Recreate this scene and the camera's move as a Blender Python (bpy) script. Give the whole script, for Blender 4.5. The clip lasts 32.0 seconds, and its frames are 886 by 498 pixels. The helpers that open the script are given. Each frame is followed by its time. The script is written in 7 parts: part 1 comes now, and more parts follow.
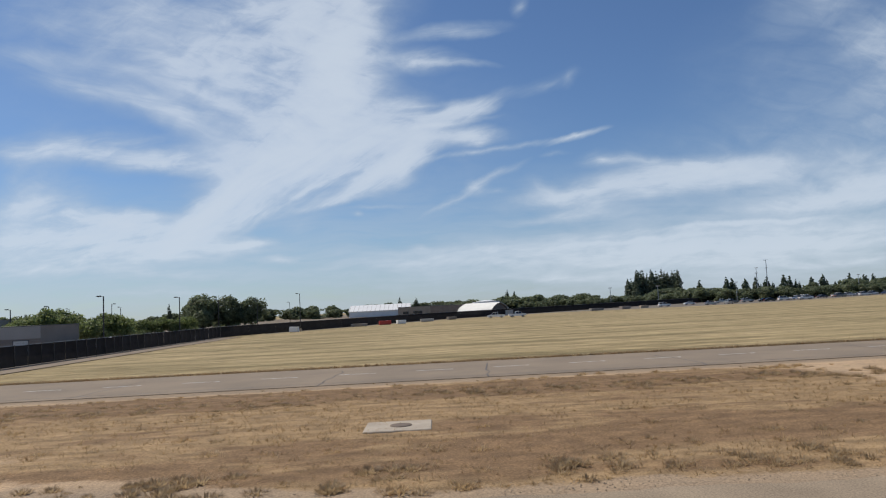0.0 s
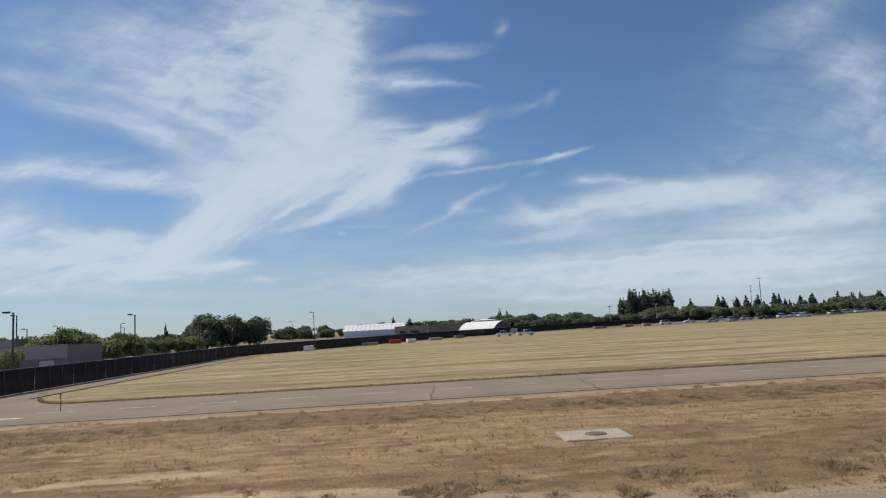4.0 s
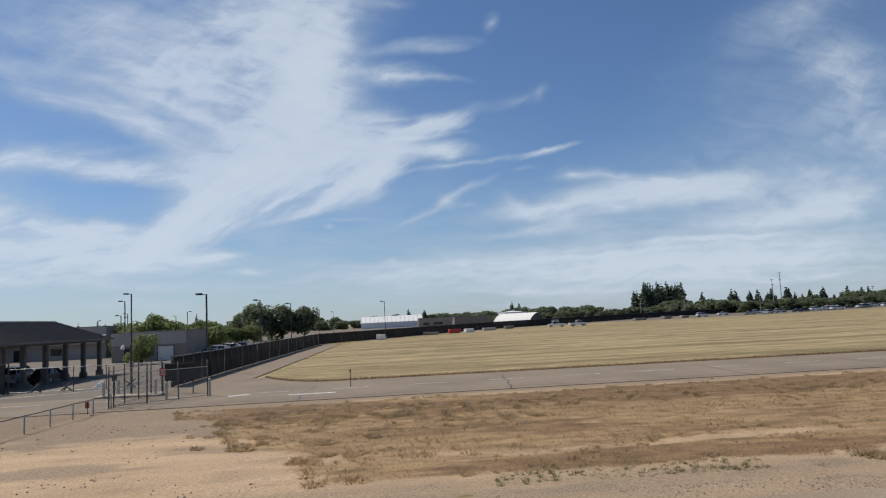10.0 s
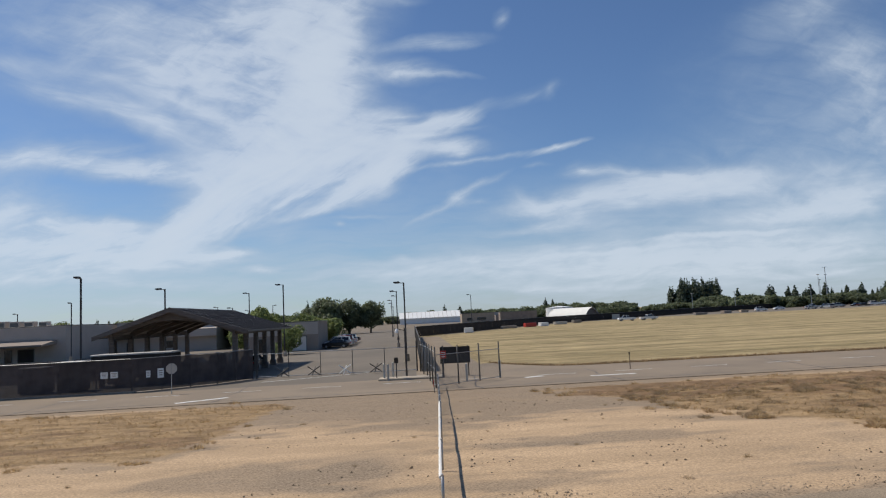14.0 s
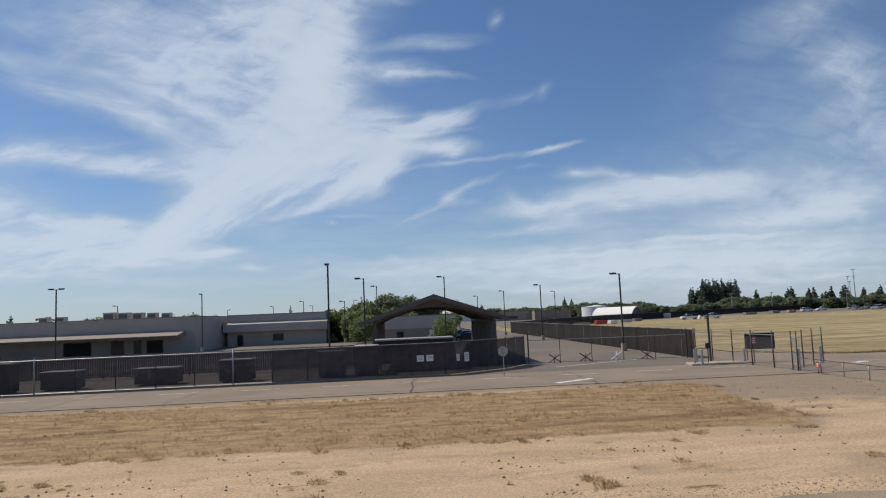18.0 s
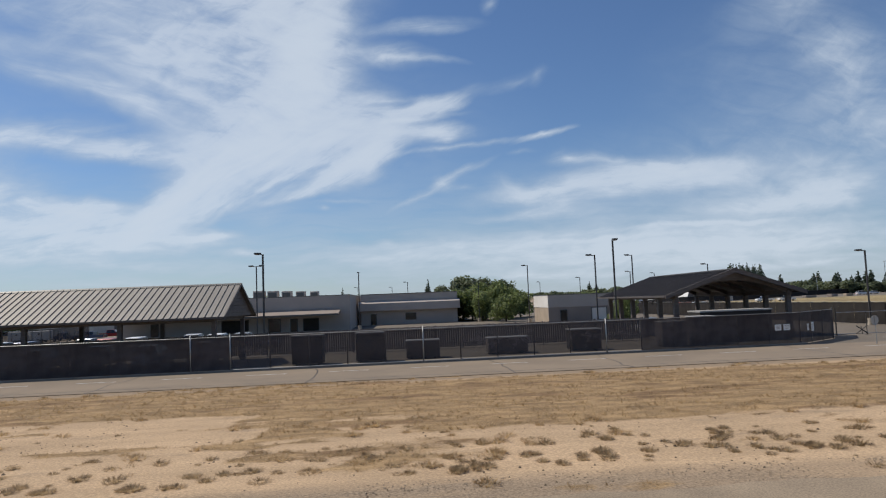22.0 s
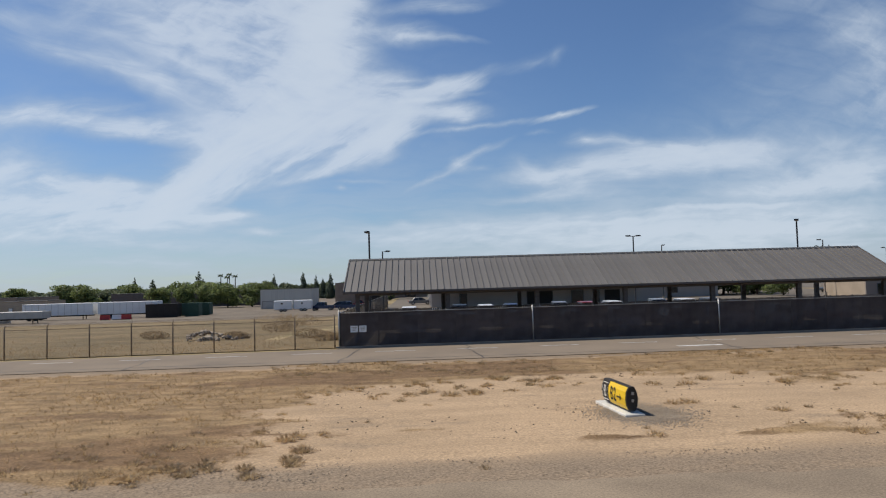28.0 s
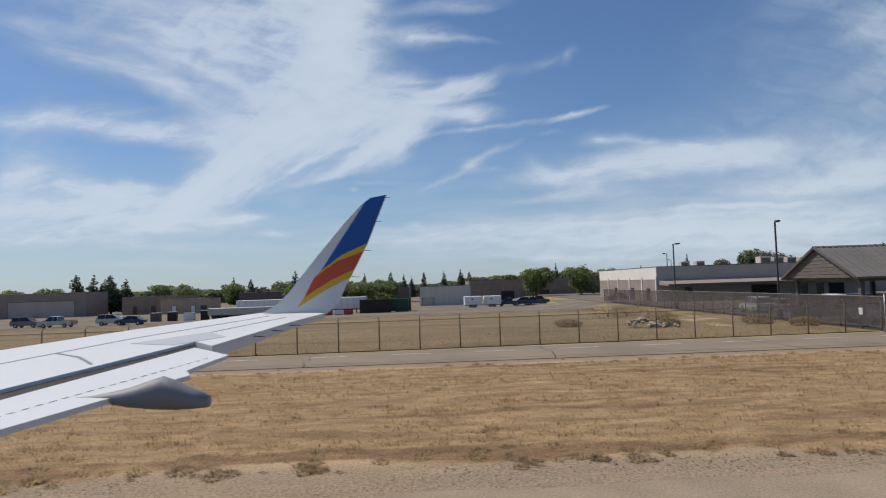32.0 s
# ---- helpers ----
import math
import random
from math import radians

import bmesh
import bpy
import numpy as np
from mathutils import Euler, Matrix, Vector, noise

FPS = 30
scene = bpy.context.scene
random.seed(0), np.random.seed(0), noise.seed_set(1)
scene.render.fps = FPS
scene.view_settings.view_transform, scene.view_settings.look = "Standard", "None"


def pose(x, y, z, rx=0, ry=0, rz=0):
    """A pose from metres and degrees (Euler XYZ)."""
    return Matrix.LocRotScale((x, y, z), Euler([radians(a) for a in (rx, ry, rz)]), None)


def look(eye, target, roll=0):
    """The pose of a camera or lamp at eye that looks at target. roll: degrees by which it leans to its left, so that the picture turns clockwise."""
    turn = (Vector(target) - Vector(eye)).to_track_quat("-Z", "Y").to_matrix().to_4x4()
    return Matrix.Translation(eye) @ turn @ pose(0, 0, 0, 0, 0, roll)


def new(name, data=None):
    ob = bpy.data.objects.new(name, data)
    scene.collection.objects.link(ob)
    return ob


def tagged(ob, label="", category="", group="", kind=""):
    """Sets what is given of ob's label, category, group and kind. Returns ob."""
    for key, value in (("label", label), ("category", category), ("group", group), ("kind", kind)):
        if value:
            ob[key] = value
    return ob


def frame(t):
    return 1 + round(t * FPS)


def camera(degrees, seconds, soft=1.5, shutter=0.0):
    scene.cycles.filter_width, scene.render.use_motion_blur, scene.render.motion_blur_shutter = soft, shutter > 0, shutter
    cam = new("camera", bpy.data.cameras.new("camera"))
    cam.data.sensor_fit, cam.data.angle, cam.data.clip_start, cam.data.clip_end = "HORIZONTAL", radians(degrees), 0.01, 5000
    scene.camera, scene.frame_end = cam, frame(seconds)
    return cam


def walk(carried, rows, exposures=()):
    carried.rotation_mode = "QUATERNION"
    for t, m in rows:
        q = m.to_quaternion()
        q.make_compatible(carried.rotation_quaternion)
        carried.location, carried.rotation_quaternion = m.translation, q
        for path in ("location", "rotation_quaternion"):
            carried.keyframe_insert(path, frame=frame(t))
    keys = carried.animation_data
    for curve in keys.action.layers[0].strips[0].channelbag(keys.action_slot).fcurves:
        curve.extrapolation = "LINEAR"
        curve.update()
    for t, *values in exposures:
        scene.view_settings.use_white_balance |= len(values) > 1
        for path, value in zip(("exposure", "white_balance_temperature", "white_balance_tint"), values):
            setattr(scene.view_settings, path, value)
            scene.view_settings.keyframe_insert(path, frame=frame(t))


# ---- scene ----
EYE = 4.4                                   # eye height over the apron
cam = camera(65.6, 32.0, soft=1.15, shutter=0.1)

# seconds, place along the taxiway, yaw, pitch, lean
PATH = [
    (0, 154.91, -0.85, 4.79, 2.89), (0.5, 154.19, -1.29, 5.51, 3.00), (1, 153.35, -1.62, 6.04, 2.95),
    (1.5, 152.54, -1.86, 6.24, 2.96), (2, 151.60, -1.97, 6.31, 3.01), (2.5, 150.54, -2.06, 6.31, 3.08),
    (3, 149.46, -2.12, 6.35, 3.08), (3.5, 148.27, -2.25, 6.36, 3.11), (5.5, 142.77, -2.52, 6.31, 3.11),
    (6, 141.32, -2.62, 6.32, 3.10), (6.5, 139.69, -2.74, 6.33, 3.10), (7, 137.95, -2.91, 6.32, 3.06),
    (7.5, 136.14, -3.01, 6.32, 3.09), (8, 134.27, -3.21, 6.32, 3.10), (8.5, 132.38, -3.22, 6.10, 2.91),
    (9, 130.42, -3.22, 5.89, 2.85), (9.5, 128.38, -3.30, 5.86, 2.83), (10, 126.28, -3.31, 5.78, 2.86),
    (10.5, 124.09, -3.29, 5.75, 2.89), (11, 121.90, -3.24, 5.75, 2.89), (11.5, 119.62, -3.18, 5.74, 2.85),
    (12, 117.29, -3.04, 5.77, 2.84), (12.5, 114.87, -2.90, 5.73, 2.83), (13, 112.40, -2.75, 5.67, 2.88),
    (13.5, 109.91, -2.54, 5.65, 2.90), (14, 107.28, -2.40, 5.58, 2.89), (14.5, 104.58, -2.36, 5.67, 2.72),
    (16.5, 93.08, -2.53, 5.55, 2.49), (17, 90.04, -2.65, 5.56, 2.40), (17.5, 86.87, -2.86, 5.59, 2.42),
    (18, 83.65, -3.08, 5.56, 2.39), (18.5, 80.44, -3.20, 5.53, 2.38), (19, 77.10, -3.37, 5.44, 2.52),
    (19.5, 73.76, -3.41, 5.13, 2.45), (20, 70.22, -3.49, 4.87, 2.37), (20.5, 66.71, -3.52, 4.54, 2.28),
    (21, 63.14, -3.58, 4.38, 2.23), (21.5, 59.42, -3.66, 4.35, 2.29), (22, 55.63, -3.64, 4.31, 2.26),
    (22.5, 51.83, -3.56, 4.13, 2.22), (23, 47.78, -3.15, 3.86, 2.18), (23.5, 43.79, -2.75, 3.51, 2.14),
    (24, 39.86, -2.50, 3.21, 2.03), (24.5, 35.62, -2.19, 2.99, 1.97), (25, 31.45, -2.06, 2.85, 1.91),
    (25.5, 27.32, -2.12, 2.75, 1.82), (26, 22.79, -2.06, 2.69, 1.88), (26.5, 18.31, -2.15, 2.65, 1.75),
    (28.5, 0.42, -2.26, 2.79, 1.65), (29, -4.15, -2.09, 2.77, 1.65), (29.5, -8.83, -1.94, 2.73, 1.65),
    (30, -13.61, -1.70, 2.70, 1.67), (30.5, -18.44, -1.51, 2.71, 1.63), (31, -23.31, -1.39, 2.74, 1.56),
    (31.5, -28.18, -1.27, 2.73, 1.75), (32, -33.05, -1.22, 2.89, 1.90),
]


def carried_pose(x, yaw, pitch, lean):
    a, b = radians(yaw), radians(pitch)
    way = Vector((-math.sin(a) * math.cos(b), math.cos(a) * math.cos(b), math.sin(b)))
    eye = Vector((x, 0, EYE))
    return look(eye, eye + way, -lean)


walk(cam, [(t, carried_pose(x, yaw, pitch, lean)) for t, x, yaw, pitch, lean in PATH])

# ---------------------------------------------------------------- light
SUN_AZ, SUN_EL = 152.0, 54.0                # azimuth counted from +x towards +y
sun_way = Vector((math.cos(radians(SUN_AZ)) * math.cos(radians(SUN_EL)), math.sin(radians(SUN_AZ)) * math.cos(radians(SUN_EL)), math.sin(radians(SUN_EL))))
lamp = bpy.data.lights.new("sun", "SUN")
lamp.energy, lamp.angle, lamp.color = 3.9, radians(0.7), (1.0, 0.925, 0.81)
sun = new("sun", lamp)
sun.matrix_world = look((0, 0, 60), Vector((0, 0, 60)) - sun_way)
scene.view_settings.exposure = 0.0

world = bpy.data.worlds.new("sky")
scene.world = world
world.use_nodes = True
wt = world.node_tree
wt.nodes.clear()


def wnode(kind, **inputs):
    n = wt.nodes.new(kind)
    for key, value in inputs.items():
        k = int(key[1:]) if key[0] == "i" and key[1:].isdigit() else key
        if isinstance(value, bpy.types.NodeSocket):
            wt.links.new(value, n.inputs[k])
        else:
            n.inputs[k].default_value = value
    return n


def wmath(op, a, b=0.0, clamp=False):
    n = wnode("ShaderNodeMath", i0=a, i1=b)
    n.operation, n.use_clamp = op, clamp
    return n.outputs[0]


sky = wt.nodes.new("ShaderNodeTexSky")
sky.sky_type, sky.sun_disc = "NISHITA", False
sky.sun_elevation, sky.sun_rotation = radians(SUN_EL), radians(90 - SUN_AZ)
sky.altitude, sky.air_density, sky.dust_density, sky.ozone_density = 100, 1.0, 0.25, 2.2
coords = wt.nodes.new("ShaderNodeTexCoord")
axes = wnode("ShaderNodeSeparateXYZ", i0=coords.outputs["Generated"])
ahead = wmath("MAXIMUM", axes.outputs[1], 0.15)
flat = wnode("ShaderNodeCombineXYZ", i0=wmath("DIVIDE", axes.outputs[0], ahead), i1=wmath("DIVIDE", axes.outputs[2], ahead))
# the wind bends and tears the cloud edges at two sizes
def drift(source, size, detail, dx, dy):
    n = wnode("ShaderNodeTexNoise", Vector=source, Scale=size, Detail=detail, Roughness=0.58)
    c = wnode("ShaderNodeVectorMath", i0=n.outputs["Color"], i1=(0.5, 0.5, 0.5))
    c.operation = "SUBTRACT"
    k = wnode("ShaderNodeVectorMath", i0=c.outputs[0], i1=(dx, dy, 0.0))
    k.operation = "MULTIPLY"
    v = wnode("ShaderNodeVectorMath", i0=source, i1=k.outputs[0])
    v.operation = "ADD"
    return v.outputs[0]


bent = drift(flat.outputs[0], 4.5, 3.0, 0.075, 0.035)
torn = drift(bent, 17.0, 5.0, 0.030, 0.016)
SUMS = {}


def streak(kind, u, v, long, wide, turn, amount, grow=1.75):
    """One drawn-out cloud: its sort, its place on the sky, half length and half width, slant, thickness."""
    m = wt.nodes.new("ShaderNodeMapping")
    m.vector_type = "TEXTURE"
    wt.links.new(bent if kind == "mass" else torn, m.inputs["Vector"])
    m.inputs["Location"].default_value = (u, v, 0)
    m.inputs["Rotation"].default_value = (0, 0, radians(turn))
    m.inputs["Scale"].default_value = (long * grow, wide * grow, 1)
    g = wt.nodes.new("ShaderNodeTexGradient")
    g.gradient_type = "SPHERICAL"
    wt.links.new(m.outputs[0], g.inputs[0])
    value = wmath("MULTIPLY", wmath("POWER", g.outputs["Fac"], 1.5), amount * 2.6)
    SUMS[kind] = value if kind not in SUMS else wmath("ADD", SUMS[kind], value)


streak("mass", -0.153, 0.468, 0.122, 0.1036, 84, 0.53)
streak("mass", -0.129, 0.391, 0.103, 0.0654, 79, 0.60)
streak("mass", -0.119, 0.327, 0.084, 0.0464, 74, 0.49)
streak("mass", -0.220, 0.410, 0.110, 0.0823, 19, 0.35)
streak("mass", -0.263, 0.335, 0.137, 0.0502, -20, 0.39)
streak("mass", -0.190, 0.282, 0.127, 0.0590, 9, 0.49)
streak("mass", -0.224, 0.233, 0.099, 0.0452, 19, 0.53)
streak("mass", -0.286, 0.463, 0.137, 0.0731, -7, 0.30)
streak("mass", -0.386, 0.397, 0.182, 0.0591, -12, 0.25)
streak("mass", -0.492, 0.476, 0.145, 0.0545, -10, 0.20)
streak("mass", -0.290, 0.218, 0.054, 0.0318, 59, 0.32)
streak("mass", -0.592, 0.202, 0.071, 0.0402, 60, 0.39)
streak("mass", 0.698, 0.352, 0.084, 0.0465, -32, 0.38)
streak("mass", 0.627, 0.449, 0.096, 0.0385, 23, 0.25)
streak("mass", 0.742, 0.248, 0.085, 0.0471, -2, 0.38)
streak("mass", -0.370, 0.355, 0.346, 0.1402, -10, 0.09)
streak("mass", 0.523, 0.152, 0.279, 0.0762, 2, 0.30)
streak("mass", 0.652, 0.302, 0.199, 0.1386, 18, 0.20)
streak("mass", -0.454, 0.116, 0.267, 0.0486, -2, 0.15)
streak("mass", -0.092, 0.229, 0.190, 0.0744, 6, 0.17)
streak("mass", 0.409, 0.064, 0.377, 0.0419, -1, 0.35)
streak("mass", -0.121, 0.407, 0.060, 0.0383, 69, 0.35)
streak("mass", -0.131, 0.348, 0.059, 0.0296, 77, 0.35)
streak("mass", -0.232, 0.246, 0.066, 0.0247, 24, 0.30)
streak("sink", -0.436, 0.329, 0.136, 0.0206, -20, 0.34)
streak("sink", -0.363, 0.294, 0.082, 0.0181, -34, 0.44)
streak("sink", -0.493, 0.343, 0.081, 0.0128, -10, 0.20)
streak("sink", -0.583, 0.398, 0.072, 0.0179, -7, 0.24)
streak("sink", -0.534, 0.452, 0.036, 0.0180, -12, 0.20)
streak("sink", -0.402, 0.449, 0.082, 0.0284, -8, 0.20)
streak("sink", 0.163, 0.165, 0.027, 0.0130, -17, 0.34)
streak("sink", -0.338, 0.328, 0.099, 0.0119, -22, 0.26)
streak("sink", -0.411, 0.368, 0.116, 0.0158, -14, 0.19)
streak("sink", -0.289, 0.302, 0.075, 0.0100, -30, 0.26)
streak("sink", -0.345, 0.379, 0.083, 0.0099, -17, 0.19)
streak("rise", -0.266, 0.184, 0.108, 0.0213, 32, 0.72)
streak("rise", -0.316, 0.161, 0.081, 0.0138, 41, 0.72)
streak("rise", -0.208, 0.199, 0.117, 0.0299, 24, 0.59)
streak("rise", -0.250, 0.151, 0.099, 0.0127, 17, 0.36)
streak("rise", -0.348, 0.141, 0.045, 0.0148, 49, 0.54)
streak("rise", -0.125, 0.230, 0.118, 0.0301, 14, 0.54)
streak("rise", -0.093, 0.192, 0.100, 0.0118, 21, 0.45)
streak("rise", -0.043, 0.211, 0.051, 0.0195, 34, 0.77)
streak("rise", -0.014, 0.219, 0.023, 0.0108, 8, 0.45)
streak("rise", -0.127, 0.168, 0.081, 0.0086, 13, 0.32)
streak("rise", -0.160, 0.155, 0.054, 0.0043, 10, 0.23)
streak("rise", 0.063, 0.291, 0.035, 0.0109, 9, 1.05)
streak("rise", 0.102, 0.304, 0.028, 0.0088, 29, 0.29)
streak("rise", 0.165, 0.322, 0.042, 0.0088, 14, 0.23)
streak("rise", 0.208, 0.331, 0.013, 0.0089, 58, 0.21)
streak("rise", 0.099, 0.226, 0.101, 0.0035, 7, 0.33)
streak("rise", 0.220, 0.239, 0.032, 0.0044, 12, 0.77)
streak("rise", 0.030, 0.152, 0.041, 0.0035, 20, 0.41)
streak("rise", 0.085, 0.182, 0.046, 0.0052, 25, 0.45)
streak("rise", 0.070, 0.173, 0.017, 0.0086, 8, 0.36)
streak("rise", 0.145, 0.444, 0.014, 0.0089, 49, 0.27)
streak("rise", -0.159, 0.185, 0.074, 0.0082, 27, 0.40)
streak("rise", -0.193, 0.166, 0.082, 0.0046, 25, 0.35)
streak("rise", -0.076, 0.200, 0.058, 0.0075, 31, 0.50)
streak("rise", -0.299, 0.177, 0.057, 0.0052, 43, 0.40)
streak("rise", -0.074, 0.288, 0.058, 0.0116, 19, 0.30)
streak("flat", -0.437, 0.246, 0.144, 0.0212, -5, 0.54)
streak("flat", -0.567, 0.255, 0.071, 0.0190, -2, 0.45)
streak("flat", -0.388, 0.231, 0.081, 0.0128, -6, 0.54)
streak("flat", -0.510, 0.275, 0.054, 0.0095, 4, 0.18)
streak("flat", -0.058, 0.266, 0.100, 0.0237, 7, 0.45)
streak("flat", -0.008, 0.277, 0.073, 0.0130, 9, 0.45)
streak("flat", 0.008, 0.247, 0.082, 0.0151, 1, 0.45)
streak("flat", 0.070, 0.248, 0.035, 0.0125, 1, 0.95)
streak("flat", -0.049, 0.304, 0.046, 0.0087, 4, 0.32)
streak("flat", 0.047, 0.410, 0.060, 0.0098, 4, 0.54)
streak("flat", -0.005, 0.370, 0.051, 0.0152, -7, 0.59)
streak("flat", 0.045, 0.362, 0.046, 0.0052, -4, 0.41)
streak("flat", -0.018, 0.478, 0.037, 0.0087, -1, 0.27)
streak("flat", 0.186, 0.215, 0.018, 0.0035, -2, 0.23)
streak("flat", 0.098, 0.167, 0.013, 0.0035, -2, 0.27)
streak("flat", -0.026, 0.088, 0.015, 0.0051, -2, 0.45)
streak("flat", -0.111, 0.141, 0.007, 0.0035, -2, 0.27)
streak("flat", -0.086, 0.150, 0.045, 0.0026, 0, 0.23)
streak("flat", -0.185, 0.132, 0.036, 0.0128, 6, 0.23)
streak("flat", -0.495, 0.121, 0.151, 0.0295, -2, 0.72)
streak("flat", -0.430, 0.140, 0.134, 0.0169, -10, 0.54)
streak("flat", -0.567, 0.144, 0.098, 0.0272, 3, 0.54)
streak("flat", -0.373, 0.103, 0.116, 0.0137, 0, 0.68)
streak("flat", -0.276, 0.105, 0.041, 0.0050, 6, 0.63)
streak("flat", -0.219, 0.084, 0.034, 0.0051, 1, 0.63)
streak("flat", -0.519, 0.085, 0.178, 0.0189, -4, 0.41)
streak("flat", -0.374, 0.064, 0.178, 0.0116, -2, 0.27)
streak("flat", -0.415, 0.041, 0.133, 0.0095, -2, 0.32)
streak("flat", 0.330, 0.167, 0.157, 0.0197, 6, 0.68)
streak("flat", 0.399, 0.186, 0.102, 0.0143, 2, 0.59)
streak("flat", 0.261, 0.203, 0.026, 0.0098, -2, 0.50)
streak("flat", 0.307, 0.197, 0.037, 0.0076, -7, 0.32)
streak("flat", 0.204, 0.154, 0.074, 0.0119, 6, 0.45)
streak("flat", 0.482, 0.171, 0.084, 0.0176, 3, 0.36)
streak("flat", 0.245, 0.136, 0.074, 0.0076, 6, 0.32)
streak("flat", 0.598, 0.133, 0.112, 0.0199, 6, 0.72)
streak("flat", 0.539, 0.123, 0.084, 0.0088, 1, 0.45)
streak("flat", 0.659, 0.157, 0.075, 0.0244, 8, 0.45)
streak("flat", 0.653, 0.191, 0.056, 0.0122, 1, 0.32)
streak("flat", 0.478, 0.102, 0.213, 0.0035, 2, 0.41)
streak("flat", 0.368, 0.073, 0.368, 0.0239, 0, 0.54)
streak("flat", 0.578, 0.079, 0.186, 0.0220, 1, 0.45)
streak("flat", 0.200, 0.054, 0.319, 0.0216, -2, 0.45)
streak("flat", 0.450, 0.038, 0.276, 0.0142, -1, 0.36)
streak("flat", 0.118, 0.085, 0.091, 0.0097, 2, 0.32)
streak("flat", 0.203, 0.124, 0.110, 0.0076, 3, 0.27)
streak("flat", 0.618, 0.039, 0.074, 0.0052, 3, 0.45)
streak("flat", 0.035, 0.072, 0.109, 0.0118, 0, 0.36)
streak("flat", 0.323, 0.017, 0.320, 0.0151, -2, 0.27)
streak("flat", -0.567, 0.185, 0.073, 0.0177, 9, 0.35)
streak("flat", -0.470, 0.157, 0.114, 0.0114, -6, 0.40)
streak("flat", -0.422, 0.090, 0.130, 0.0097, 0, 0.40)
streak("flat", -0.007, 0.298, 0.050, 0.0047, 5, 0.35)
streak("flat", 0.017, 0.268, 0.067, 0.0040, 6, 0.35)
streak("flat", 0.355, 0.153, 0.101, 0.0076, 5, 0.40)
streak("flat", 0.199, 0.033, 0.249, 0.0053, -2, 0.30)
streak("flat", 0.493, 0.065, 0.151, 0.0047, 1, 0.35)
streak("flat", 0.301, 0.084, 0.100, 0.0033, 1, 0.30)


def fibres(turn, along, across, low, high, detail=7.0):
    """Combed cloud fibres lying at a slant."""
    m = wnode("ShaderNodeMapping", Vector=bent, Rotation=(0, 0, radians(-turn)))
    s = wnode("ShaderNodeMapping", Vector=m.outputs[0], Scale=(along, across, 1.0))
    n = wnode("ShaderNodeTexNoise", Vector=s.outputs[0], Scale=2.0, Detail=detail, Roughness=0.6, Distortion=0.5)
    return wnode("ShaderNodeMapRange", i0=n.outputs["Fac"], i1=0.30, i2=0.70, i3=low, i4=high).outputs[0]


COMB = {"mass": wmath("MULTIPLY", fibres(26, 4.5, 10.0, 0.62, 1.38, 8.0), fibres(-14, 7.0, 20.0, 0.62, 1.38, 9.0)), "rise": wmath("MULTIPLY", fibres(30, 2.6, 18.0, 0.35, 1.65), fibres(22, 8.0, 34.0, 0.7, 1.3, 9.0)),
        "sink": fibres(-20, 2.5, 13.0, 0.35, 1.65), "flat": wmath("MULTIPLY", fibres(3, 3.4, 15.0, 0.35, 1.65), fibres(8, 9.0, 30.0, 0.72, 1.28, 9.0))}
low_map = wnode("ShaderNodeMapping", Vector=bent, Rotation=(0, 0, radians(-3)), Scale=(3.0, 22.0, 1.0))
low = wnode("ShaderNodeTexNoise", Vector=low_map.outputs[0], Scale=2.6, Detail=6.0, Roughness=0.6, Distortion=0.4)
near_horizon = wnode("ShaderNodeMapRange", Value=flat.outputs[0], i1=0.21, i2=0.0, i3=0.0, i4=1.3)
wt.links.new(wmath("DIVIDE", axes.outputs[2], ahead), near_horizon.inputs[0])
veil = wmath("MULTIPLY", near_horizon.outputs[0], wmath("SUBTRACT", wmath("MULTIPLY", low.outputs["Fac"], 2.6), 0.55, True))
body_of = None
for kind, amount in SUMS.items():
    combed = wmath("MULTIPLY", amount, COMB[kind])
    body_of = combed if body_of is None else wmath("ADD", body_of, combed)
total = wmath("ADD", body_of, veil)
cover = wnode("ShaderNodeMapRange", i0=wmath("SUBTRACT", 1.0, wmath("POWER", 0.40, total)), i1=0.0, i2=1.0, i3=0.0, i4=0.91)
shade = wnode("ShaderNodeMapRange", i0=wmath("MULTIPLY", total, wmath("SUBTRACT", 1.15, wmath("MULTIPLY", near_horizon.outputs[0], 0.45))), i1=0.2, i2=2.2, i3=0.0, i4=1.0)
tint = wnode("ShaderNodeMix")
tint.data_type = "RGBA"
wt.links.new(shade.outputs[0], tint.inputs["Factor"])
tint.inputs[6].default_value = (3.95, 5.05, 6.45, 1)
tint.inputs[7].default_value = (6.5, 7.35, 8.45, 1)
mixed = wnode("ShaderNodeMix")
mixed.data_type = "RGBA"
wt.links.new(cover.outputs[0], mixed.inputs["Factor"])
deep = wnode("ShaderNodeMix", Factor=1.0)
deep.data_type, deep.blend_type = "RGBA", "MULTIPLY"
wt.links.new(sky.outputs[0], deep.inputs[6])
deep.inputs[0].default_value = 1.0
deep.inputs[7].default_value = (0.69, 0.82, 0.99, 1)
wt.links.new(deep.outputs[2], mixed.inputs[6])
wt.links.new(tint.outputs[2], mixed.inputs[7])
back = wnode("ShaderNodeBackground", Color=mixed.outputs[2], Strength=0.09)
wt.links.new(back.outputs[0], wnode("ShaderNodeOutputWorld").inputs[0])

# ---------------------------------------------------------------- materials
MATS = {}


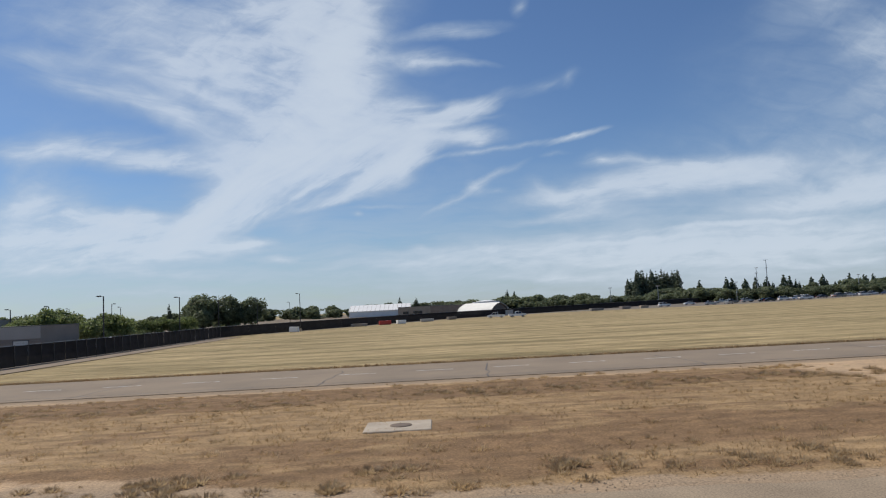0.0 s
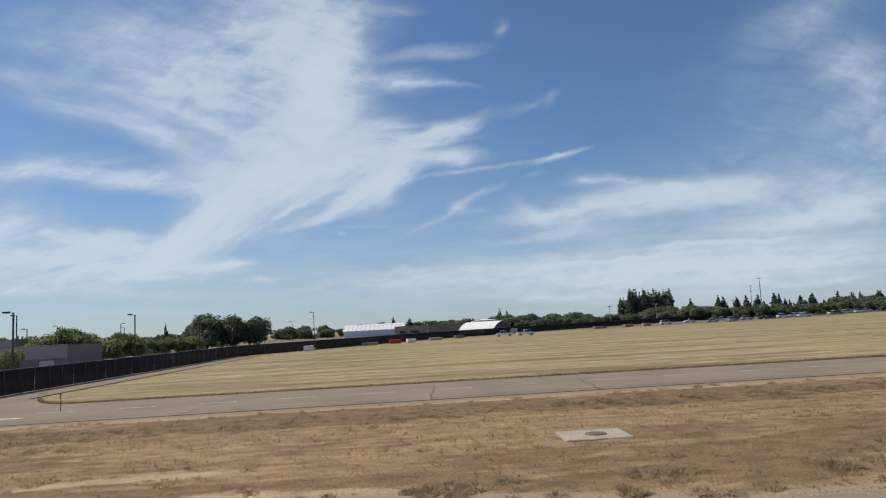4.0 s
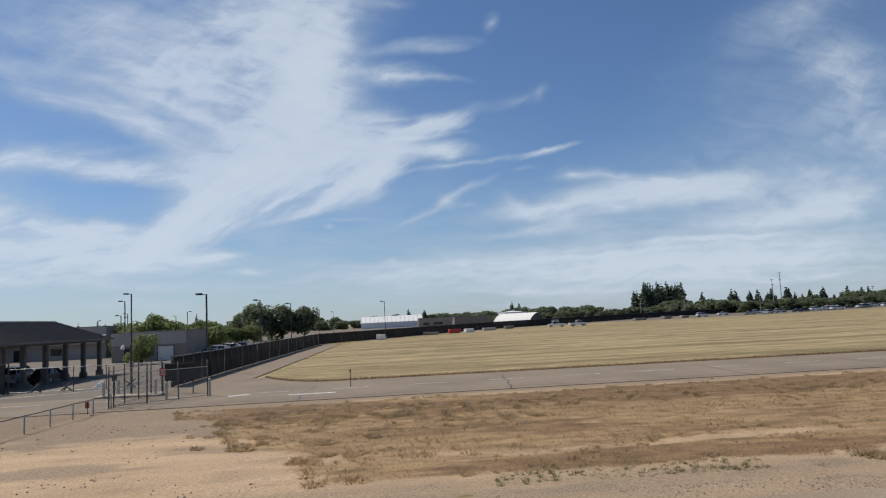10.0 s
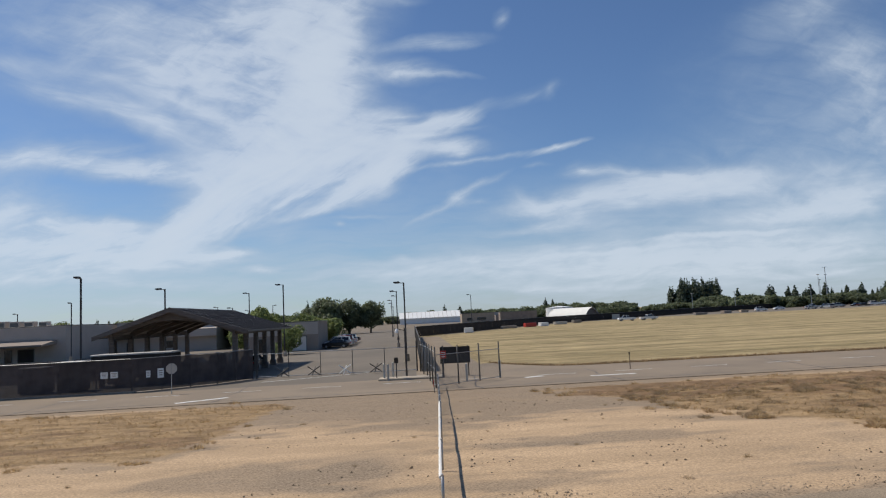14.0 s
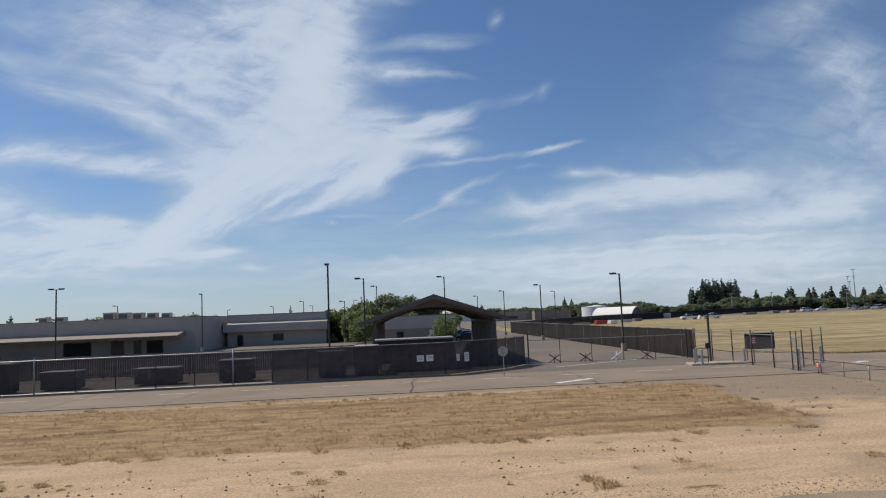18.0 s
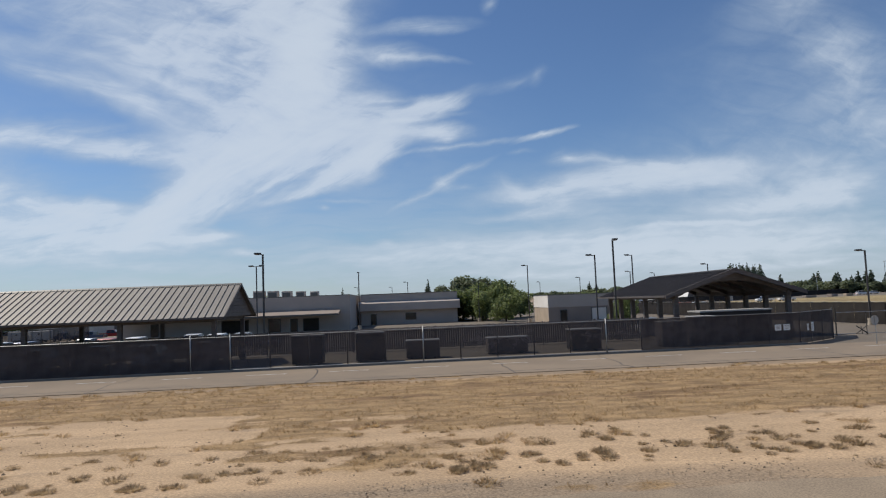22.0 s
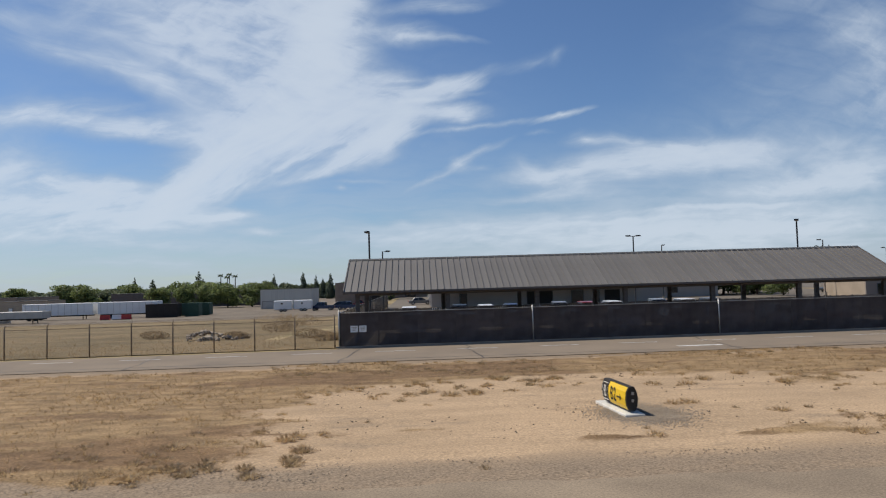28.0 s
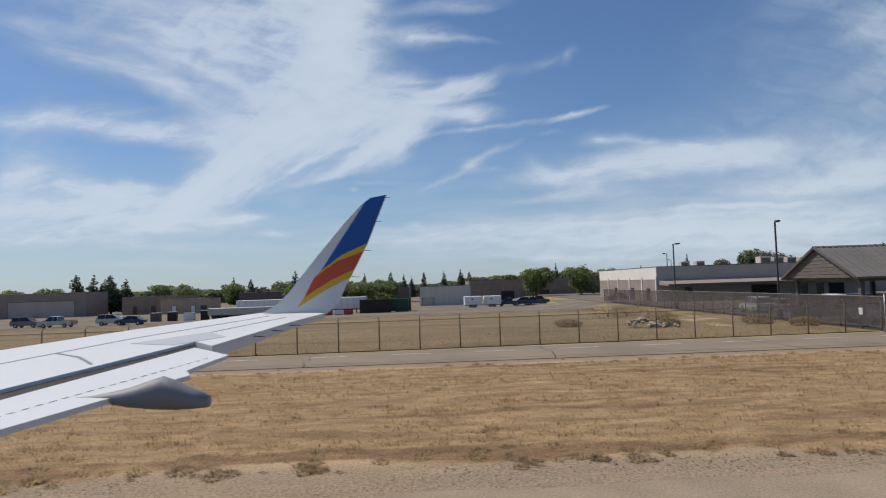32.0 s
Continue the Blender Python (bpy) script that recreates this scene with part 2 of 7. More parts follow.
def mat(name, color, rough=0.7, vary=0.25, size=1.5, bump=0.0, metal=0.0, second=None, fine=12.0, stretch=(1, 1, 1), each=0.0, spec=0.5, clear=0.0):
    """Paint, stone, metal and so on: two scales of variation, fine relief, a second colour in stains."""
    if name in MATS:
        return MATS[name]
    m = bpy.data.materials.new(name)
    MATS[name] = m
    m.use_nodes = True
    t = m.node_tree
    p = t.nodes["Principled BSDF"]
    p.inputs["Roughness"].default_value, p.inputs["Metallic"].default_value = rough, metal
    p.inputs["Specular IOR Level"].default_value = spec
    tc = t.nodes.new("ShaderNodeTexCoord")
    mp = t.nodes.new("ShaderNodeMapping")
    mp.inputs["Scale"].default_value = stretch
    t.links.new(tc.outputs["Object"], mp.inputs[0])
    big = t.nodes.new("ShaderNodeTexNoise")
    big.inputs["Scale"].default_value, big.inputs["Detail"].default_value = 1.0 / size, 4
    small = t.nodes.new("ShaderNodeTexNoise")
    small.inputs["Scale"].default_value, small.inputs["Detail"].default_value = fine, 5
    for n in (big, small):
        t.links.new(mp.outputs[0], n.inputs["Vector"])
    a = t.nodes.new("ShaderNodeMix")
    a.data_type = "RGBA"
    other = second or tuple(c * (1 - vary) for c in color)
    a.inputs[6].default_value, a.inputs[7].default_value = (*color, 1), (*other, 1)
    ramp = t.nodes.new("ShaderNodeMapRange")
    ramp.inputs[1].default_value, ramp.inputs[2].default_value = 0.38, 0.66
    t.links.new(big.outputs["Fac"], ramp.inputs[0])
    t.links.new(ramp.outputs[0], a.inputs["Factor"])
    b = t.nodes.new("ShaderNodeHueSaturation")
    gain = t.nodes.new("ShaderNodeMapRange")
    gain.inputs[1].default_value, gain.inputs[2].default_value = 0.25, 0.75
    gain.inputs[3].default_value, gain.inputs[4].default_value = 1 - vary * 0.6, 1 + vary * 0.6
    t.links.new(small.outputs["Fac"], gain.inputs[0])
    value = gain.outputs[0]
    if each:
        info = t.nodes.new("ShaderNodeObjectInfo")
        own = t.nodes.new("ShaderNodeMapRange")
        own.inputs[3].default_value, own.inputs[4].default_value = 1 - each, 1 + each
        t.links.new(info.outputs["Random"], own.inputs[0])
        mul = t.nodes.new("ShaderNodeMath")
        mul.operation = "MULTIPLY"
        t.links.new(value, mul.inputs[0])
        t.links.new(own.outputs[0], mul.inputs[1])
        value = mul.outputs[0]
    t.links.new(value, b.inputs["Value"])
    t.links.new(a.outputs[2], b.inputs["Color"])
    t.links.new(b.outputs[0], p.inputs["Base Color"])
    if bump:
        bp = t.nodes.new("ShaderNodeBump")
        bp.inputs["Strength"].default_value, bp.inputs["Distance"].default_value = min(bump * 10, 1), bump
        t.links.new(small.outputs["Fac"], bp.inputs["Height"])
        t.links.new(bp.outputs[0], p.inputs["Normal"])
    if clear:
        tr = t.nodes.new("ShaderNodeBsdfTransparent")
        mx = t.nodes.new("ShaderNodeMixShader")
        mx.inputs[0].default_value = clear
        t.links.new(p.outputs[0], mx.inputs[1])
        t.links.new(tr.outputs[0], mx.inputs[2])
        t.links.new(mx.outputs[0], t.nodes["Material Output"].inputs[0])
    return m


def leaves(name, dark, light, thin=0.3):
    m = bpy.data.materials.new(name)
    m.use_nodes = True
    t = m.node_tree
    p = t.nodes["Principled BSDF"]
    p.inputs["Roughness"].default_value = 0.6
    geo = t.nodes.new("ShaderNodeNewGeometry")
    info = t.nodes.new("ShaderNodeObjectInfo")
    add = t.nodes.new("ShaderNodeMath")
    add.operation = "MULTIPLY_ADD"
    add.inputs[1].default_value = 0.75
    t.links.new(geo.outputs["Random Per Island"], add.inputs[0])
    half = t.nodes.new("ShaderNodeMath")
    half.operation = "MULTIPLY"
    half.inputs[1].default_value = 0.3
    t.links.new(info.outputs["Random"], half.inputs[0])
    t.links.new(half.outputs[0], add.inputs[2])
    mix = t.nodes.new("ShaderNodeMix")
    mix.data_type = "RGBA"
    mix.inputs[6].default_value, mix.inputs[7].default_value = (*dark, 1), (*light, 1)
    tc = t.nodes.new("ShaderNodeTexCoord")
    mp = t.nodes.new("ShaderNodeMapping")
    mp.inputs["Scale"].default_value = (0.5, 1.0, 0.6)
    t.links.new(tc.outputs["Object"], mp.inputs[0])
    patch = t.nodes.new("ShaderNodeTexNoise")
    patch.inputs["Scale"].default_value, patch.inputs["Detail"].default_value = 1.1, 6
    t.links.new(mp.outputs[0], patch.inputs["Vector"])
    sway = t.nodes.new("ShaderNodeMapRange")
    sway.inputs[1].default_value, sway.inputs[2].default_value = 0.33, 0.67
    sway.inputs[3].default_value, sway.inputs[4].default_value = -0.34, 0.34
    t.links.new(patch.outputs["Fac"], sway.inputs[0])
    tone = t.nodes.new("ShaderNodeMath")
    tone.operation, tone.use_clamp = "ADD", True
    t.links.new(add.outputs[0], tone.inputs[0])
    t.links.new(sway.outputs[0], tone.inputs[1])
    t.links.new(tone.outputs[0], mix.inputs["Factor"])
    t.links.new(mix.outputs[2], p.inputs["Base Color"])
    tl = t.nodes.new("ShaderNodeBsdfTranslucent")
    t.links.new(mix.outputs[2], tl.inputs[0])
    ms = t.nodes.new("ShaderNodeMixShader")
    ms.inputs[0].default_value = thin
    t.links.new(p.outputs[0], ms.inputs[1])
    t.links.new(tl.outputs[0], ms.inputs[2])
    t.links.new(ms.outputs[0], t.nodes["Material Output"].inputs[0])
    return m


M_ASPHALT = mat("old_asphalt", (0.27, 0.215, 0.158), 0.95, 0.2, 5.0, 0.004, second=(0.22, 0.178, 0.135), spec=0.2, fine=40)
M_LOT = mat("parking_asphalt", (0.175, 0.145, 0.11), 0.9, 0.22, 7.0, 0.003, fine=20)
M_APRON = mat("apron_asphalt", (0.325, 0.255, 0.178), 0.95, 0.6, 2.6, 0.015, second=(0.245, 0.192, 0.136), fine=22, spec=0.15)
M_SEAL = mat("crack_seal", (0.085, 0.07, 0.056), 0.6, 0.3, 0.4)
M_LINE = mat("road_paint", (0.72, 0.71, 0.67), 0.7, 0.3, 0.5, second=(0.4, 0.38, 0.34))
M_CONC = mat("concrete", (0.44, 0.37, 0.285), 0.85, 0.2, 1.2, 0.004, fine=25)
M_GALV = mat("galvanised_steel", (0.42, 0.42, 0.41), 0.45, 0.2, 0.6, metal=0.7)
M_POST_D = mat("dull_steel", (0.085, 0.078, 0.072), 0.6, 0.2, 0.6, metal=0.3)
M_DARKPOLE = mat("dark_bronze_paint", (0.055, 0.050, 0.047), 0.5, 0.2, 0.8)
M_SCREEN = mat("privacy_fabric", (0.090, 0.076, 0.075), 0.9, 0.3, 0.9, clear=0.10, fine=60, spec=0.15, each=0.12)
M_SCREEN_THIN = mat("thin_privacy_fabric", (0.105, 0.088, 0.085), 0.9, 0.3, 0.9, clear=0.24, fine=60, spec=0.15, each=0.1)
M_LINK = mat("chain_link", (0.30, 0.29, 0.27), 0.6, 0.2, 0.5, metal=0.3, clear=0.86)
M_WIRE = mat("rusty_wire", (0.22, 0.15, 0.10), 0.7, 0.3, 0.5, metal=0.4)
M_RUST = mat("rusty_post", (0.20, 0.15, 0.11), 0.75, 0.35, 0.4, metal=0.3)
M_ROOF = mat("standing_seam_metal", (0.205, 0.19, 0.172), 0.6, 0.12, 2.5, metal=0.25, each=0.07)
M_ROOF_DARK = mat("dark_roof_metal", (0.125, 0.108, 0.098), 0.6, 0.15, 2.0, metal=0.2)
M_TIMBER = mat("dark_stained_timber", (0.15, 0.122, 0.105), 0.7, 0.3, 0.7, 0.003, stretch=(1, 1, 6))
M_TRIM = mat("roof_trim", (0.10, 0.10, 0.095), 0.5, 0.15, 1.0)
M_STUCCO = mat("grey_stucco", (0.46, 0.40, 0.35), 0.9, 0.1, 3.0, 0.003)
M_STUCCO_W = mat("pale_stucco", (0.74, 0.69, 0.62), 0.9, 0.08, 3.0, 0.003)
M_STUCCO_D = mat("taupe_stucco", (0.30, 0.245, 0.205), 0.9, 0.12, 3.0, 0.003)
M_TAN = mat("tan_block", (0.42, 0.33, 0.24), 0.9, 0.15, 2.0, 0.004)
M_BROWN = mat("brown_block", (0.29, 0.225, 0.175), 0.9, 0.2, 2.0, 0.004)
M_WHITE = mat("white_paint", (0.78, 0.78, 0.76), 0.5, 0.06, 2.0)
M_CREAM = mat("white_canvas", (0.80, 0.78, 0.72), 0.75, 0.06, 2.0)
M_GREYBOX = mat("grey_sheet_metal", (0.44, 0.42, 0.39), 0.5, 0.12, 1.0, metal=0.2)
M_BLACK = mat("black_paint", (0.042, 0.037, 0.033), 0.75, 0.2, 0.8, spec=0.25)
M_RUBBER = mat("rubber", (0.035, 0.033, 0.032), 0.85, 0.2, 0.3)
M_GLASSD = mat("dark_glass", (0.012, 0.014, 0.016), 0.12, 0.1, 1.0, spec=0.7)
M_YELLOW = mat("sign_yellow", (0.80, 0.52, 0.01), 0.45, 0.06, 0.5)
M_RED = mat("red_paint", (0.45, 0.04, 0.03), 0.5, 0.12, 0.6)
M_BARK = mat("bark", (0.085, 0.065, 0.05), 0.9, 0.35, 0.4, 0.01)
M_STONE = mat("rubble", (0.30, 0.26, 0.22), 0.9, 0.3, 0.3, 0.01, each=0.25)
M_GREEN = mat("green_tarp", (0.03, 0.075, 0.05), 0.7, 0.2, 0.8)
M_LEAF = leaves("broad_leaves", (0.11, 0.142, 0.052), (0.27, 0.32, 0.12), 0.55)
M_LEAF_D = leaves("dark_broad_leaves", (0.10, 0.122, 0.068), (0.215, 0.25, 0.135), 0.55)
M_NEEDLE = leaves("conifer_needles", (0.055, 0.075, 0.050), (0.12, 0.15, 0.09), 0.4)
M_DRY = leaves("dry_grass_blades", (0.285, 0.192, 0.098), (0.51, 0.365, 0.195), 0.58)
M_BRUSH = leaves("grey_brown_brush", (0.22, 0.148, 0.082), (0.38, 0.266, 0.15), 0.6)


# ---------------------------------------------------------------- mesh tools
class Geo:
    """Vertices and faces gathered for one mesh."""

    def __init__(self):
        self.v, self.f = [], []

    def add(self, verts, faces):
        k = len(self.v)
        self.v += [tuple(p) for p in verts]
        self.f += [tuple(i + k for i in q) for q in faces]
        return self

    def box(self, c, s, rz=0.0, bev=0.0):
        """A box with chamfered upright and top edges when bev is given."""
        hx, hy, hz = s[0] / 2, s[1] / 2, s[2] / 2
        ca, sa = math.cos(rz), math.sin(rz)

        def put(x, y, z):
            return (c[0] + x * ca - y * sa, c[1] + x * sa + y * ca, c[2] + z)
        if not bev:
            vs = [put(x, y, z) for z in (-hz, hz) for x, y in ((-hx, -hy), (hx, -hy), (hx, hy), (-hx, hy))]
            return self.add(vs, [(3, 2, 1, 0), (4, 5, 6, 7), (0, 1, 5, 4), (1, 2, 6, 5), (2, 3, 7, 6), (3, 0, 4, 7)])
        ring = [(-hx + bev, -hy), (hx - bev, -hy), (hx, -hy + bev), (hx, hy - bev), (hx - bev, hy), (-hx + bev, hy), (-hx, hy - bev), (-hx, -hy + bev)]
        k = [max(0.0, 1 - bev / max(hx, 1e-6)), max(0.0, 1 - bev / max(hy, 1e-6))]
        vs = [put(x, y, -hz) for x, y in ring] + [put(x, y, hz - bev) for x, y in ring] + [put(x * k[0], y * k[1], hz) for x, y in ring]
        fs = [tuple(range(7, -1, -1)), tuple(range(16, 24))]
        for j in (0, 8):
            fs += [(j + i, j + (i + 1) % 8, j + 8 + (i + 1) % 8, j + 8 + i) for i in range(8)]
        return self.add(vs, fs)

    def tube(self, a, b, r0, r1=None, n=8, caps=True):
        r1 = r0 if r1 is None else r1
        a, b = Vector(a), Vector(b)
        d = (b - a).normalized()
        u = d.orthogonal().normalized()
        w = d.cross(u)
        vs = [p + (u * math.cos(k * math.tau / n) + w * math.sin(k * math.tau / n)) * r for p, r in ((a, r0), (b, r1)) for k in range(n)]
        fs = [(k, (k + 1) % n, n + (k + 1) % n, n + k) for k in range(n)]
        if caps:
            fs += [tuple(range(n - 1, -1, -1)), tuple(range(n, 2 * n))]
        return self.add(vs, fs)

    def prism(self, outline, axis, lo, hi):
        """An outline of (a, b) pairs drawn out along one axis ('x': a=y b=z, 'y': a=x b=z, 'z': a=x b=y)."""
        n = len(outline)

        def put(a, b, d):
            return {"x": (d, a, b), "y": (a, d, b), "z": (a, b, d)}[axis]
        vs = [put(a, b, lo) for a, b in outline] + [put(a, b, hi) for a, b in outline]
        fs = [(k, (k + 1) % n, n + (k + 1) % n, n + k) for k in range(n)] + [tuple(range(n - 1, -1, -1)), tuple(range(n, 2 * n))]
        return self.add(vs, fs)

    def mesh(self, name, material, smooth=False, recalc=True):
        me = bpy.data.meshes.new(name)
        me.from_pydata(self.v, [], self.f)
        if recalc and len(self.v) < 20000:
            bm = bmesh.new()
            bm.from_mesh(me)
            bmesh.ops.recalc_face_normals(bm, faces=bm.faces)
            bm.to_mesh(me)
            bm.free()
        if smooth:
            me.polygons.foreach_set("use_smooth", [True] * len(me.polygons))
        me.materials.append(material)
        return me


def part(name, geo, material, parent, label="", smooth=False):
    me = geo if isinstance(geo, bpy.types.Mesh) else geo.mesh(name, material, smooth)
    ob = new(name, me)
    ob.parent = parent
    if label:
        ob["label"] = label
    return ob


def thing(name, label, category, at=(0, 0, 0), rz=0.0, group="", kind=""):
    ob = new(name)
    ob.empty_display_size = 0.2
    ob.matrix_basis = pose(*at, 0, 0, rz)
    return tagged(ob, label, category, group, kind)


def fast_mesh(name, verts, faces_n, material):
    """A mesh of many alike faces from arrays (all faces with the same count of corners)."""
    verts, faces_n = np.asarray(verts, dtype=np.float32), np.asarray(faces_n, dtype=np.int32)
    me = bpy.data.meshes.new(name)
    n, k = faces_n.shape
    me.vertices.add(len(verts))
    me.vertices.foreach_set("co", verts.ravel())
    me.loops.add(n * k)
    me.loops.foreach_set("vertex_index", faces_n.ravel())
    me.polygons.add(n)
    me.polygons.foreach_set("loop_start", np.arange(0, n * k, k, dtype=np.int32))
    me.update(calc_edges=True)
    me.materials.append(material)
    return me


def lattice(ix, iy, seed):
    h = (ix.astype(np.int64) * 374761393 + iy.astype(np.int64) * 668265263 + seed * 1442695041) & 0x7FFFFFFF
    h = ((h ^ (h >> 13)) * 1274126177) & 0x7FFFFFFF
    return ((h ^ (h >> 16)) & 0xFFFF) / 65535.0


def field_noise(x, y, seed=0, octaves=4):
    """Value noise in 0..1 over arrays of places."""
    out, amp, tot = 0.0, 1.0, 0.0
    for k in range(octaves):
        fx, fy = np.floor(x), np.floor(y)
        ax, ay = x - fx, y - fy
        ax, ay = ax * ax * (3 - 2 * ax), ay * ay * (3 - 2 * ay)
        a, b = lattice(fx, fy, seed + k), lattice(fx + 1, fy, seed + k)
        c, d = lattice(fx, fy + 1, seed + k), lattice(fx + 1, fy + 1, seed + k)
        out = out + amp * ((a * (1 - ax) + b * ax) * (1 - ay) + (c * (1 - ax) + d * ax) * ay)
        tot += amp
        amp *= 0.55
        x, y = x * 2.03 + 17.1, y * 2.03 + 9.7
    return out / tot


def step_up(v, lo, hi):
    t = np.clip((v - lo) / (hi - lo), 0, 1)
    return t * t * (3 - 2 * t)


# ---------------------------------------------------------------- ground
def road_near(x):
    return 39.4 + 0.019 * np.asarray(x, dtype=float)


def fence_line(x):
    return 48.7 + 0.033 * x if x > -0.6 else 48.68 + 0.05 * (x + 0.6)


def cover_at(x, y):
    """How much dry grass stands on the verge (0 bare sand, 1 thick), and how dark and brushy it is."""
    x, y = np.asarray(x, dtype=float), np.asarray(y, dtype=float)
    big = field_noise(x / 9, y / 3.2, 3)
    mid = field_noise(x / 2.6, y / 1.0, 11)
    fine = field_noise(x / 0.9, y / 0.4, 23)
    wob = (big - 0.5) * 5
    # by the gate: bare; past it a broad sandy strip; further on a thick straw verge
    yy = y + wob
    mess = 0.5 * mid + 0.5 * fine
    rn = road_near(x)
    kept = 1 - step_up(y + 0.3 * wob + 1.2 * (mess - 0.5), rn - 2.9, rn - 1.5)
    band = step_up(y + 0.45 * wob + 2.0 * (mess - 0.5), 23.8, 25.2) * kept
    sandy = band * (0.75 + 0.4 * mid) + step_up(mid + 0.35 * fine, 0.84, 1.0) * 0.55
    mixed = step_up(yy + 3 * (mess - 0.5), 28.3, 30.0) * kept * 0.95 + step_up(mid * 0.65 + big * 0.45, 0.55, 0.66) * 0.85 * (1 - step_up(-y, -19.2, -18.2))
    straw = 0.72 + 0.7 * (big - 0.35) + 0.3 * (mid - 0.5) - 0.8 * step_up(-yy, -17.4, -16.4) - 0.9 * (1 - kept)
    foot = 20.2 - 3.0 * step_up(x, 142, 156)
    start = 0.62 * step_up(y + 0.35 * wob + 1.6 * (mess - 0.5), foot - 0.6, foot + 0.7) - 0.5 * (1 - step_up(y, foot - 1.4, foot)) + 0.7 * (big - 0.4) + 0.6 * (mess - 0.45) - 0.9 * (1 - kept) - 0.6 * np.exp(-((yy - 23.8) / 0.9) ** 2) * step_up(big + 0.3 * mid, 0.55, 0.70) * (1 - step_up(x, 138, 146))
    xs = x + (big - 0.5) * 6
    w_straw = 1 - step_up(xs, -3, 1.5)
    patch = step_up(xs, 0, 3) * (1 - step_up(xs, 19, 25)) * (1 - step_up(np.abs(yy - 25.8), 4.6, 6.0))
    w_mixed = step_up(xs, -3, 1.5) * (1 - step_up(xs, 52, 62))
    w_sandy = step_up(xs, 52, 62) * (1 - step_up(x + 2.5 * (mess - 0.5) + 0.12 * (36 - y), 98.6, 100.4))
    w_start = step_up(xs + 1.5 * (mess - 0.5) + 0.55 * (y - 27), 119.0, 122.5)
    c = w_straw * straw + w_mixed * mixed * (1 - 0.92 * patch) + w_sandy * sandy + w_start * start
    c = c * (1 - step_up(xs, 171, 179) * step_up(yy, 20, 24))
    clump = field_noise(x / 6.0, y / 1.3, 41)
    rowed = w_start * (np.exp(-((yy - 36.6) / 2.2) ** 2) * 0.38 + np.exp(-((yy - 21.0) / 1.8) ** 2) * 0.20 - np.exp(-((yy - 30.5) / 2.5) ** 2) * 0.12 + 0.07)
    rowed = rowed + w_straw * (np.exp(-((yy - 18.3) / 1.0) ** 2) * 0.26 + np.exp(-((yy - 24) / 2.5) ** 2) * 0.03) + w_mixed * np.exp(-((yy - 21.3) / 1.3) ** 2) * 0.14
    rowed = rowed + step_up(x, 153, 157) * (1 - step_up(x, 172, 178)) * np.exp(-((yy - 23.0) / 2.6) ** 2) * 0.36 + step_up(x, -4, 0) * (1 - step_up(x, 9, 13)) * np.exp(-((yy - 34.4) / 1.8) ** 2) * 0.6
    dark = step_up(fine * 0.25 + clump * 0.75 + rowed, 0.50, 0.74)
    return np.clip(c, 0, 1), dark


def grey_at(x, y):
    """Where grey gravelly dirt lies instead of clean sand."""
    x, y = np.asarray(x, dtype=float), np.asarray(y, dtype=float)
    n = 0.55 * field_noise(x / 3.2, y / 0.8, 131) + 0.45 * field_noise(x / 0.9, y / 0.35, 141)
    wheel = (1 - step_up(y + 2 * (n - 0.5), 16.5, 18.0)) * (1 - step_up(x, 60, 75)) * 0.95
    wide = field_noise(x / 6.0, y / 2.4, 151)
    gate = step_up(x, 92, 98) * (1 - step_up(x, 118, 124)) * np.clip(step_up(y + 3 * (wide - 0.5), 28.5, 32.5) * 0.9 + step_up(wide, 0.47, 0.60) * 0.8, 0, 1)
    wheel = wheel + 0.75 * step_up(x, 116, 122) * (1 - step_up(y + 2 * (n - 0.5), 18.5, 20.5))
    gate = gate + np.exp(-((x - 105.3 + 2 * (n - 0.5)) / 1.7) ** 2 - ((y - 21.0 + 3 * (wide - 0.5)) / 2.2) ** 2) * 1.1
    return np.clip(wheel * (0.8 + 0.9 * (n - 0.4)) + gate * 0.9 + step_up(n, 0.60, 0.72) * 0.5 + step_up(y + 2.0 * (n - 0.5), road_near(x) - 2.6, road_near(x) - 0.8) * 0.85, 0, 1)


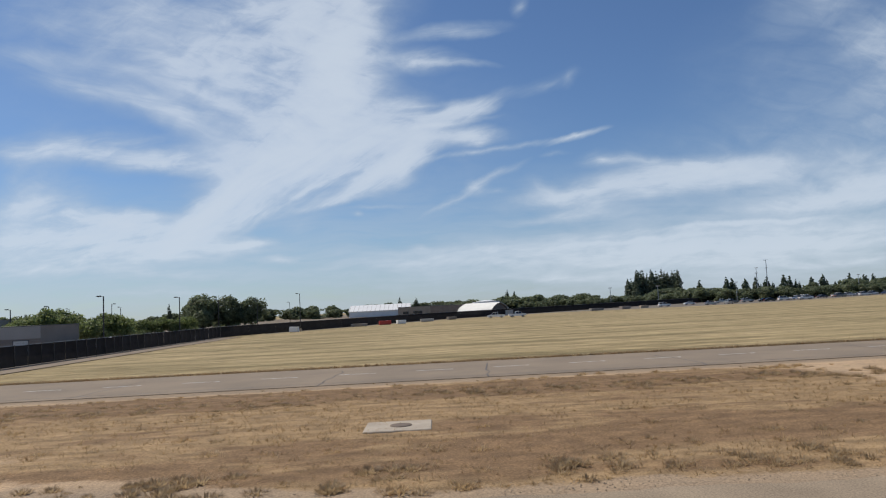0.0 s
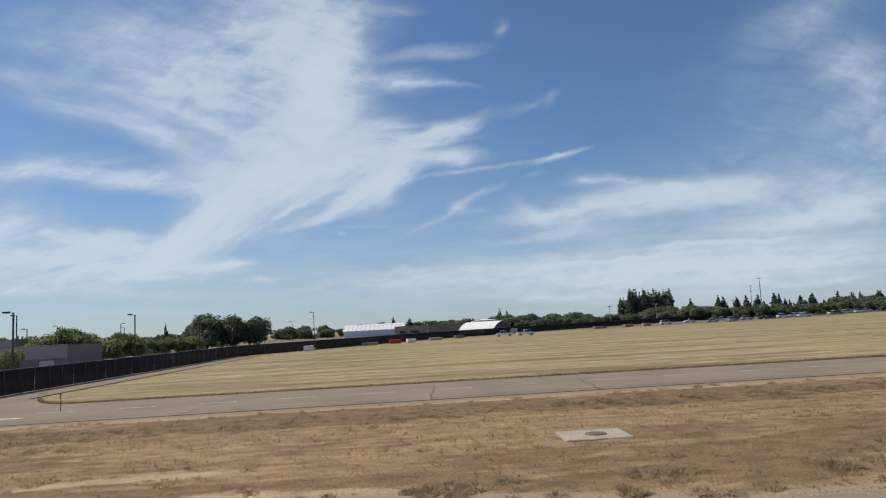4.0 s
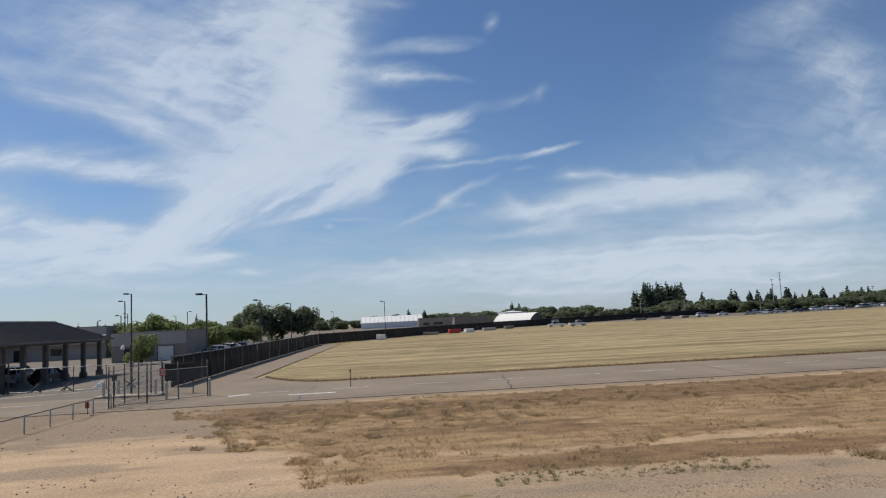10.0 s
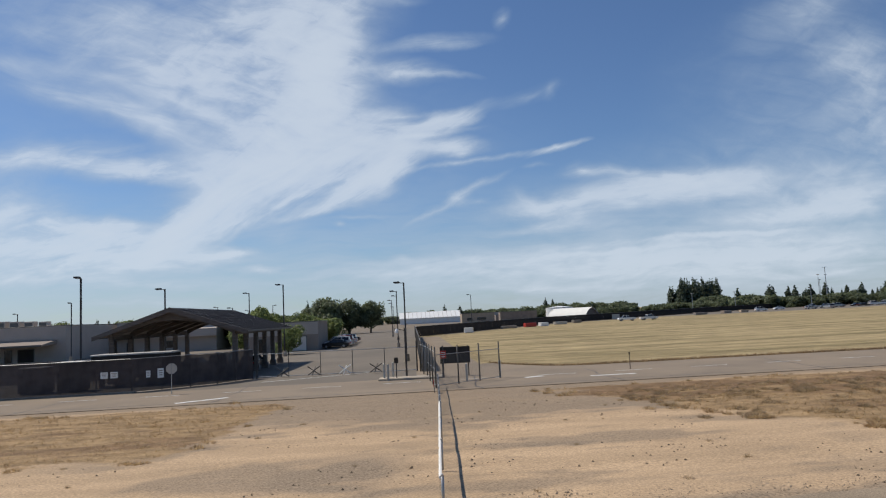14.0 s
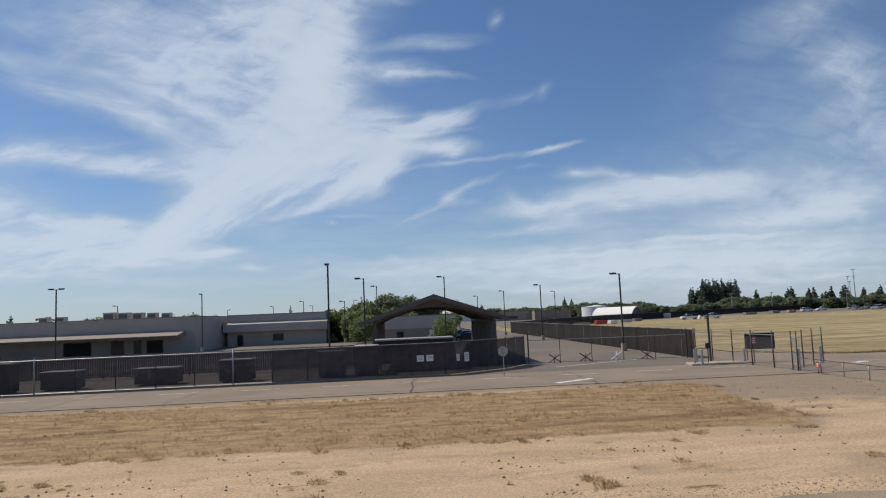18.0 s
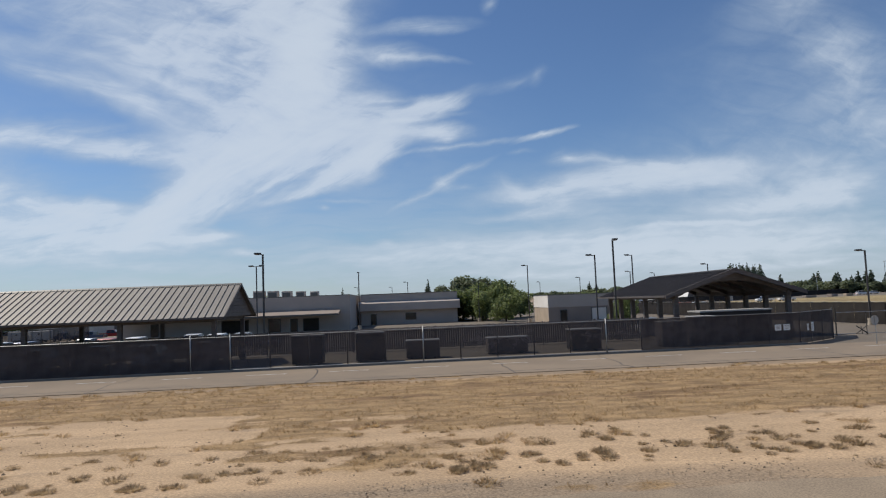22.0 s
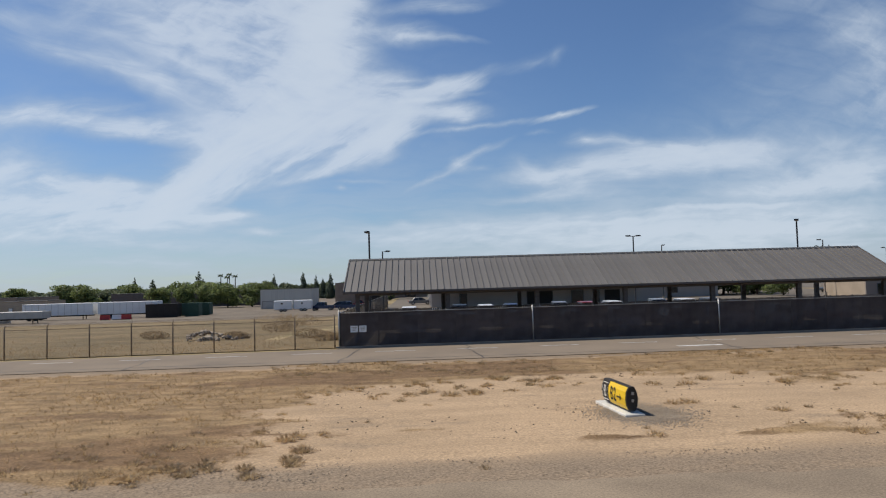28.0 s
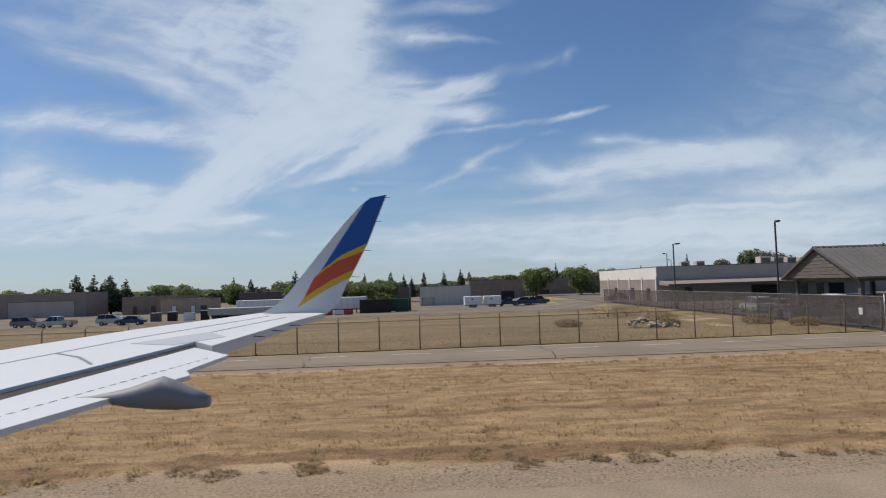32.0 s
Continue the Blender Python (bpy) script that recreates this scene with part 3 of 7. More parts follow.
def ground_material():
    m = bpy.data.materials.new("dry_verge")
    m.use_nodes = True
    t = m.node_tree
    p = t.nodes["Principled BSDF"]
    p.inputs["Roughness"].default_value = 0.95
    p.inputs["Specular IOR Level"].default_value = 0.15
    at = t.nodes.new("ShaderNodeAttribute")
    at.attribute_name = "cover"
    sep = t.nodes.new("ShaderNodeSeparateColor")
    t.links.new(at.outputs["Color"], sep.inputs[0])
    tc = t.nodes.new("ShaderNodeTexCoord")

    def noise_of(scale, detail=5, vec=None):
        n = t.nodes.new("ShaderNodeTexNoise")
        n.inputs["Scale"].default_value, n.inputs["Detail"].default_value = scale, detail
        t.links.new(vec or tc.outputs["Object"], n.inputs["Vector"])
        return n.outputs["Fac"]

    def blend(fac, a, b, lo=0.35, hi=0.65):
        r = t.nodes.new("ShaderNodeMapRange")
        r.inputs[1].default_value, r.inputs[2].default_value = lo, hi
        t.links.new(fac, r.inputs[0])
        n = t.nodes.new("ShaderNodeMix")
        n.data_type = "RGBA"
        t.links.new(r.outputs[0], n.inputs["Factor"])
        for k, c in ((6, a), (7, b)):
            if isinstance(c, tuple):
                n.inputs[k].default_value = (*c, 1)
            else:
                t.links.new(c, n.inputs[k])
        return n.outputs[2]
    long = t.nodes.new("ShaderNodeMapping")
    long.inputs["Scale"].default_value = (0.25, 1.0, 1.0)
    t.links.new(tc.outputs["Object"], long.inputs[0])
    sand = blend(noise_of(0.7, 6, long.outputs[0]), (0.52, 0.37, 0.23), (0.42, 0.30, 0.186))
    sand = blend(noise_of(9.0), sand, (0.34, 0.255, 0.18), 0.60, 0.75)
    grit = blend(noise_of(16.0), (0.315, 0.24, 0.165), (0.215, 0.162, 0.112), 0.42, 0.68)
    sand = blend(sep.outputs[2], sand, grit, 0.1, 0.9)
    straw = blend(noise_of(1.6, 6, long.outputs[0]), (0.355, 0.242, 0.130), (0.275, 0.186, 0.100))
    straw = blend(noise_of(14.0), straw, (0.43, 0.295, 0.155), 0.54, 0.74)
    brush = blend(noise_of(11.0), (0.175, 0.110, 0.060), (0.265, 0.170, 0.092))
    grass = blend(sep.outputs[1], straw, brush, 0.2, 0.9)
    patchy = t.nodes.new("ShaderNodeMapping")
    patchy.inputs["Scale"].default_value = (0.5, 1.0, 1.0)
    t.links.new(tc.outputs["Object"], patchy.inputs[0])
    worn = blend(noise_of(1.5, 8, patchy.outputs[0]), (0.74, 0.74, 0.75), (1.16, 1.16, 1.15), 0.34, 0.64)
    blotch = t.nodes.new("ShaderNodeMix")
    blotch.data_type, blotch.blend_type = "RGBA", "MULTIPLY"
    blotch.inputs[0].default_value = 1.0
    t.links.new(grass, blotch.inputs[6])
    t.links.new(worn, blotch.inputs[7])
    grass = blotch.outputs[2]
    jitter = t.nodes.new("ShaderNodeMath")
    jitter.operation = "MULTIPLY_ADD"
    jitter.inputs[1].default_value = 0.6
    t.links.new(noise_of(5.0, 6), jitter.inputs[0])
    t.links.new(sep.outputs[0], jitter.inputs[2])
    all_of = blend(jitter.outputs[0], sand, grass, 0.45, 0.80)
    speck = blend(noise_of(15.0, 8), (0.70, 0.70, 0.70), (1.22, 1.22, 1.22), 0.30, 0.70)
    fleck = t.nodes.new("ShaderNodeMix")
    fleck.data_type, fleck.blend_type = "RGBA", "MULTIPLY"
    fleck.inputs[0].default_value = 1.0
    t.links.new(all_of, fleck.inputs[6])
    t.links.new(speck, fleck.inputs[7])
    all_of = fleck.outputs[2]
    t.links.new(all_of, p.inputs["Base Color"])
    b = t.nodes.new("ShaderNodeBump")
    b.inputs["Strength"].default_value, b.inputs["Distance"].default_value = 0.5, 0.022
    t.links.new(noise_of(5.0, 10), b.inputs["Height"])
    t.links.new(b.outputs[0], p.inputs["Normal"])
    return m


M_VERGE = ground_material()
M_FIELD = mat("mown_straw_field", (0.385, 0.30, 0.165), 0.95, 0.9, 2.6, 0.06, second=(0.205, 0.165, 0.086), fine=3.4, stretch=(0.09, 0.62, 1), spec=0.1)
M_BACK = mat("rough_dry_grass", (0.265, 0.195, 0.11), 0.95, 0.5, 5.0, 0.05, second=(0.175, 0.138, 0.08), fine=2.5, stretch=(0.3, 1.0, 1), spec=0.1)
M_DUST = mat("pale_yard", (0.235, 0.195, 0.15), 0.95, 0.3, 6.0, 0.02, second=(0.17, 0.142, 0.11), fine=4, spec=0.1)


def sheet(name, label, x0, x1, y0, y1, z, material, edge=None, category="ground", step=4.0):
    """A thin ground sheet; edge(x) may give the near and far border."""
    xs = np.arange(x0, x1 + step, step)
    g = Geo()
    for x in xs:
        lo, hi = edge(x) if edge else (y0, y1)
        g.v += [(x, lo, z + fall(x, lo)), (x, hi, z + fall(x, hi))]
    g.f = [(2 * k, 2 * k + 2, 2 * k + 3, 2 * k + 1) for k in range(len(xs) - 1)]
    return tagged(new(name, g.mesh(name, material)), label, category, kind="structure")


def fall(x, y):
    """The land behind the wire fence falls away gently."""
    return -0.0095 * min(max(0.0, y - 52), 350) * min(1.0, max(0.0, (-0.8 - x) / 9))


bx, by = (-2500, -300, -120, -30, -9.8, -0.8, 120, 2500), (-2500, 0, 52, 90, 130, 200, 402, 4000)
base = Geo()
base.v = [(x, y, fall(x, y) - 0.06) for y in by for x in bx]
base.f = [(r * 8 + c, r * 8 + c + 1, r * 8 + c + 9, r * 8 + c + 8) for r in range(7) for c in range(7)]
tagged(new("ground", base.mesh("ground", M_FIELD)), "flat dry straw-coloured airfield ground reaching the horizon", "ground", kind="structure")

# the verge between apron and service road, uneven, with its cover of sand and grass
gx, gy = np.meshgrid(np.arange(-95, 232, 0.3), np.arange(13.0, 45.5, 0.26))
gy = gy + 0.0 * gx
cov, drk = cover_at(gx, gy)
hgt = (field_noise(gx / 2.2, gy / 1.6, 61) - 0.5) * 0.10 + cov * 0.05 + (field_noise(gx / 0.5, gy / 0.5, 71) - 0.5) * 0.04
calm = step_up(gy, 15.0, 17.5) * (1 - step_up(gy, road_near(gx) - 2.5, road_near(gx) - 0.3))
hgt = hgt * calm - 0.02
nr, nc = gx.shape
idx = np.arange(nr * nc).reshape(nr, nc)
quads = np.stack([idx[:-1, :-1], idx[:-1, 1:], idx[1:, 1:], idx[1:, :-1]], -1).reshape(-1, 4)
me = fast_mesh("verge", np.stack([gx, gy, hgt], -1).reshape(-1, 3), quads, M_VERGE)
me.polygons.foreach_set("use_smooth", [True] * len(me.polygons))
ca = me.color_attributes.new("cover", "FLOAT_COLOR", "POINT")
ca.data.foreach_set("color", np.stack([cov, drk, grey_at(gx, gy), 0 * cov + 1], -1).ravel())
tagged(new("verge", me), "sandy verge with patches of dry grass", "ground", kind="structure")

rng = np.random.default_rng(7)


def apron_edge(x):
    return -40, 15.4 + 0.14 * math.sin(x * 0.21) + 0.10 * math.sin(x * 1.3) + 0.05 * math.sin(x * 3.7) + 0.006 * (x - 60)


sheet("apron", "worn grey asphalt taxiway shoulder with gravel", -260, 420, 0, 0, 0.006, M_APRON, apron_edge, "taxiway", 0.7)


def road_mid(x):
    return (float(road_near(x)) + (fence_line(x) - 1.0 if x < 84 else 50.6 + 0.02 * (x - 84))) / 2


def road_edge(x):
    far = fence_line(x) - 1.0 if x < 84 else 50.6 + 0.02 * (x - 84) if x < 113.4 else 55.3 + 8 * max(0.0, 1 - (x - 113.5) / 7) ** 2
    return float(road_near(x)), far


sheet("road", "old grey asphalt service road along the fence", -320, 460, 0, 0, 0.012, M_ASPHALT, road_edge, "road", 2.0)
sheet("parking_lot", "grey asphalt car park behind the fence", -0.6, 106.4, 47.6, 275, 0.004, M_LOT, lambda x: (fence_line(x) - 1.2, 275), "parking lot")
sheet("side_lane", "strip of asphalt beside the screened fence", 107.0, 113.5, 50, 150, 0.016, M_ASPHALT, lambda x: (50, 152 if x < 112 else 62), "road", 0.8)
sheet("far_yard", "pale concrete yard beyond the dry field", -330.7, -0.7, 92, 150, 0.0, M_DUST, lambda x: (110 if x > -60 else 102, 200), "yard")


def field_far(x):
    return float(np.interp(x, (113, 160, 200, 235, 265, 302, 345, 460, 700), (165, 238, 262, 252, 246, 264, 292, 340, 420)))


def field_edge(x):
    return 54.5 + 8 * max(0.0, 1 - (x - 113.5) / 7) ** 2, field_far(x)


sheet("grass_field", "mown straw-yellow dry grass field", 113.5, 700, 0, 0, 0.02, M_FIELD, field_edge, "field", 1.5)
sheet("far_lot", "dark worn asphalt lot at the far edge of the field", 113.5, 700, 0, 0, 0.008, M_LOT, lambda x: (field_far(x) - 2, 640), "parking lot", 4.0)
sheet("town_ground", "grey-brown built-up ground beyond the car park", -330.9, 113.3, 275, 900, -0.012, M_DUST, lambda x: (275 if x > -1 else 199, 900), "ground", 4.0)
sheet("back_field", "dry grass plot behind the wire fence", -330.8, -0.8, 0, 0, 0.0, M_BACK, lambda x: (fence_line(x) + 0.4, 110 if x > -60 else 102), "field", 3.0)

# paint and sealed cracks on the road
for k in range(56):
    x = -110 + k * 5.4
    line = Geo().box((0, 0, 0), (2.6, 0.13, 0.006))
    ob = new("lane_dash", line.mesh("lane_dash", M_LINE))
    ob.location = (x, road_mid(x) + 1.6, 0.017)
    tagged(ob, "worn white dash painted on the road", "road marking", "dashes along the road", "structure")
for x, y, w, d, r in ((93.9, 43.3, 0.5, 3.2, -55), (22.5, 42.5, 2.8, 0.5, 0), (120, 45.5, 3.0, 0.5, 0), (115, 47, 1.4, 0.6, 20), (99, 56.5, 0.22, 9, -62)):
    ob = new("road_mark", Geo().box((0, 0, 0), (w, d, 0.006)).mesh("road_mark", M_LINE))
    ob.matrix_basis = pose(x, y, 0.018, 0, 0, r)
    tagged(ob, "worn white mark painted on the asphalt", "road marking", kind="structure")
long_seal = Geo()
for x in np.arange(-120, 220, 2.0):
    wob = 0.06 * math.sin(x * 1.7)
    a, b = float(road_near(x)) + 1.1, float(road_near(x + 2)) + 1.1
    long_seal.add([(x, a + wob, 0.0165), (x + 2, b - wob, 0.0165), (x + 2, b - wob + 0.10, 0.0165), (x, a + wob + 0.10, 0.0165)], [(0, 1, 2, 3)])
for k in range(26):
    x = -100 + k * 12.3 + rng.uniform(-3, 3)
    y0, y1 = road_edge(x)[0], 2 * road_mid(x) - road_edge(x)[0]
    px = x
    for j in range(6):
        q = px + rng.uniform(-0.35, 0.35)
        ya, yb = y0 + (y1 - y0) * j / 6, y0 + (y1 - y0) * (j + 1) / 6
        long_seal.add([(px, ya, 0.0175), (px + 0.09, ya, 0.0175), (q + 0.09, yb, 0.0175), (q, yb, 0.0175)], [(0, 1, 2, 3)])
        px = q
tagged(new("crack_seal", long_seal.mesh("crack_seal", M_SEAL)), "black tar lines sealing cracks in the road", "road marking", kind="structure")

# ---------------------------------------------------------------- fences
def fabric_mesh(name, wide, z0, z1, seed, material):
    """A stretched fabric panel that sags and bulges a little between its posts."""
    r = random.Random(seed)
    g = Geo()
    nx, nz = 7, 5
    ph = [r.uniform(0, 6.28) for _ in range(4)]
    for side in (0.0, 0.012):
        for j in range(nz + 1):
            for i in range(nx + 1):
                u, w = i / nx, j / nz
                bulge = 0.05 * math.sin(math.pi * u) * math.sin(math.pi * w) * math.sin(ph[0] + 3 * u) + 0.012 * math.sin(9 * u + ph[1])
                top = -0.03 * math.sin(math.pi * u) * w + 0.01 * math.sin(12 * u + ph[2]) * w
                g.v.append((u * wide, bulge + side, z0 + (z1 - z0) * w + top))
    m = (nx + 1) * (nz + 1)
    for j in range(nz):
        for i in range(nx):
            a = j * (nx + 1) + i
            g.f.append((a, a + 1, a + nx + 2, a + nx + 1))
    g.v = g.v[:m]
    return g.mesh(name, material, recalc=False)


FABRICS = [fabric_mesh("fabric_panel", 2.75, 0.06, 2.42, k, M_SCREEN) for k in range(4)]
# Darkened copy of privacy_fabric, because the sunlit lane run came out too bright.
M_SCREEN_DARK = mat("privacy_fabric_darkened", (0.030, 0.027, 0.027), 0.9, 0.3, 0.9, clear=0.02, fine=60, spec=0.15, each=0.1)
DARK_FABRICS = [fabric_mesh("fabric_panel", 2.75, 0.06, 2.42, 40 + k, M_SCREEN_DARK) for k in range(3)]
THIN = [fabric_mesh("fabric_panel", 2.75, 0.20, 2.42, 9 + k, M_SCREEN_THIN) for k in range(3)]
LINKS = fabric_mesh("wire_panel", 2.75, 0.05, 2.05, 31, M_LINK)
LOWLINK = fabric_mesh("wire_panel", 2.0, 0.03, 0.8, 32, M_LINK)


def post_mesh(h, r, material, arm=0.0):
    g = Geo().tube((0, 0, 0), (0, 0, h), r, r, 8)
    g.tube((0, 0, h), (0, 0, h + 0.05), r * 1.15, r * 0.5, 8)
    if arm:
        g.tube((0, 0, h), (0, -arm * 0.7, h + arm * 0.8), r * 0.6, r * 0.5, 6)
    return g.mesh("post", material, True)


POST_PALE = post_mesh(2.62, 0.05, M_GALV)
POST_GREY, POST_RUST, POST_LOW = post_mesh(2.46, 0.045, M_POST_D), post_mesh(2.1, 0.045, M_RUST, 0.32), post_mesh(0.85, 0.035, M_GALV)


def fence(label, a, b, bay, panels, post, rails=(), wires=(), rail_r=0.025, rail_mat=None, sharing="", thick_every=0):
    """A straight fence from a to b: posts, panels, rails and wires, each a part."""
    a, b = Vector((*a, 0)), Vector((*b, 0))
    run = (b - a).length
    turn = math.degrees(math.atan2(b.y - a.y, b.x - a.x))
    n = max(1, round(run / bay))
    top = thing("fence", label, "fence", tuple(a), turn, sharing)
    stretch = run / n / (2.0 if panels is LOW_LIST else 2.75)
    for k in range(n + 1):
        strong = thick_every and k % thick_every == 0
        p = part("post", POST_PALE if strong else post, None, top, "pale galvanised main post" if strong else "")
        p.location = (k * run / n, -0.06 if strong else 0.07, 0)
        if k < n and panels:
            q = part("fabric_panel" if panels is not LINKS_LIST and panels is not LOW_LIST else "wire_panel", panels[(k * 7) % len(panels)], None, top)
            q.location = (k * run / n, 0, 0)
            q.scale = (stretch, 1, 1)
    for z in rails:
        part("rail", Geo().tube((0, 0.03, z), (run, 0.03, z), rail_r, rail_r, 6), rail_mat or M_GALV, top)
    for y, z in wires:
        part("barbed_wire", Geo().tube((0, y, z), (run, y, z), 0.008, 0.008, 4), M_WIRE, top)
    return top


LINKS_LIST, LOW_LIST = [LINKS], [LOWLINK]
SCREEN_LABEL = "tall wire fence hung with black privacy fabric"


def fpt(x):
    return (x, fence_line(x))


fence(SCREEN_LABEL, (-0.6, 48.68), fpt(43.4), 2.75, FABRICS, POST_GREY, (2.44,), thick_every=5)
fence("wire fence with thin black fabric above a pale bottom rail", fpt(43.4), fpt(73.6), 2.75, THIN, POST_GREY, (2.44, 0.10), rail_r=0.035, thick_every=5)
fence(SCREEN_LABEL, fpt(73.6), (86.3, 51.6), 2.55, FABRICS, POST_GREY, (2.44,))
fence(SCREEN_LABEL, (86.3, 51.6), (91.4, 55.4), 2.1, FABRICS, POST_GREY, (2.44,))
fence(SCREEN_LABEL, (91.4, 55.4), (93.4, 58.6), 1.9, FABRICS, POST_GREY, (2.44,))
fence(SCREEN_LABEL, (106.6, 155), (107.4, 56.8), 2.75, DARK_FABRICS, POST_GREY, (2.44,), ((0.1, 2.6), (0.2, 2.72)))
fence(SCREEN_LABEL, (106.6, 155), (150, 232), 2.9, DARK_FABRICS, POST_GREY, (2.44,))
fence(SCREEN_LABEL, (150, 232), (250, 322), 3.0, DARK_FABRICS, POST_GREY, (2.44,))
fence(SCREEN_LABEL, (250, 322), (300, 352), 3.0, DARK_FABRICS, POST_GREY, (2.44,))
fence("wire fence with worn see-through grey fabric", (-0.6, 128), (-0.6, 48.68), 2.75, THIN, POST_GREY, (2.44,))
fence("rusty chain-link fence with barbed wire along the road", (-0.9, 48.64), (-160, fence_line(-160)), 2.75, LINKS_LIST, POST_RUST, (1.98,),
      ((0.10, 2.2), (0.18, 2.28), (0.26, 2.36)), 0.02, M_RUST)
fence("low dark rail fence with wire mesh across the dirt", (108.3, 43.0), (108.0, 29.4), 2.3, LOW_LIST, POST_LOW, (0.82,), rail_mat=M_POST_D)
fence("low white pipe rail with wire mesh across the dirt", (108.0, 29.3), (107.6, 15.8), 3.9, LOW_LIST, POST_LOW, (0.82,), rail_r=0.04, rail_mat=M_CREAM)
fence("tall chain-link fence beside the gate", (108.3, 43.0), (107.9, 51.0), 2.7, LINKS_LIST, POST_GREY, (2.2, 1.1, 0.1), ((-0.1, 2.35), (-0.2, 2.45)))
fence("tall chain-link fence beside the gate", (107.9, 51.0), (107.4, 56.8), 2.8, LINKS_LIST, POST_GREY, (2.2,))
fence("chain-link fence turning along the road", (108.3, 43.6), (112.8, 47.6), 2.4, LINKS_LIST, POST_GREY, (2.0, 0.1))
# Guessed screen, added to give the dark band in place of the sunlit lot.
def dark_band_fence(x, y, run, turn):
    top = thing("dark_band_fence", "guessed dark brown slatted screen, added for the dark band across the yard", "fence", (x, y, 0), turn, "slatted fences in the yard")
    n = round(run / 0.204)
    for k in range(n):
        ob = part("slat", SLAT, None, top)
        ob.location = (0.1 + k * run / n, 0, 0.02 * math.sin(k * 1.9))
    for z in (0.5, 1.75):
        part("rail", Geo().box((run / 2, 0.05, z), (run, 0.06, 0.10)), M_TIMBER, top)
    m = round(run / 2.5)
    for k in range(m + 1):
        part("post", Geo().box((k * run / m, 0.12, 1.08), (0.09, 0.09, 2.16), 0, 0.01), M_POST_D, top)


SLAT = Geo().box((0, 0, 1.12), (0.17, 0.03, 1.96), 0, 0.006).mesh("slat", M_TIMBER)
dark_band_fence(0.6, 63.6, 42.8, 0)
dark_band_fence(43.6, 63.6, 35.2, 0.6)
M_KERB = mat("weathered_kerb", (0.27, 0.225, 0.175), 0.9, 0.3, 1.2, 0.004, fine=25)
kerb = thing("kerb", "low concrete kerb under the screened fence", "kerb", kind="structure")
for x0, x1 in ((-0.8, 43.4), (43.4, 74.5), (74.5, 86.6)):
    g = Geo()
    g.add([(x0, fence_line(x0) - 0.38, 0), (x1, fence_line(x1) - 0.38, 0), (x1, fence_line(x1) + 0.14, 0), (x0, fence_line(x0) + 0.14, 0),
           (x0, fence_line(x0) - 0.34, 0.11), (x1, fence_line(x1) - 0.34, 0.11), (x1, fence_line(x1) + 0.14, 0.11), (x0, fence_line(x0) + 0.14, 0.11)],
          [(4, 5, 6, 7), (0, 1, 5, 4), (1, 2, 6, 5), (2, 3, 7, 6), (3, 0, 4, 7)])
    part("kerb_length", g, M_KERB, kerb)

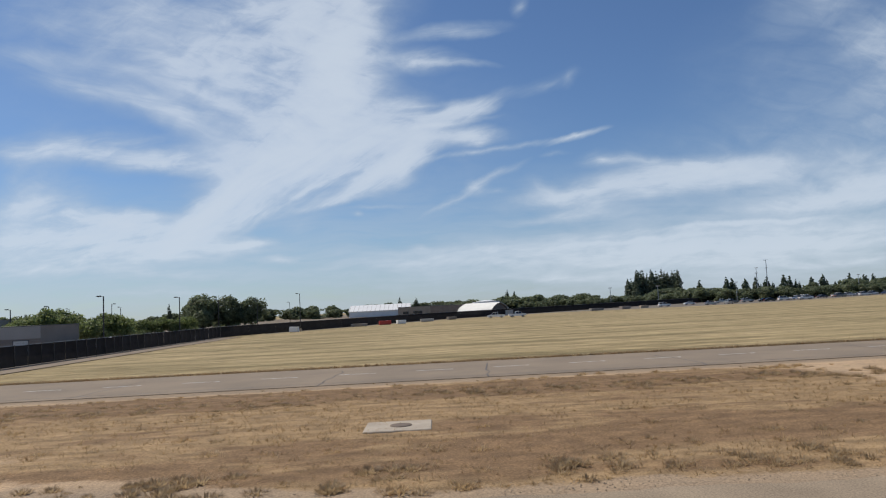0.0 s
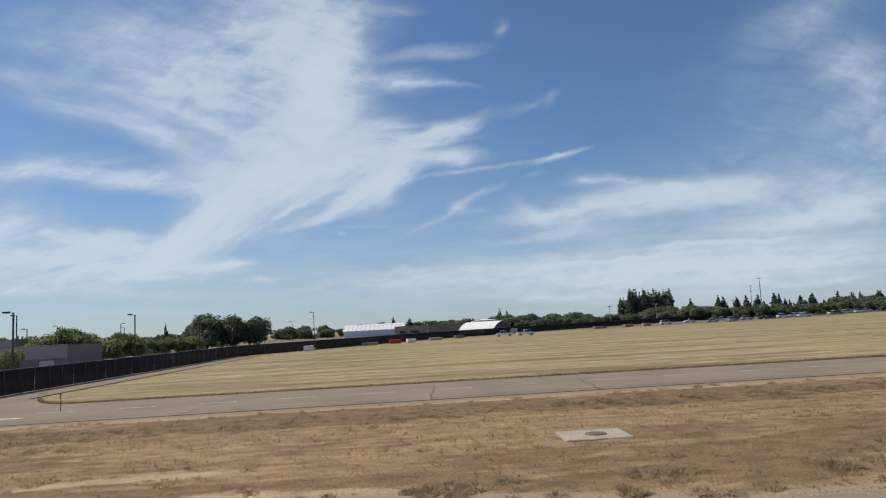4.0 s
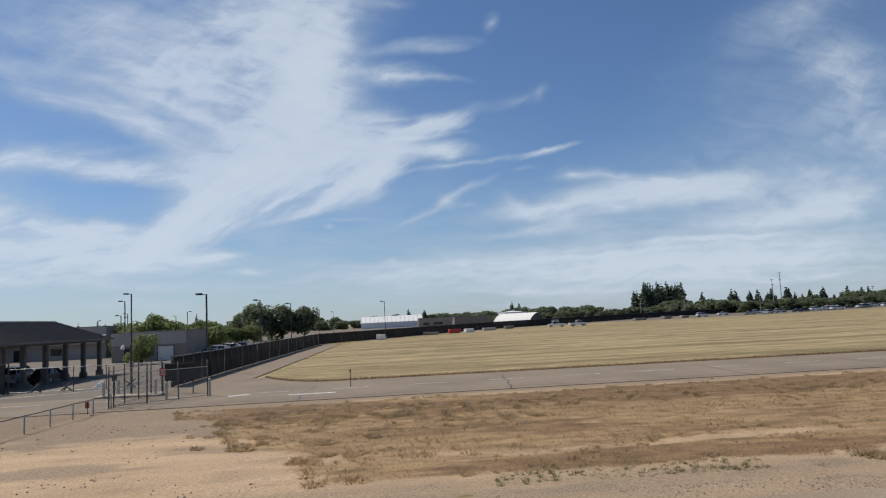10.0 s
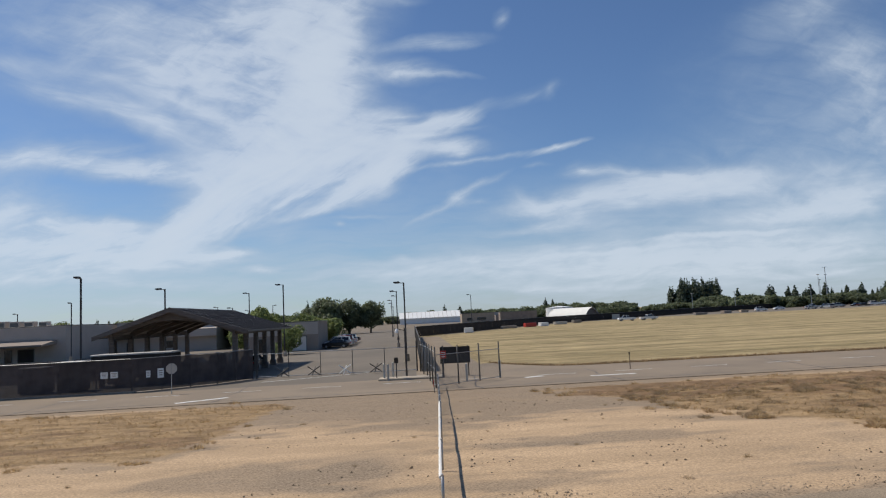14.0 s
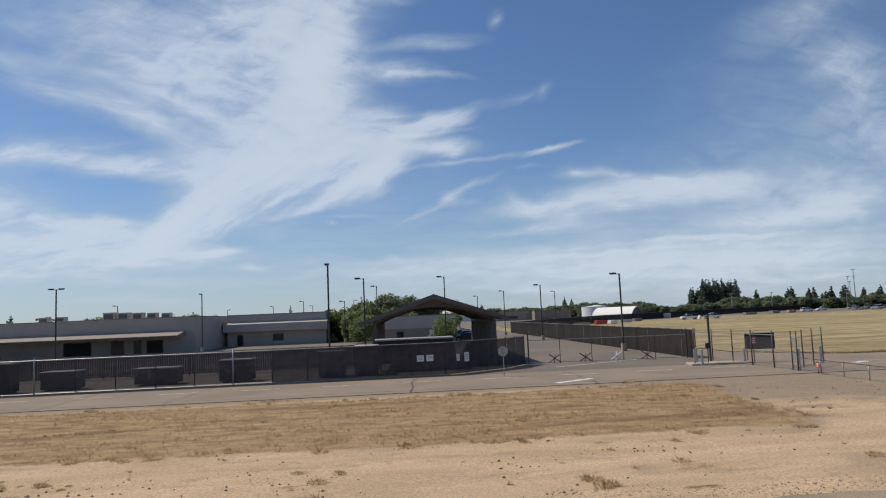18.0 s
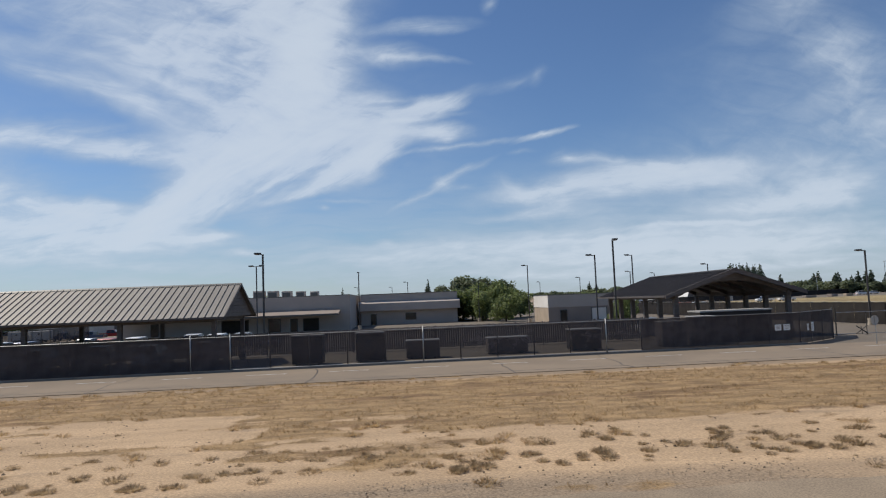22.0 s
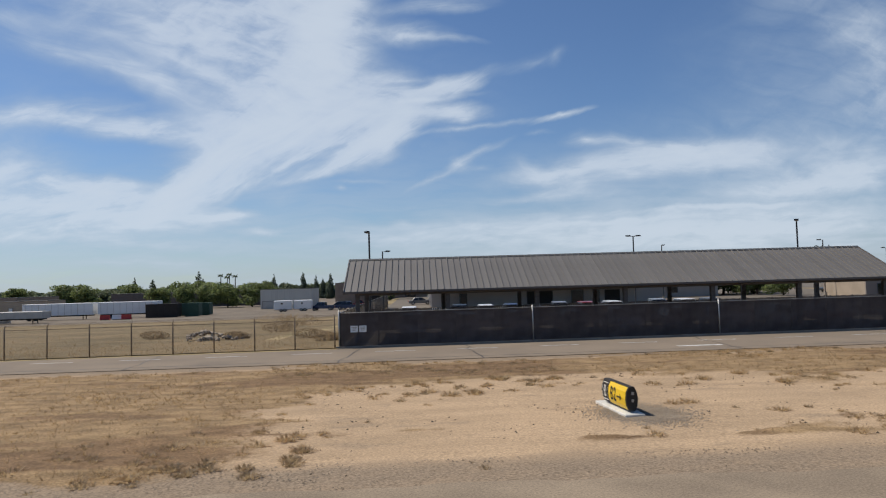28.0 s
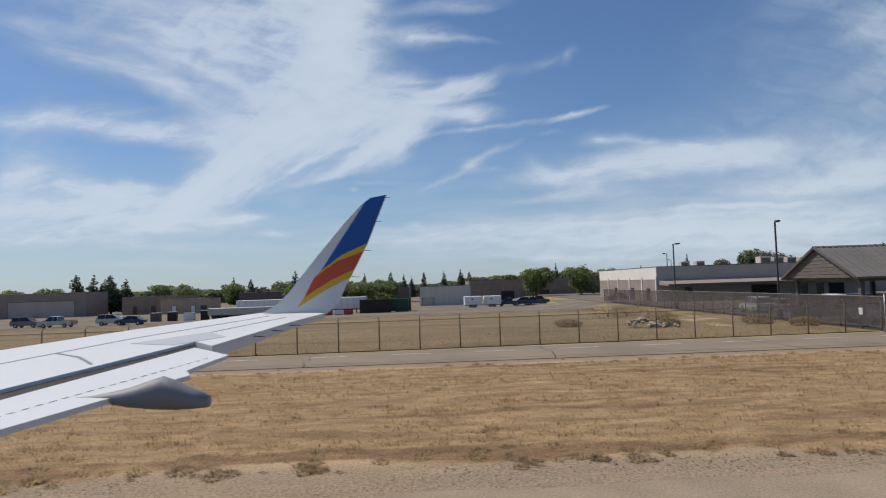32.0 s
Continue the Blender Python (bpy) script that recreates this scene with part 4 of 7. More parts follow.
# ---------------------------------------------------------------- the long carport, ridge along the road
def long_carport(x0, x1, yr, zr, half, ze):
    top = thing("carport", "long open carport with a brown standing-seam metal gable roof", "carport", (x0, yr, 0))
    run = x1 - x0
    n = round(run / 0.5)
    w = run / n
    slope = math.hypot(half, zr - ze)
    ang = math.atan2(zr - ze, half)
    g = Geo()                                    # one roof panel with its raised seam
    g.add([(0, 0, 0), (w, 0, 0), (w, slope, 0), (0, slope, 0), (0, 0, -0.05), (w, 0, -0.05), (w, slope, -0.05), (0, slope, -0.05)],
          [(0, 1, 2, 3), (7, 6, 5, 4), (4, 5, 1, 0), (5, 6, 2, 1), (6, 7, 3, 2), (7, 4, 0, 3)])
    g.box((0.02, slope / 2, 0.035), (0.045, slope, 0.07))
    panel = g.mesh("roof_panel", M_ROOF)
    for k in range(n):
        p = part("roof_panel", panel, None, top)
        p.matrix_basis = Matrix.Translation((k * w, -half, ze)) @ Matrix.Rotation(ang, 4, "X")
    back_side = part("back_roof", Geo().add([(0, 0, zr), (run, 0, zr), (run, half, ze), (0, half, ze), (0, 0, zr - 0.05), (run, 0, zr - 0.05), (run, half, ze - 0.05), (0, half, ze - 0.05)],
                     [(0, 1, 2, 3), (7, 6, 5, 4), (0, 3, 7, 4), (1, 5, 6, 2), (3, 2, 6, 7)]), M_ROOF, top)
    part("ridge_cap", Geo().prism([(-0.22, zr - 0.06), (0, zr + 0.07), (0.22, zr - 0.06), (0.2, zr - 0.1), (0, zr + 0.02), (-0.2, zr - 0.1)], "x", -0.05, run + 0.05), M_TRIM, top)
    for side in (-1, 1):
        part("gutter", Geo().prism([(side * (half + 0.02), ze - 0.16), (side * (half + 0.15), ze - 0.12), (side * (half + 0.15), ze + 0.03), (side * (half - 0.02), ze - 0.02)], "x", 0, run), M_ROOF_DARK, top)
        part("eave_beam", Geo().box((run / 2, side * (half - 0.9), ze - 0.12), (run - 1.6, 0.22, 0.42), 0, 0.02), M_TIMBER, top)
    m = 7
    col = Geo().box((0, 0, (ze - 0.3) / 2), (0.34, 0.34, ze - 0.3), 0, 0.02)
    col.box((0, 0, 0.25), (0.5, 0.5, 0.5), 0, 0.03)
    col = col.mesh("column", M_TIMBER)
    for k in range(m):
        x = 1.0 + (run - 2.0) * k / (m - 1)
        for side in (-1, 1):
            p = part("column", col, None, top)
            p.location = (x, side * (half - 0.9), 0)
        part("truss", Geo().prism([(-half + 0.7, ze - 0.05), (half - 0.7, ze - 0.05), (half - 0.7, ze - 0.3), (-half + 0.7, ze - 0.3)], "x", x - 0.09, x + 0.09)
             .prism([(-0.1, ze - 0.1), (0.1, ze - 0.1), (0.1, zr - 0.2), (-0.1, zr - 0.2)], "x", x - 0.08, x + 0.08), M_TIMBER, top)
    for x in (0.35, run - 0.35):                 # boarded gable ends
        rows = 9
        for k in range(rows):
            za, zb = ze + (zr - ze) * k / rows - 0.02, ze + (zr - ze) * (k + 0.93) / rows - 0.02
            ya, yb = half * (1 - k / rows) - 0.25, half * (1 - (k + 0.93) / rows) - 0.2
            if yb > 0.05:
                part("gable_board", Geo().prism([(-ya, za), (ya, za), (yb, zb), (-yb, zb)], "x", x - 0.05 - 0.02 * (k % 2), x + 0.05), M_TIMBER, top)
        for side in (-1, 1):
            part("barge_board", Geo().prism([(side * half, ze - 0.1), (side * half, ze + 0.1), (0, zr + 0.06), (0, zr - 0.16)], "x", x - 0.38, x - 0.30) if x < 1
                 else Geo().prism([(side * half, ze - 0.1), (side * half, ze + 0.1), (0, zr + 0.06), (0, zr - 0.16)], "x", x + 0.30, x + 0.38), M_ROOF_DARK, top)
    return top


long_carport(-0.6, 42.6, 57.3, 6.45, 5.5, 3.85)


def gable_carport(x0, x1, y0, y1, zr, ze):
    """The carport whose open gable looks at the road."""
    half, run = (x1 - x0) / 2, y1 - y0
    top = thing("carport", "open carport with dark gable roof on heavy timber columns", "carport", ((x0 + x1) / 2, y0, 0))
    n = round(run / 0.5)
    w = run / n
    slope = math.hypot(half, zr - ze)
    for side in (-1, 1):
        ang = math.atan2(zr - ze, half)
        g = Geo().box((0, 0, -0.03), (slope, w, 0.06)).box((0, -w / 2 + 0.03, 0.035), (slope, 0.045, 0.07))
        panel = g.mesh("roof_panel", M_ROOF_DARK)
        for k in range(n):
            p = part("roof_panel", panel, None, top)
            p.matrix_basis = Matrix.Translation((side * half / 2, (k + 0.5) * w, (zr + ze) / 2)) @ Matrix.Rotation(side * ang, 4, "Y")
        part("barge_board", Geo().prism([(side * (half + 0.1), ze - 0.30), (side * (half + 0.1), ze + 0.06), (0, zr + 0.10), (0, zr - 0.32)], "y", -0.14, -0.02), M_TIMBER, top)
        part("gutter", Geo().box((side * (half + 0.08), run / 2, ze - 0.06), (0.16, run, 0.16)), M_ROOF_DARK, top)
        part("eave_beam", Geo().box((side * (half - 1.2), run / 2, ze - 0.10), (0.25, run - 1, 0.45), 0, 0.02), M_TIMBER, top)
    part("ridge_cap", Geo().prism([(-0.22, zr - 0.06), (0, zr + 0.09), (0.22, zr - 0.06), (0.2, zr - 0.1), (0, zr + 0.03), (-0.2, zr - 0.1)], "y", -0.1, run), M_TRIM, top)
    col = Geo().box((0, 0, (ze - 0.2) / 2), (0.42, 0.42, ze - 0.2), 0, 0.03).box((0, 0, 0.3), (0.62, 0.62, 0.6), 0, 0.04).mesh("column", M_TIMBER)
    for k in range(6):
        y = 0.9 + (run - 1.8) * k / 5
        for side in (-1, 1):
            p = part("column", col, None, top)
            p.location = (side * (half - 1.2), y, 0)
        g = Geo()
        for side in (-1, 1):                     # arched brace that springs from the columns
            arc = [(side * (half - 1.2) * (1 - t), ze - 0.25 + (zr - ze - 0.75) * math.sin(t * math.pi / 2) ** 0.9) for t in (0, 0.2, 0.4, 0.6, 0.8, 1)]
            roof = [(side * (half - 1.2) * (1 - t), ze + 0.25 + (zr - ze - 0.45) * t) for t in (1, 0.8, 0.6, 0.4, 0.2, 0)]
            g.prism(arc + roof, "y", y - 0.1, y + 0.1)
        part("truss", g, M_TIMBER, top)
    return top


gable_carport(79.4, 92.4, 60.6, 82.0, 6.25, 4.05)

# ---------------------------------------------------------------- lamp posts
def lamp_post(x, y, h, heads=1, turn=0.0):
    top = thing("street_lamp", "dark bronze square lamp post with %s" % ("one flat head" if heads == 1 else "two flat heads"), "street lamp", (x, y, 0), turn, "lamp posts of the car park")
    part("base", Geo().tube((0, 0, 0), (0, 0, 0.75), 0.30, 0.28, 12), M_CONC, top, "round concrete base")
    part("pole", Geo().box((0, 0, 0.75 + (h - 0.75) / 2), (0.15, 0.15, h - 0.75), 0, 0.02), M_DARKPOLE, top)
    for k in range(heads):
        s = -1 if k == 0 else 1
        part("arm", Geo().tube((0, 0, h - 0.06), (s * 0.55, 0, h - 0.04), 0.04, 0.04, 6), M_DARKPOLE, top)
        head = part("head", Geo().prism([(s * 0.35, h - 0.06), (s * 1.05, h - 0.04), (s * 1.05, h + 0.10), (s * 0.45, h + 0.12)], "y", -0.19, 0.19), M_DARKPOLE, top)
        part("lens", Geo().box((s * 0.72, 0, h - 0.075), (0.45, 0.28, 0.03)), M_GREYBOX, head, "pale glass lens")
    return top


for x, y, h, heads, turn in ((106.0, 71.5, 8.1, 1, 0), (104.2, 106, 8.6, 1, 0), (103.2, 140, 9.0, 1, 0), (101, 172, 9.0, 1, 0), (99.5, 215, 9.2, 1, 0), (98, 270, 9.2, 1, 0),
                             (88.8, 96.5, 9.9, 1, 0), (78.6, 79.8, 9.1, 1, 0), (76.2, 65.1, 9.6, 1, 90), (78.2, 121, 10.1, 1, 0), (48.4, 120, 9.8, 1, 90), (42.6, 66.4, 9.5, 1, 60),
                             (0.5, 65.6, 9.3, 1, 80), (0.4, 93.2, 8.8, 1, 200), (35.8, 96.4, 10.2, 2, 0), (71.1, 137, 8.1, 1, 0), (57.4, 175, 9.5, 1, 0),
                             (52.8, 225, 9.5, 1, 0), (69.3, 183.5, 9.5, 1, 180), (120.9, 173.5, 9.5, 1, 0), (42.5, 213, 9.5, 1, 0), (20.5, 153.5, 9.5, 1, 0), (21.5, 241, 9.5, 1, 180)):
    lamp_post(x, y, h, heads, turn)

# ---------------------------------------------------------------- buildings
def flat_building(name, label, x0, x1, y0, y1, h, material, parapet=0.35, trim=None, openings=(), category="building", canopy=None, piers=0, side=None, upper=None):
    """A flat-roofed building: four walls with a parapet, roof, coping, openings (wall, from, to, sill, head, material) set into it."""
    top = thing(name, label, category, (x0, y0, 0))
    w, d = x1 - x0, y1 - y0
    t = 0.3
    part("front_wall", Geo().box((w / 2, t / 2, h / 2), (w, t, h)), material, top)
    part("back_wall", Geo().box((w / 2, d - t / 2, h / 2), (w, t, h)), material, top)
    part("side_wall", Geo().box((t / 2, d / 2, h / 2), (t, d - 2 * t - 0.006, h)), side or material, top)
    part("side_wall", Geo().box((w - t / 2, d / 2, h / 2), (t, d - 2 * t - 0.006, h)), material, top)
    part("roof", Geo().box((w / 2, d / 2, h - parapet - 0.1), (w - 2 * t - 0.01, d - 2 * t - 0.01, 0.2)), M_GREYBOX, top, "pale flat roof")
    g = Geo()
    for c, s in (((w / 2, 0.12, h + 0.05), (w + 0.16, 0.40, 0.12)), ((w / 2, d - 0.12, h + 0.05), (w + 0.16, 0.40, 0.12)),
                 ((0.12, d / 2, h + 0.05), (0.40, d - 0.56, 0.12)), ((w - 0.12, d / 2, h + 0.05), (0.40, d - 0.56, 0.12))):
        g.box(c, s, 0, 0.02)
    part("coping", g, trim or M_TRIM, top)
    if upper:
        um, uz = upper
        # One band in two tones: greyer on the shaded front, paler on the sunlit side.
        part("upper_band", Geo().box((w / 2, -0.025, (uz + h) / 2), (w + 0.05, 0.05, h - uz)), M_STUCCO, top, "upper band, greyer copy for the shaded front")
        part("upper_band", Geo().box((-0.025, d / 2, (uz + h) / 2), (0.05, d, h - uz)), um, top, "upper band, paler copy for the sunlit side")
    for wall, a, b, z0, z1, m in openings:
        if wall == "front":
            leaf = part("window" if z0 > 0.3 else "door", Geo().box(((a + b) / 2, -0.01, (z0 + z1) / 2), (b - a, 0.10, z1 - z0)), m, top)
            part("frame", Geo().box(((a + b) / 2, -0.04, z1 + 0.05), (b - a + 0.2, 0.12, 0.1)).box((a - 0.05, -0.04, (z0 + z1) / 2), (0.1, 0.12, z1 - z0))
                 .box((b + 0.05, -0.04, (z0 + z1) / 2), (0.1, 0.12, z1 - z0)), M_TRIM, leaf)
        else:
            leaf = part("window" if z0 > 0.3 else "door", Geo().box((-0.01, (a + b) / 2, (z0 + z1) / 2), (0.10, b - a, z1 - z0)), m, top)
            part("frame", Geo().box((-0.04, (a + b) / 2, z1 + 0.05), (0.12, b - a + 0.2, 0.1)), M_TRIM, leaf)
    if canopy:
        a, b, z, out = canopy
        part("canopy", Geo().prism([(-out, z - 0.22), (-out, z + 0.05), (-0.02, z + 0.75), (-0.02, z - 0.02)], "x", a, b), M_STUCCO_D, top, "sloped taupe canopy")
        part("canopy_edge", Geo().box(((a + b) / 2, -out - 0.04, z - 0.06), (b - a, 0.08, 0.30)), M_TRIM, top)
    for k in range(piers):
        y = d * (k + 0.5) / piers
        part("pier", Geo().box((-0.09, d * k / piers + 0.25, h * 0.36), (0.16, 0.5, h * 0.72)), M_STUCCO_W, top)
    return top


def roof_unit(x, y, z, s=1.6):
    top = thing("roof_unit", "boxy grey air-conditioning unit on a roof", "air conditioner", (x, y, z), 0, "roof units of the terminal")
    part("housing", Geo().box((0, 0, 0.1 + s * 0.45), (s, s, s * 0.9), 0, 0.04), M_STUCCO, top)
    part("base_rail", Geo().box((0, 0, 0.05), (s + 0.2, s * 0.8, 0.1)), M_GALV, top)
    part("grille", Geo().box((0, -s / 2 - 0.005, 0.1 + s * 0.45), (s * 0.8, 0.03, s * 0.6)), M_TRIM, top)


BLK, GLS = M_BLACK, M_GLASSD
flat_building("terminal_building", "long low grey stucco building with a taupe canopy", 7.5, 46.6, 122, 163, 6.1, M_STUCCO, 0.5,
              openings=(("front", 17, 21.5, 0.1, 2.3, BLK), ("front", 5, 6.2, 0.1, 2.2, GLS), ("front", 25, 27, 0.1, 2.3, GLS), ("front", 31, 33.6, 0.1, 2.2, BLK), ("front", 28.8, 29.9, 0.1, 2.2, GLS),
                        ("side", 4, 6, 0.1, 2.2, GLS), ("side", 14, 16, 0.1, 2.2, GLS), ("side", 26, 28, 0.1, 2.2, GLS)), canopy=(0.3, 37.5, 2.95, 5.0), piers=5, side=M_STUCCO_D, upper=(M_STUCCO_W, 3.9))
for k in range(5):
    roof_unit(29.8 + k * 2.5, 128, 5.6, 2.0 - 0.12 * k)
for x in (16.2, 19.2):
    roof_unit(x, 132, 5.6, 1.6)
b = flat_building("annex_building", "grey stucco building with a raised parapet", 47.5, 67.0, 140, 166, 6.2, M_STUCCO, 0.6, openings=(("front", 2, 3, 0.1, 2.2, GLS), ("front", 9, 11, 0.9, 2.2, GLS)))
part("band", Geo().prism([(-1.4, 2.9), (-1.4, 4.4), (-0.02, 4.8), (-0.02, 2.9)], "x", -0.5, 19.9), M_STUCCO, b, "projecting taupe band")
# The side wall's tan is lighter than the front's taupe to show it sunlit.
flat_building("box_building", "small flat-roofed building, pale upper walls over a taupe base", 79.7, 91.2, 112, 124, 4.6, M_STUCCO_D, 0.4, side=M_TAN, upper=(M_STUCCO_W, 2.6),
              openings=(("front", 7.2, 9.6, 0.1, 2.3, M_STUCCO_W), ("front", 2.0, 3.0, 0.1, 2.1, GLS)))

# far hangars, tent and tank across the field
hangar = flat_building("long_hangar", "long white metal hangar with a pitched roof far across the field", 95, 137, 478, 505, 4.0, M_WHITE, 0.3)
for side in (0, 1):
    part("roof_slope", Geo().prism([(-0.6 if side == 0 else 27.6, 3.9), (13.5, 8.2), (13.5, 8.0), (-0.6 if side == 0 else 27.6, 3.7)], "x", -0.5, 42.5), M_WHITE, hangar, "white ribbed metal roof")
for k in range(15):
    part("roof_rib", Geo().prism([(-0.55, 3.96), (13.4, 8.24), (13.4, 8.14), (-0.55, 3.86)], "x", 3.0 * k - 0.12, 3.0 * k + 0.12), M_GREYBOX, hangar)
flat_building("low_hangar", "low grey-roofed hangar far off", 138, 178, 500, 520, 5.5, M_GREYBOX, 0.3)
flat_building("block_building", "low tan block building across the field", 133, 152, 400, 415, 5.2, M_TAN, 0.3, openings=(("front", 3, 6, 1.2, 2.6, GLS), ("front", 9, 14, 1.2, 2.6, GLS)))
flat_building("shed", "low dark-roofed shed across the field", 155, 172, 420, 432, 3.6, M_STUCCO_D, 0.2)
flat_building("shed", "low dark-roofed shed behind the tent", 152, 172, 372, 380, 5.0, M_BROWN, 0.2)

tent = thing("storage_tent", "white canvas arched storage tent, open at one end", "tent", (175.5, 300, 0), 52)
arch = [(-7.5 * math.cos(math.pi * k / 12), 0.6 + 4.6 * (1 - abs(1 - k / 6) ** 1.35)) for k in range(13)]
g = Geo()
for y in (0, 18):
    g.v += [(a, y - 9, z) for a, z in arch]
g.f = [(k, k + 1, 14 + k, 13 + k) for k in range(12)]
shell = part("canvas", g, M_CREAM, tent, smooth=True)
part("end_wall", Geo().prism([(a, z) for a, z in arch] + [(7.5, 0), (-7.5, 0)], "y", 8.6, 8.8), M_CREAM, tent)
# Dark sheet across the open end, standing in for the unlit interior.
part("end_curtain", Geo().prism([(a * 0.97, z * 0.97) for a, z in arch] + [(7.2, 0), (-7.2, 0)], "y", -8.2, -8.1), M_TIMBER, tent, "dark brown sheet standing in for the shaded tent interior")
for k in range(4):
    part("rib", Geo().prism([(a, z - 0.02) for a, z in arch] + [(a * 0.97, z - 0.2) for a, z in arch[::-1]], "y", k * 5.9 - 8.95, k * 5.9 - 8.85), M_GALV, tent)
for s in (-7.4, 7.4):
    part("skirt", Geo().box((s, 0, 0.3), (0.15, 18, 0.6)), M_GREYBOX, tent)
for x, y, r, h in ((181, 356, 7.0, 5.9),):
    tank = thing("storage_tank", "round white steel storage tank", "tank", (x, y, 0), 0, "fuel tanks")
    part("shell", Geo().tube((0, 0, 0), (0, 0, h), r, r, 32), M_WHITE, tank, smooth=False)
    part("roof", Geo().tube((0, 0, h), (0, 0, h + 0.8), r, 0.4, 32), M_WHITE, tank)
    part("rim_rail", Geo().tube((0, 0, h + 0.02), (0, 0, h + 0.1), r + 0.06, r + 0.06, 32), M_GREYBOX, tank)

# the yard beyond the dry plot on the last stretch
def sunk(ob):
    """Let a thing stand on the falling ground."""
    ob.location.z = fall(ob.location.x, ob.location.y) - 0.02
    return ob


sunk(flat_building("warehouse", "big dark-roofed warehouse with pale panelled wall", -196, -127, 190, 203, 6.6, M_STUCCO_D, 0.5,
                   openings=(("front", 4, 20, 0.0, 4.4, M_STUCCO), ("front", 24, 44, 0.0, 4.4, M_STUCCO), ("front", 48, 66, 0.0, 4.4, M_STUCCO))))
sunk(flat_building("brick_office", "plain brown block building with small openings", -118, -104, 192, 214, 4.8, M_BROWN, 0.4, openings=(("front", 3, 4, 0.1, 2.2, GLS), ("front", 8, 9, 0.1, 2.2, GLS), ("front", 11, 12, 0.9, 2.2, GLS))))
sunk(flat_building("site_office", "single-storey tan modular building", -104, -91, 183, 192, 3.8, M_TAN, 0.2, openings=(("front", 3, 4, 0.1, 2.1, M_WHITE), ("front", 8, 9, 0.1, 2.1, M_WHITE), ("front", 10.5, 12, 0.9, 2.0, GLS))))
sunk(flat_building("white_shed", "plain white box building with roof edge", -35.6, -22.4, 180, 193, 5.0, mat("weathered_pale_siding", (0.55, 0.53, 0.475), 0.7, 0.1, 2.0, stretch=(6, 6, 0.3)), 0.2, openings=(("front", 0.6, 3.6, 0.05, 2.0, M_GREYBOX),)))
sunk(flat_building("brown_store", "low brown building behind the car park", -20.6, 24, 216, 240, 6.6, M_BROWN, 0.4, openings=(("front", 10, 14, 0.1, 3.0, BLK), ("front", 22, 25, 0.1, 3.0, GLS))))
sunk(flat_building("dark_store", "long low dark-roofed building", -98, -40, 236, 250, 5.3, M_TIMBER, 0.4))

mast = thing("radio_mast", "tall thin grey mast at the edge of the field", "mast", (344, 389, 0))
part("shaft", Geo().tube((0, 0, 0), (0, 0, 21.8), 0.32, 0.16, 8), M_GALV, mast)
part("crossarm", Geo().box((0, 0, 21.6), (2.6, 0.3, 0.25)), M_GALV, mast)
part("lamp_bar", Geo().box((0, 0, 17.2), (1.3, 0.3, 0.3)), M_GALV, mast)

# ---------------------------------------------------------------- trees
def crown_mesh(name, blobs, count, leaf, seed, material):
    """A crown of many small tilted leaf clumps, spread through overlapping uneven masses."""
    r = np.random.default_rng(seed)
    vol = np.array([b[3] * b[4] * b[5] for b in blobs])
    pick = r.choice(len(blobs), count, p=vol / vol.sum())
    B = np.array(blobs)[pick]
    d = r.normal(size=(count, 3))
    d /= np.linalg.norm(d, axis=1)[:, None]
    rad = r.uniform(0.55, 1.0, count) ** 0.5
    rad *= 0.85 + 0.3 * r.random(count)
    c = B[:, :3] + d * B[:, 3:6] * rad[:, None]
    nrm = d + r.normal(size=(count, 3)) * 0.55
    nrm /= np.linalg.norm(nrm, axis=1)[:, None]
    u = np.cross(nrm, r.normal(size=(count, 3)))
    u /= np.linalg.norm(u, axis=1)[:, None]
    w = np.cross(nrm, u)
    s = leaf * r.uniform(0.6, 1.3, count)[:, None]
    tip = nrm * s * 0.25
    V = np.stack([c - u * s, c - w * s * 0.55 + tip, c + u * s, c + w * s * 0.55 + tip], 1).reshape(-1, 3)
    F = np.arange(count * 4).reshape(-1, 4)
    return fast_mesh(name, V, F, material)


def trunk_mesh(h, r0, limbs, seed):
    r = random.Random(seed)
    g = Geo()
    g.tube((0, 0, -0.05), (0.1, 0.05, h * 0.5), r0, r0 * 0.75, 8).tube((0.1, 0.05, h * 0.5), (0.0, 0.1, h), r0 * 0.75, r0 * 0.45, 8)
    for k in range(limbs):
        a = k * math.tau / limbs + r.uniform(-0.4, 0.4)
        z = h * r.uniform(0.55, 1.0)
        m = (math.cos(a) * h * 0.35, math.sin(a) * h * 0.35, z + h * 0.35)
        g.tube((0, 0, z), m, r0 * 0.4, r0 * 0.25, 6)
        g.tube(m, (m[0] * 1.9, m[1] * 1.9, m[2] + h * 0.35), r0 * 0.25, r0 * 0.08, 5)
    return g.mesh("trunk", M_BARK, True)


def broad_kind(seed, h, spread, count, leaf, material):
    r = random.Random(seed)
    blobs = []
    for k in range(13):
        a, q = r.uniform(0, 6.28), r.uniform(0.1, 0.75) * spread
        z = h * r.uniform(0.15, 0.84)
        s = spread * r.uniform(0.20, 0.46)
        blobs.append((math.cos(a) * q, math.sin(a) * q, z, s, s, s * r.uniform(0.6, 0.95)))
    blobs.append((0, 0, h * 0.55, spread * 0.62, spread * 0.62, h * 0.38))
    return trunk_mesh(h * 0.38, h * 0.028, 5, seed), crown_mesh("crown", blobs, count, leaf, seed, material)


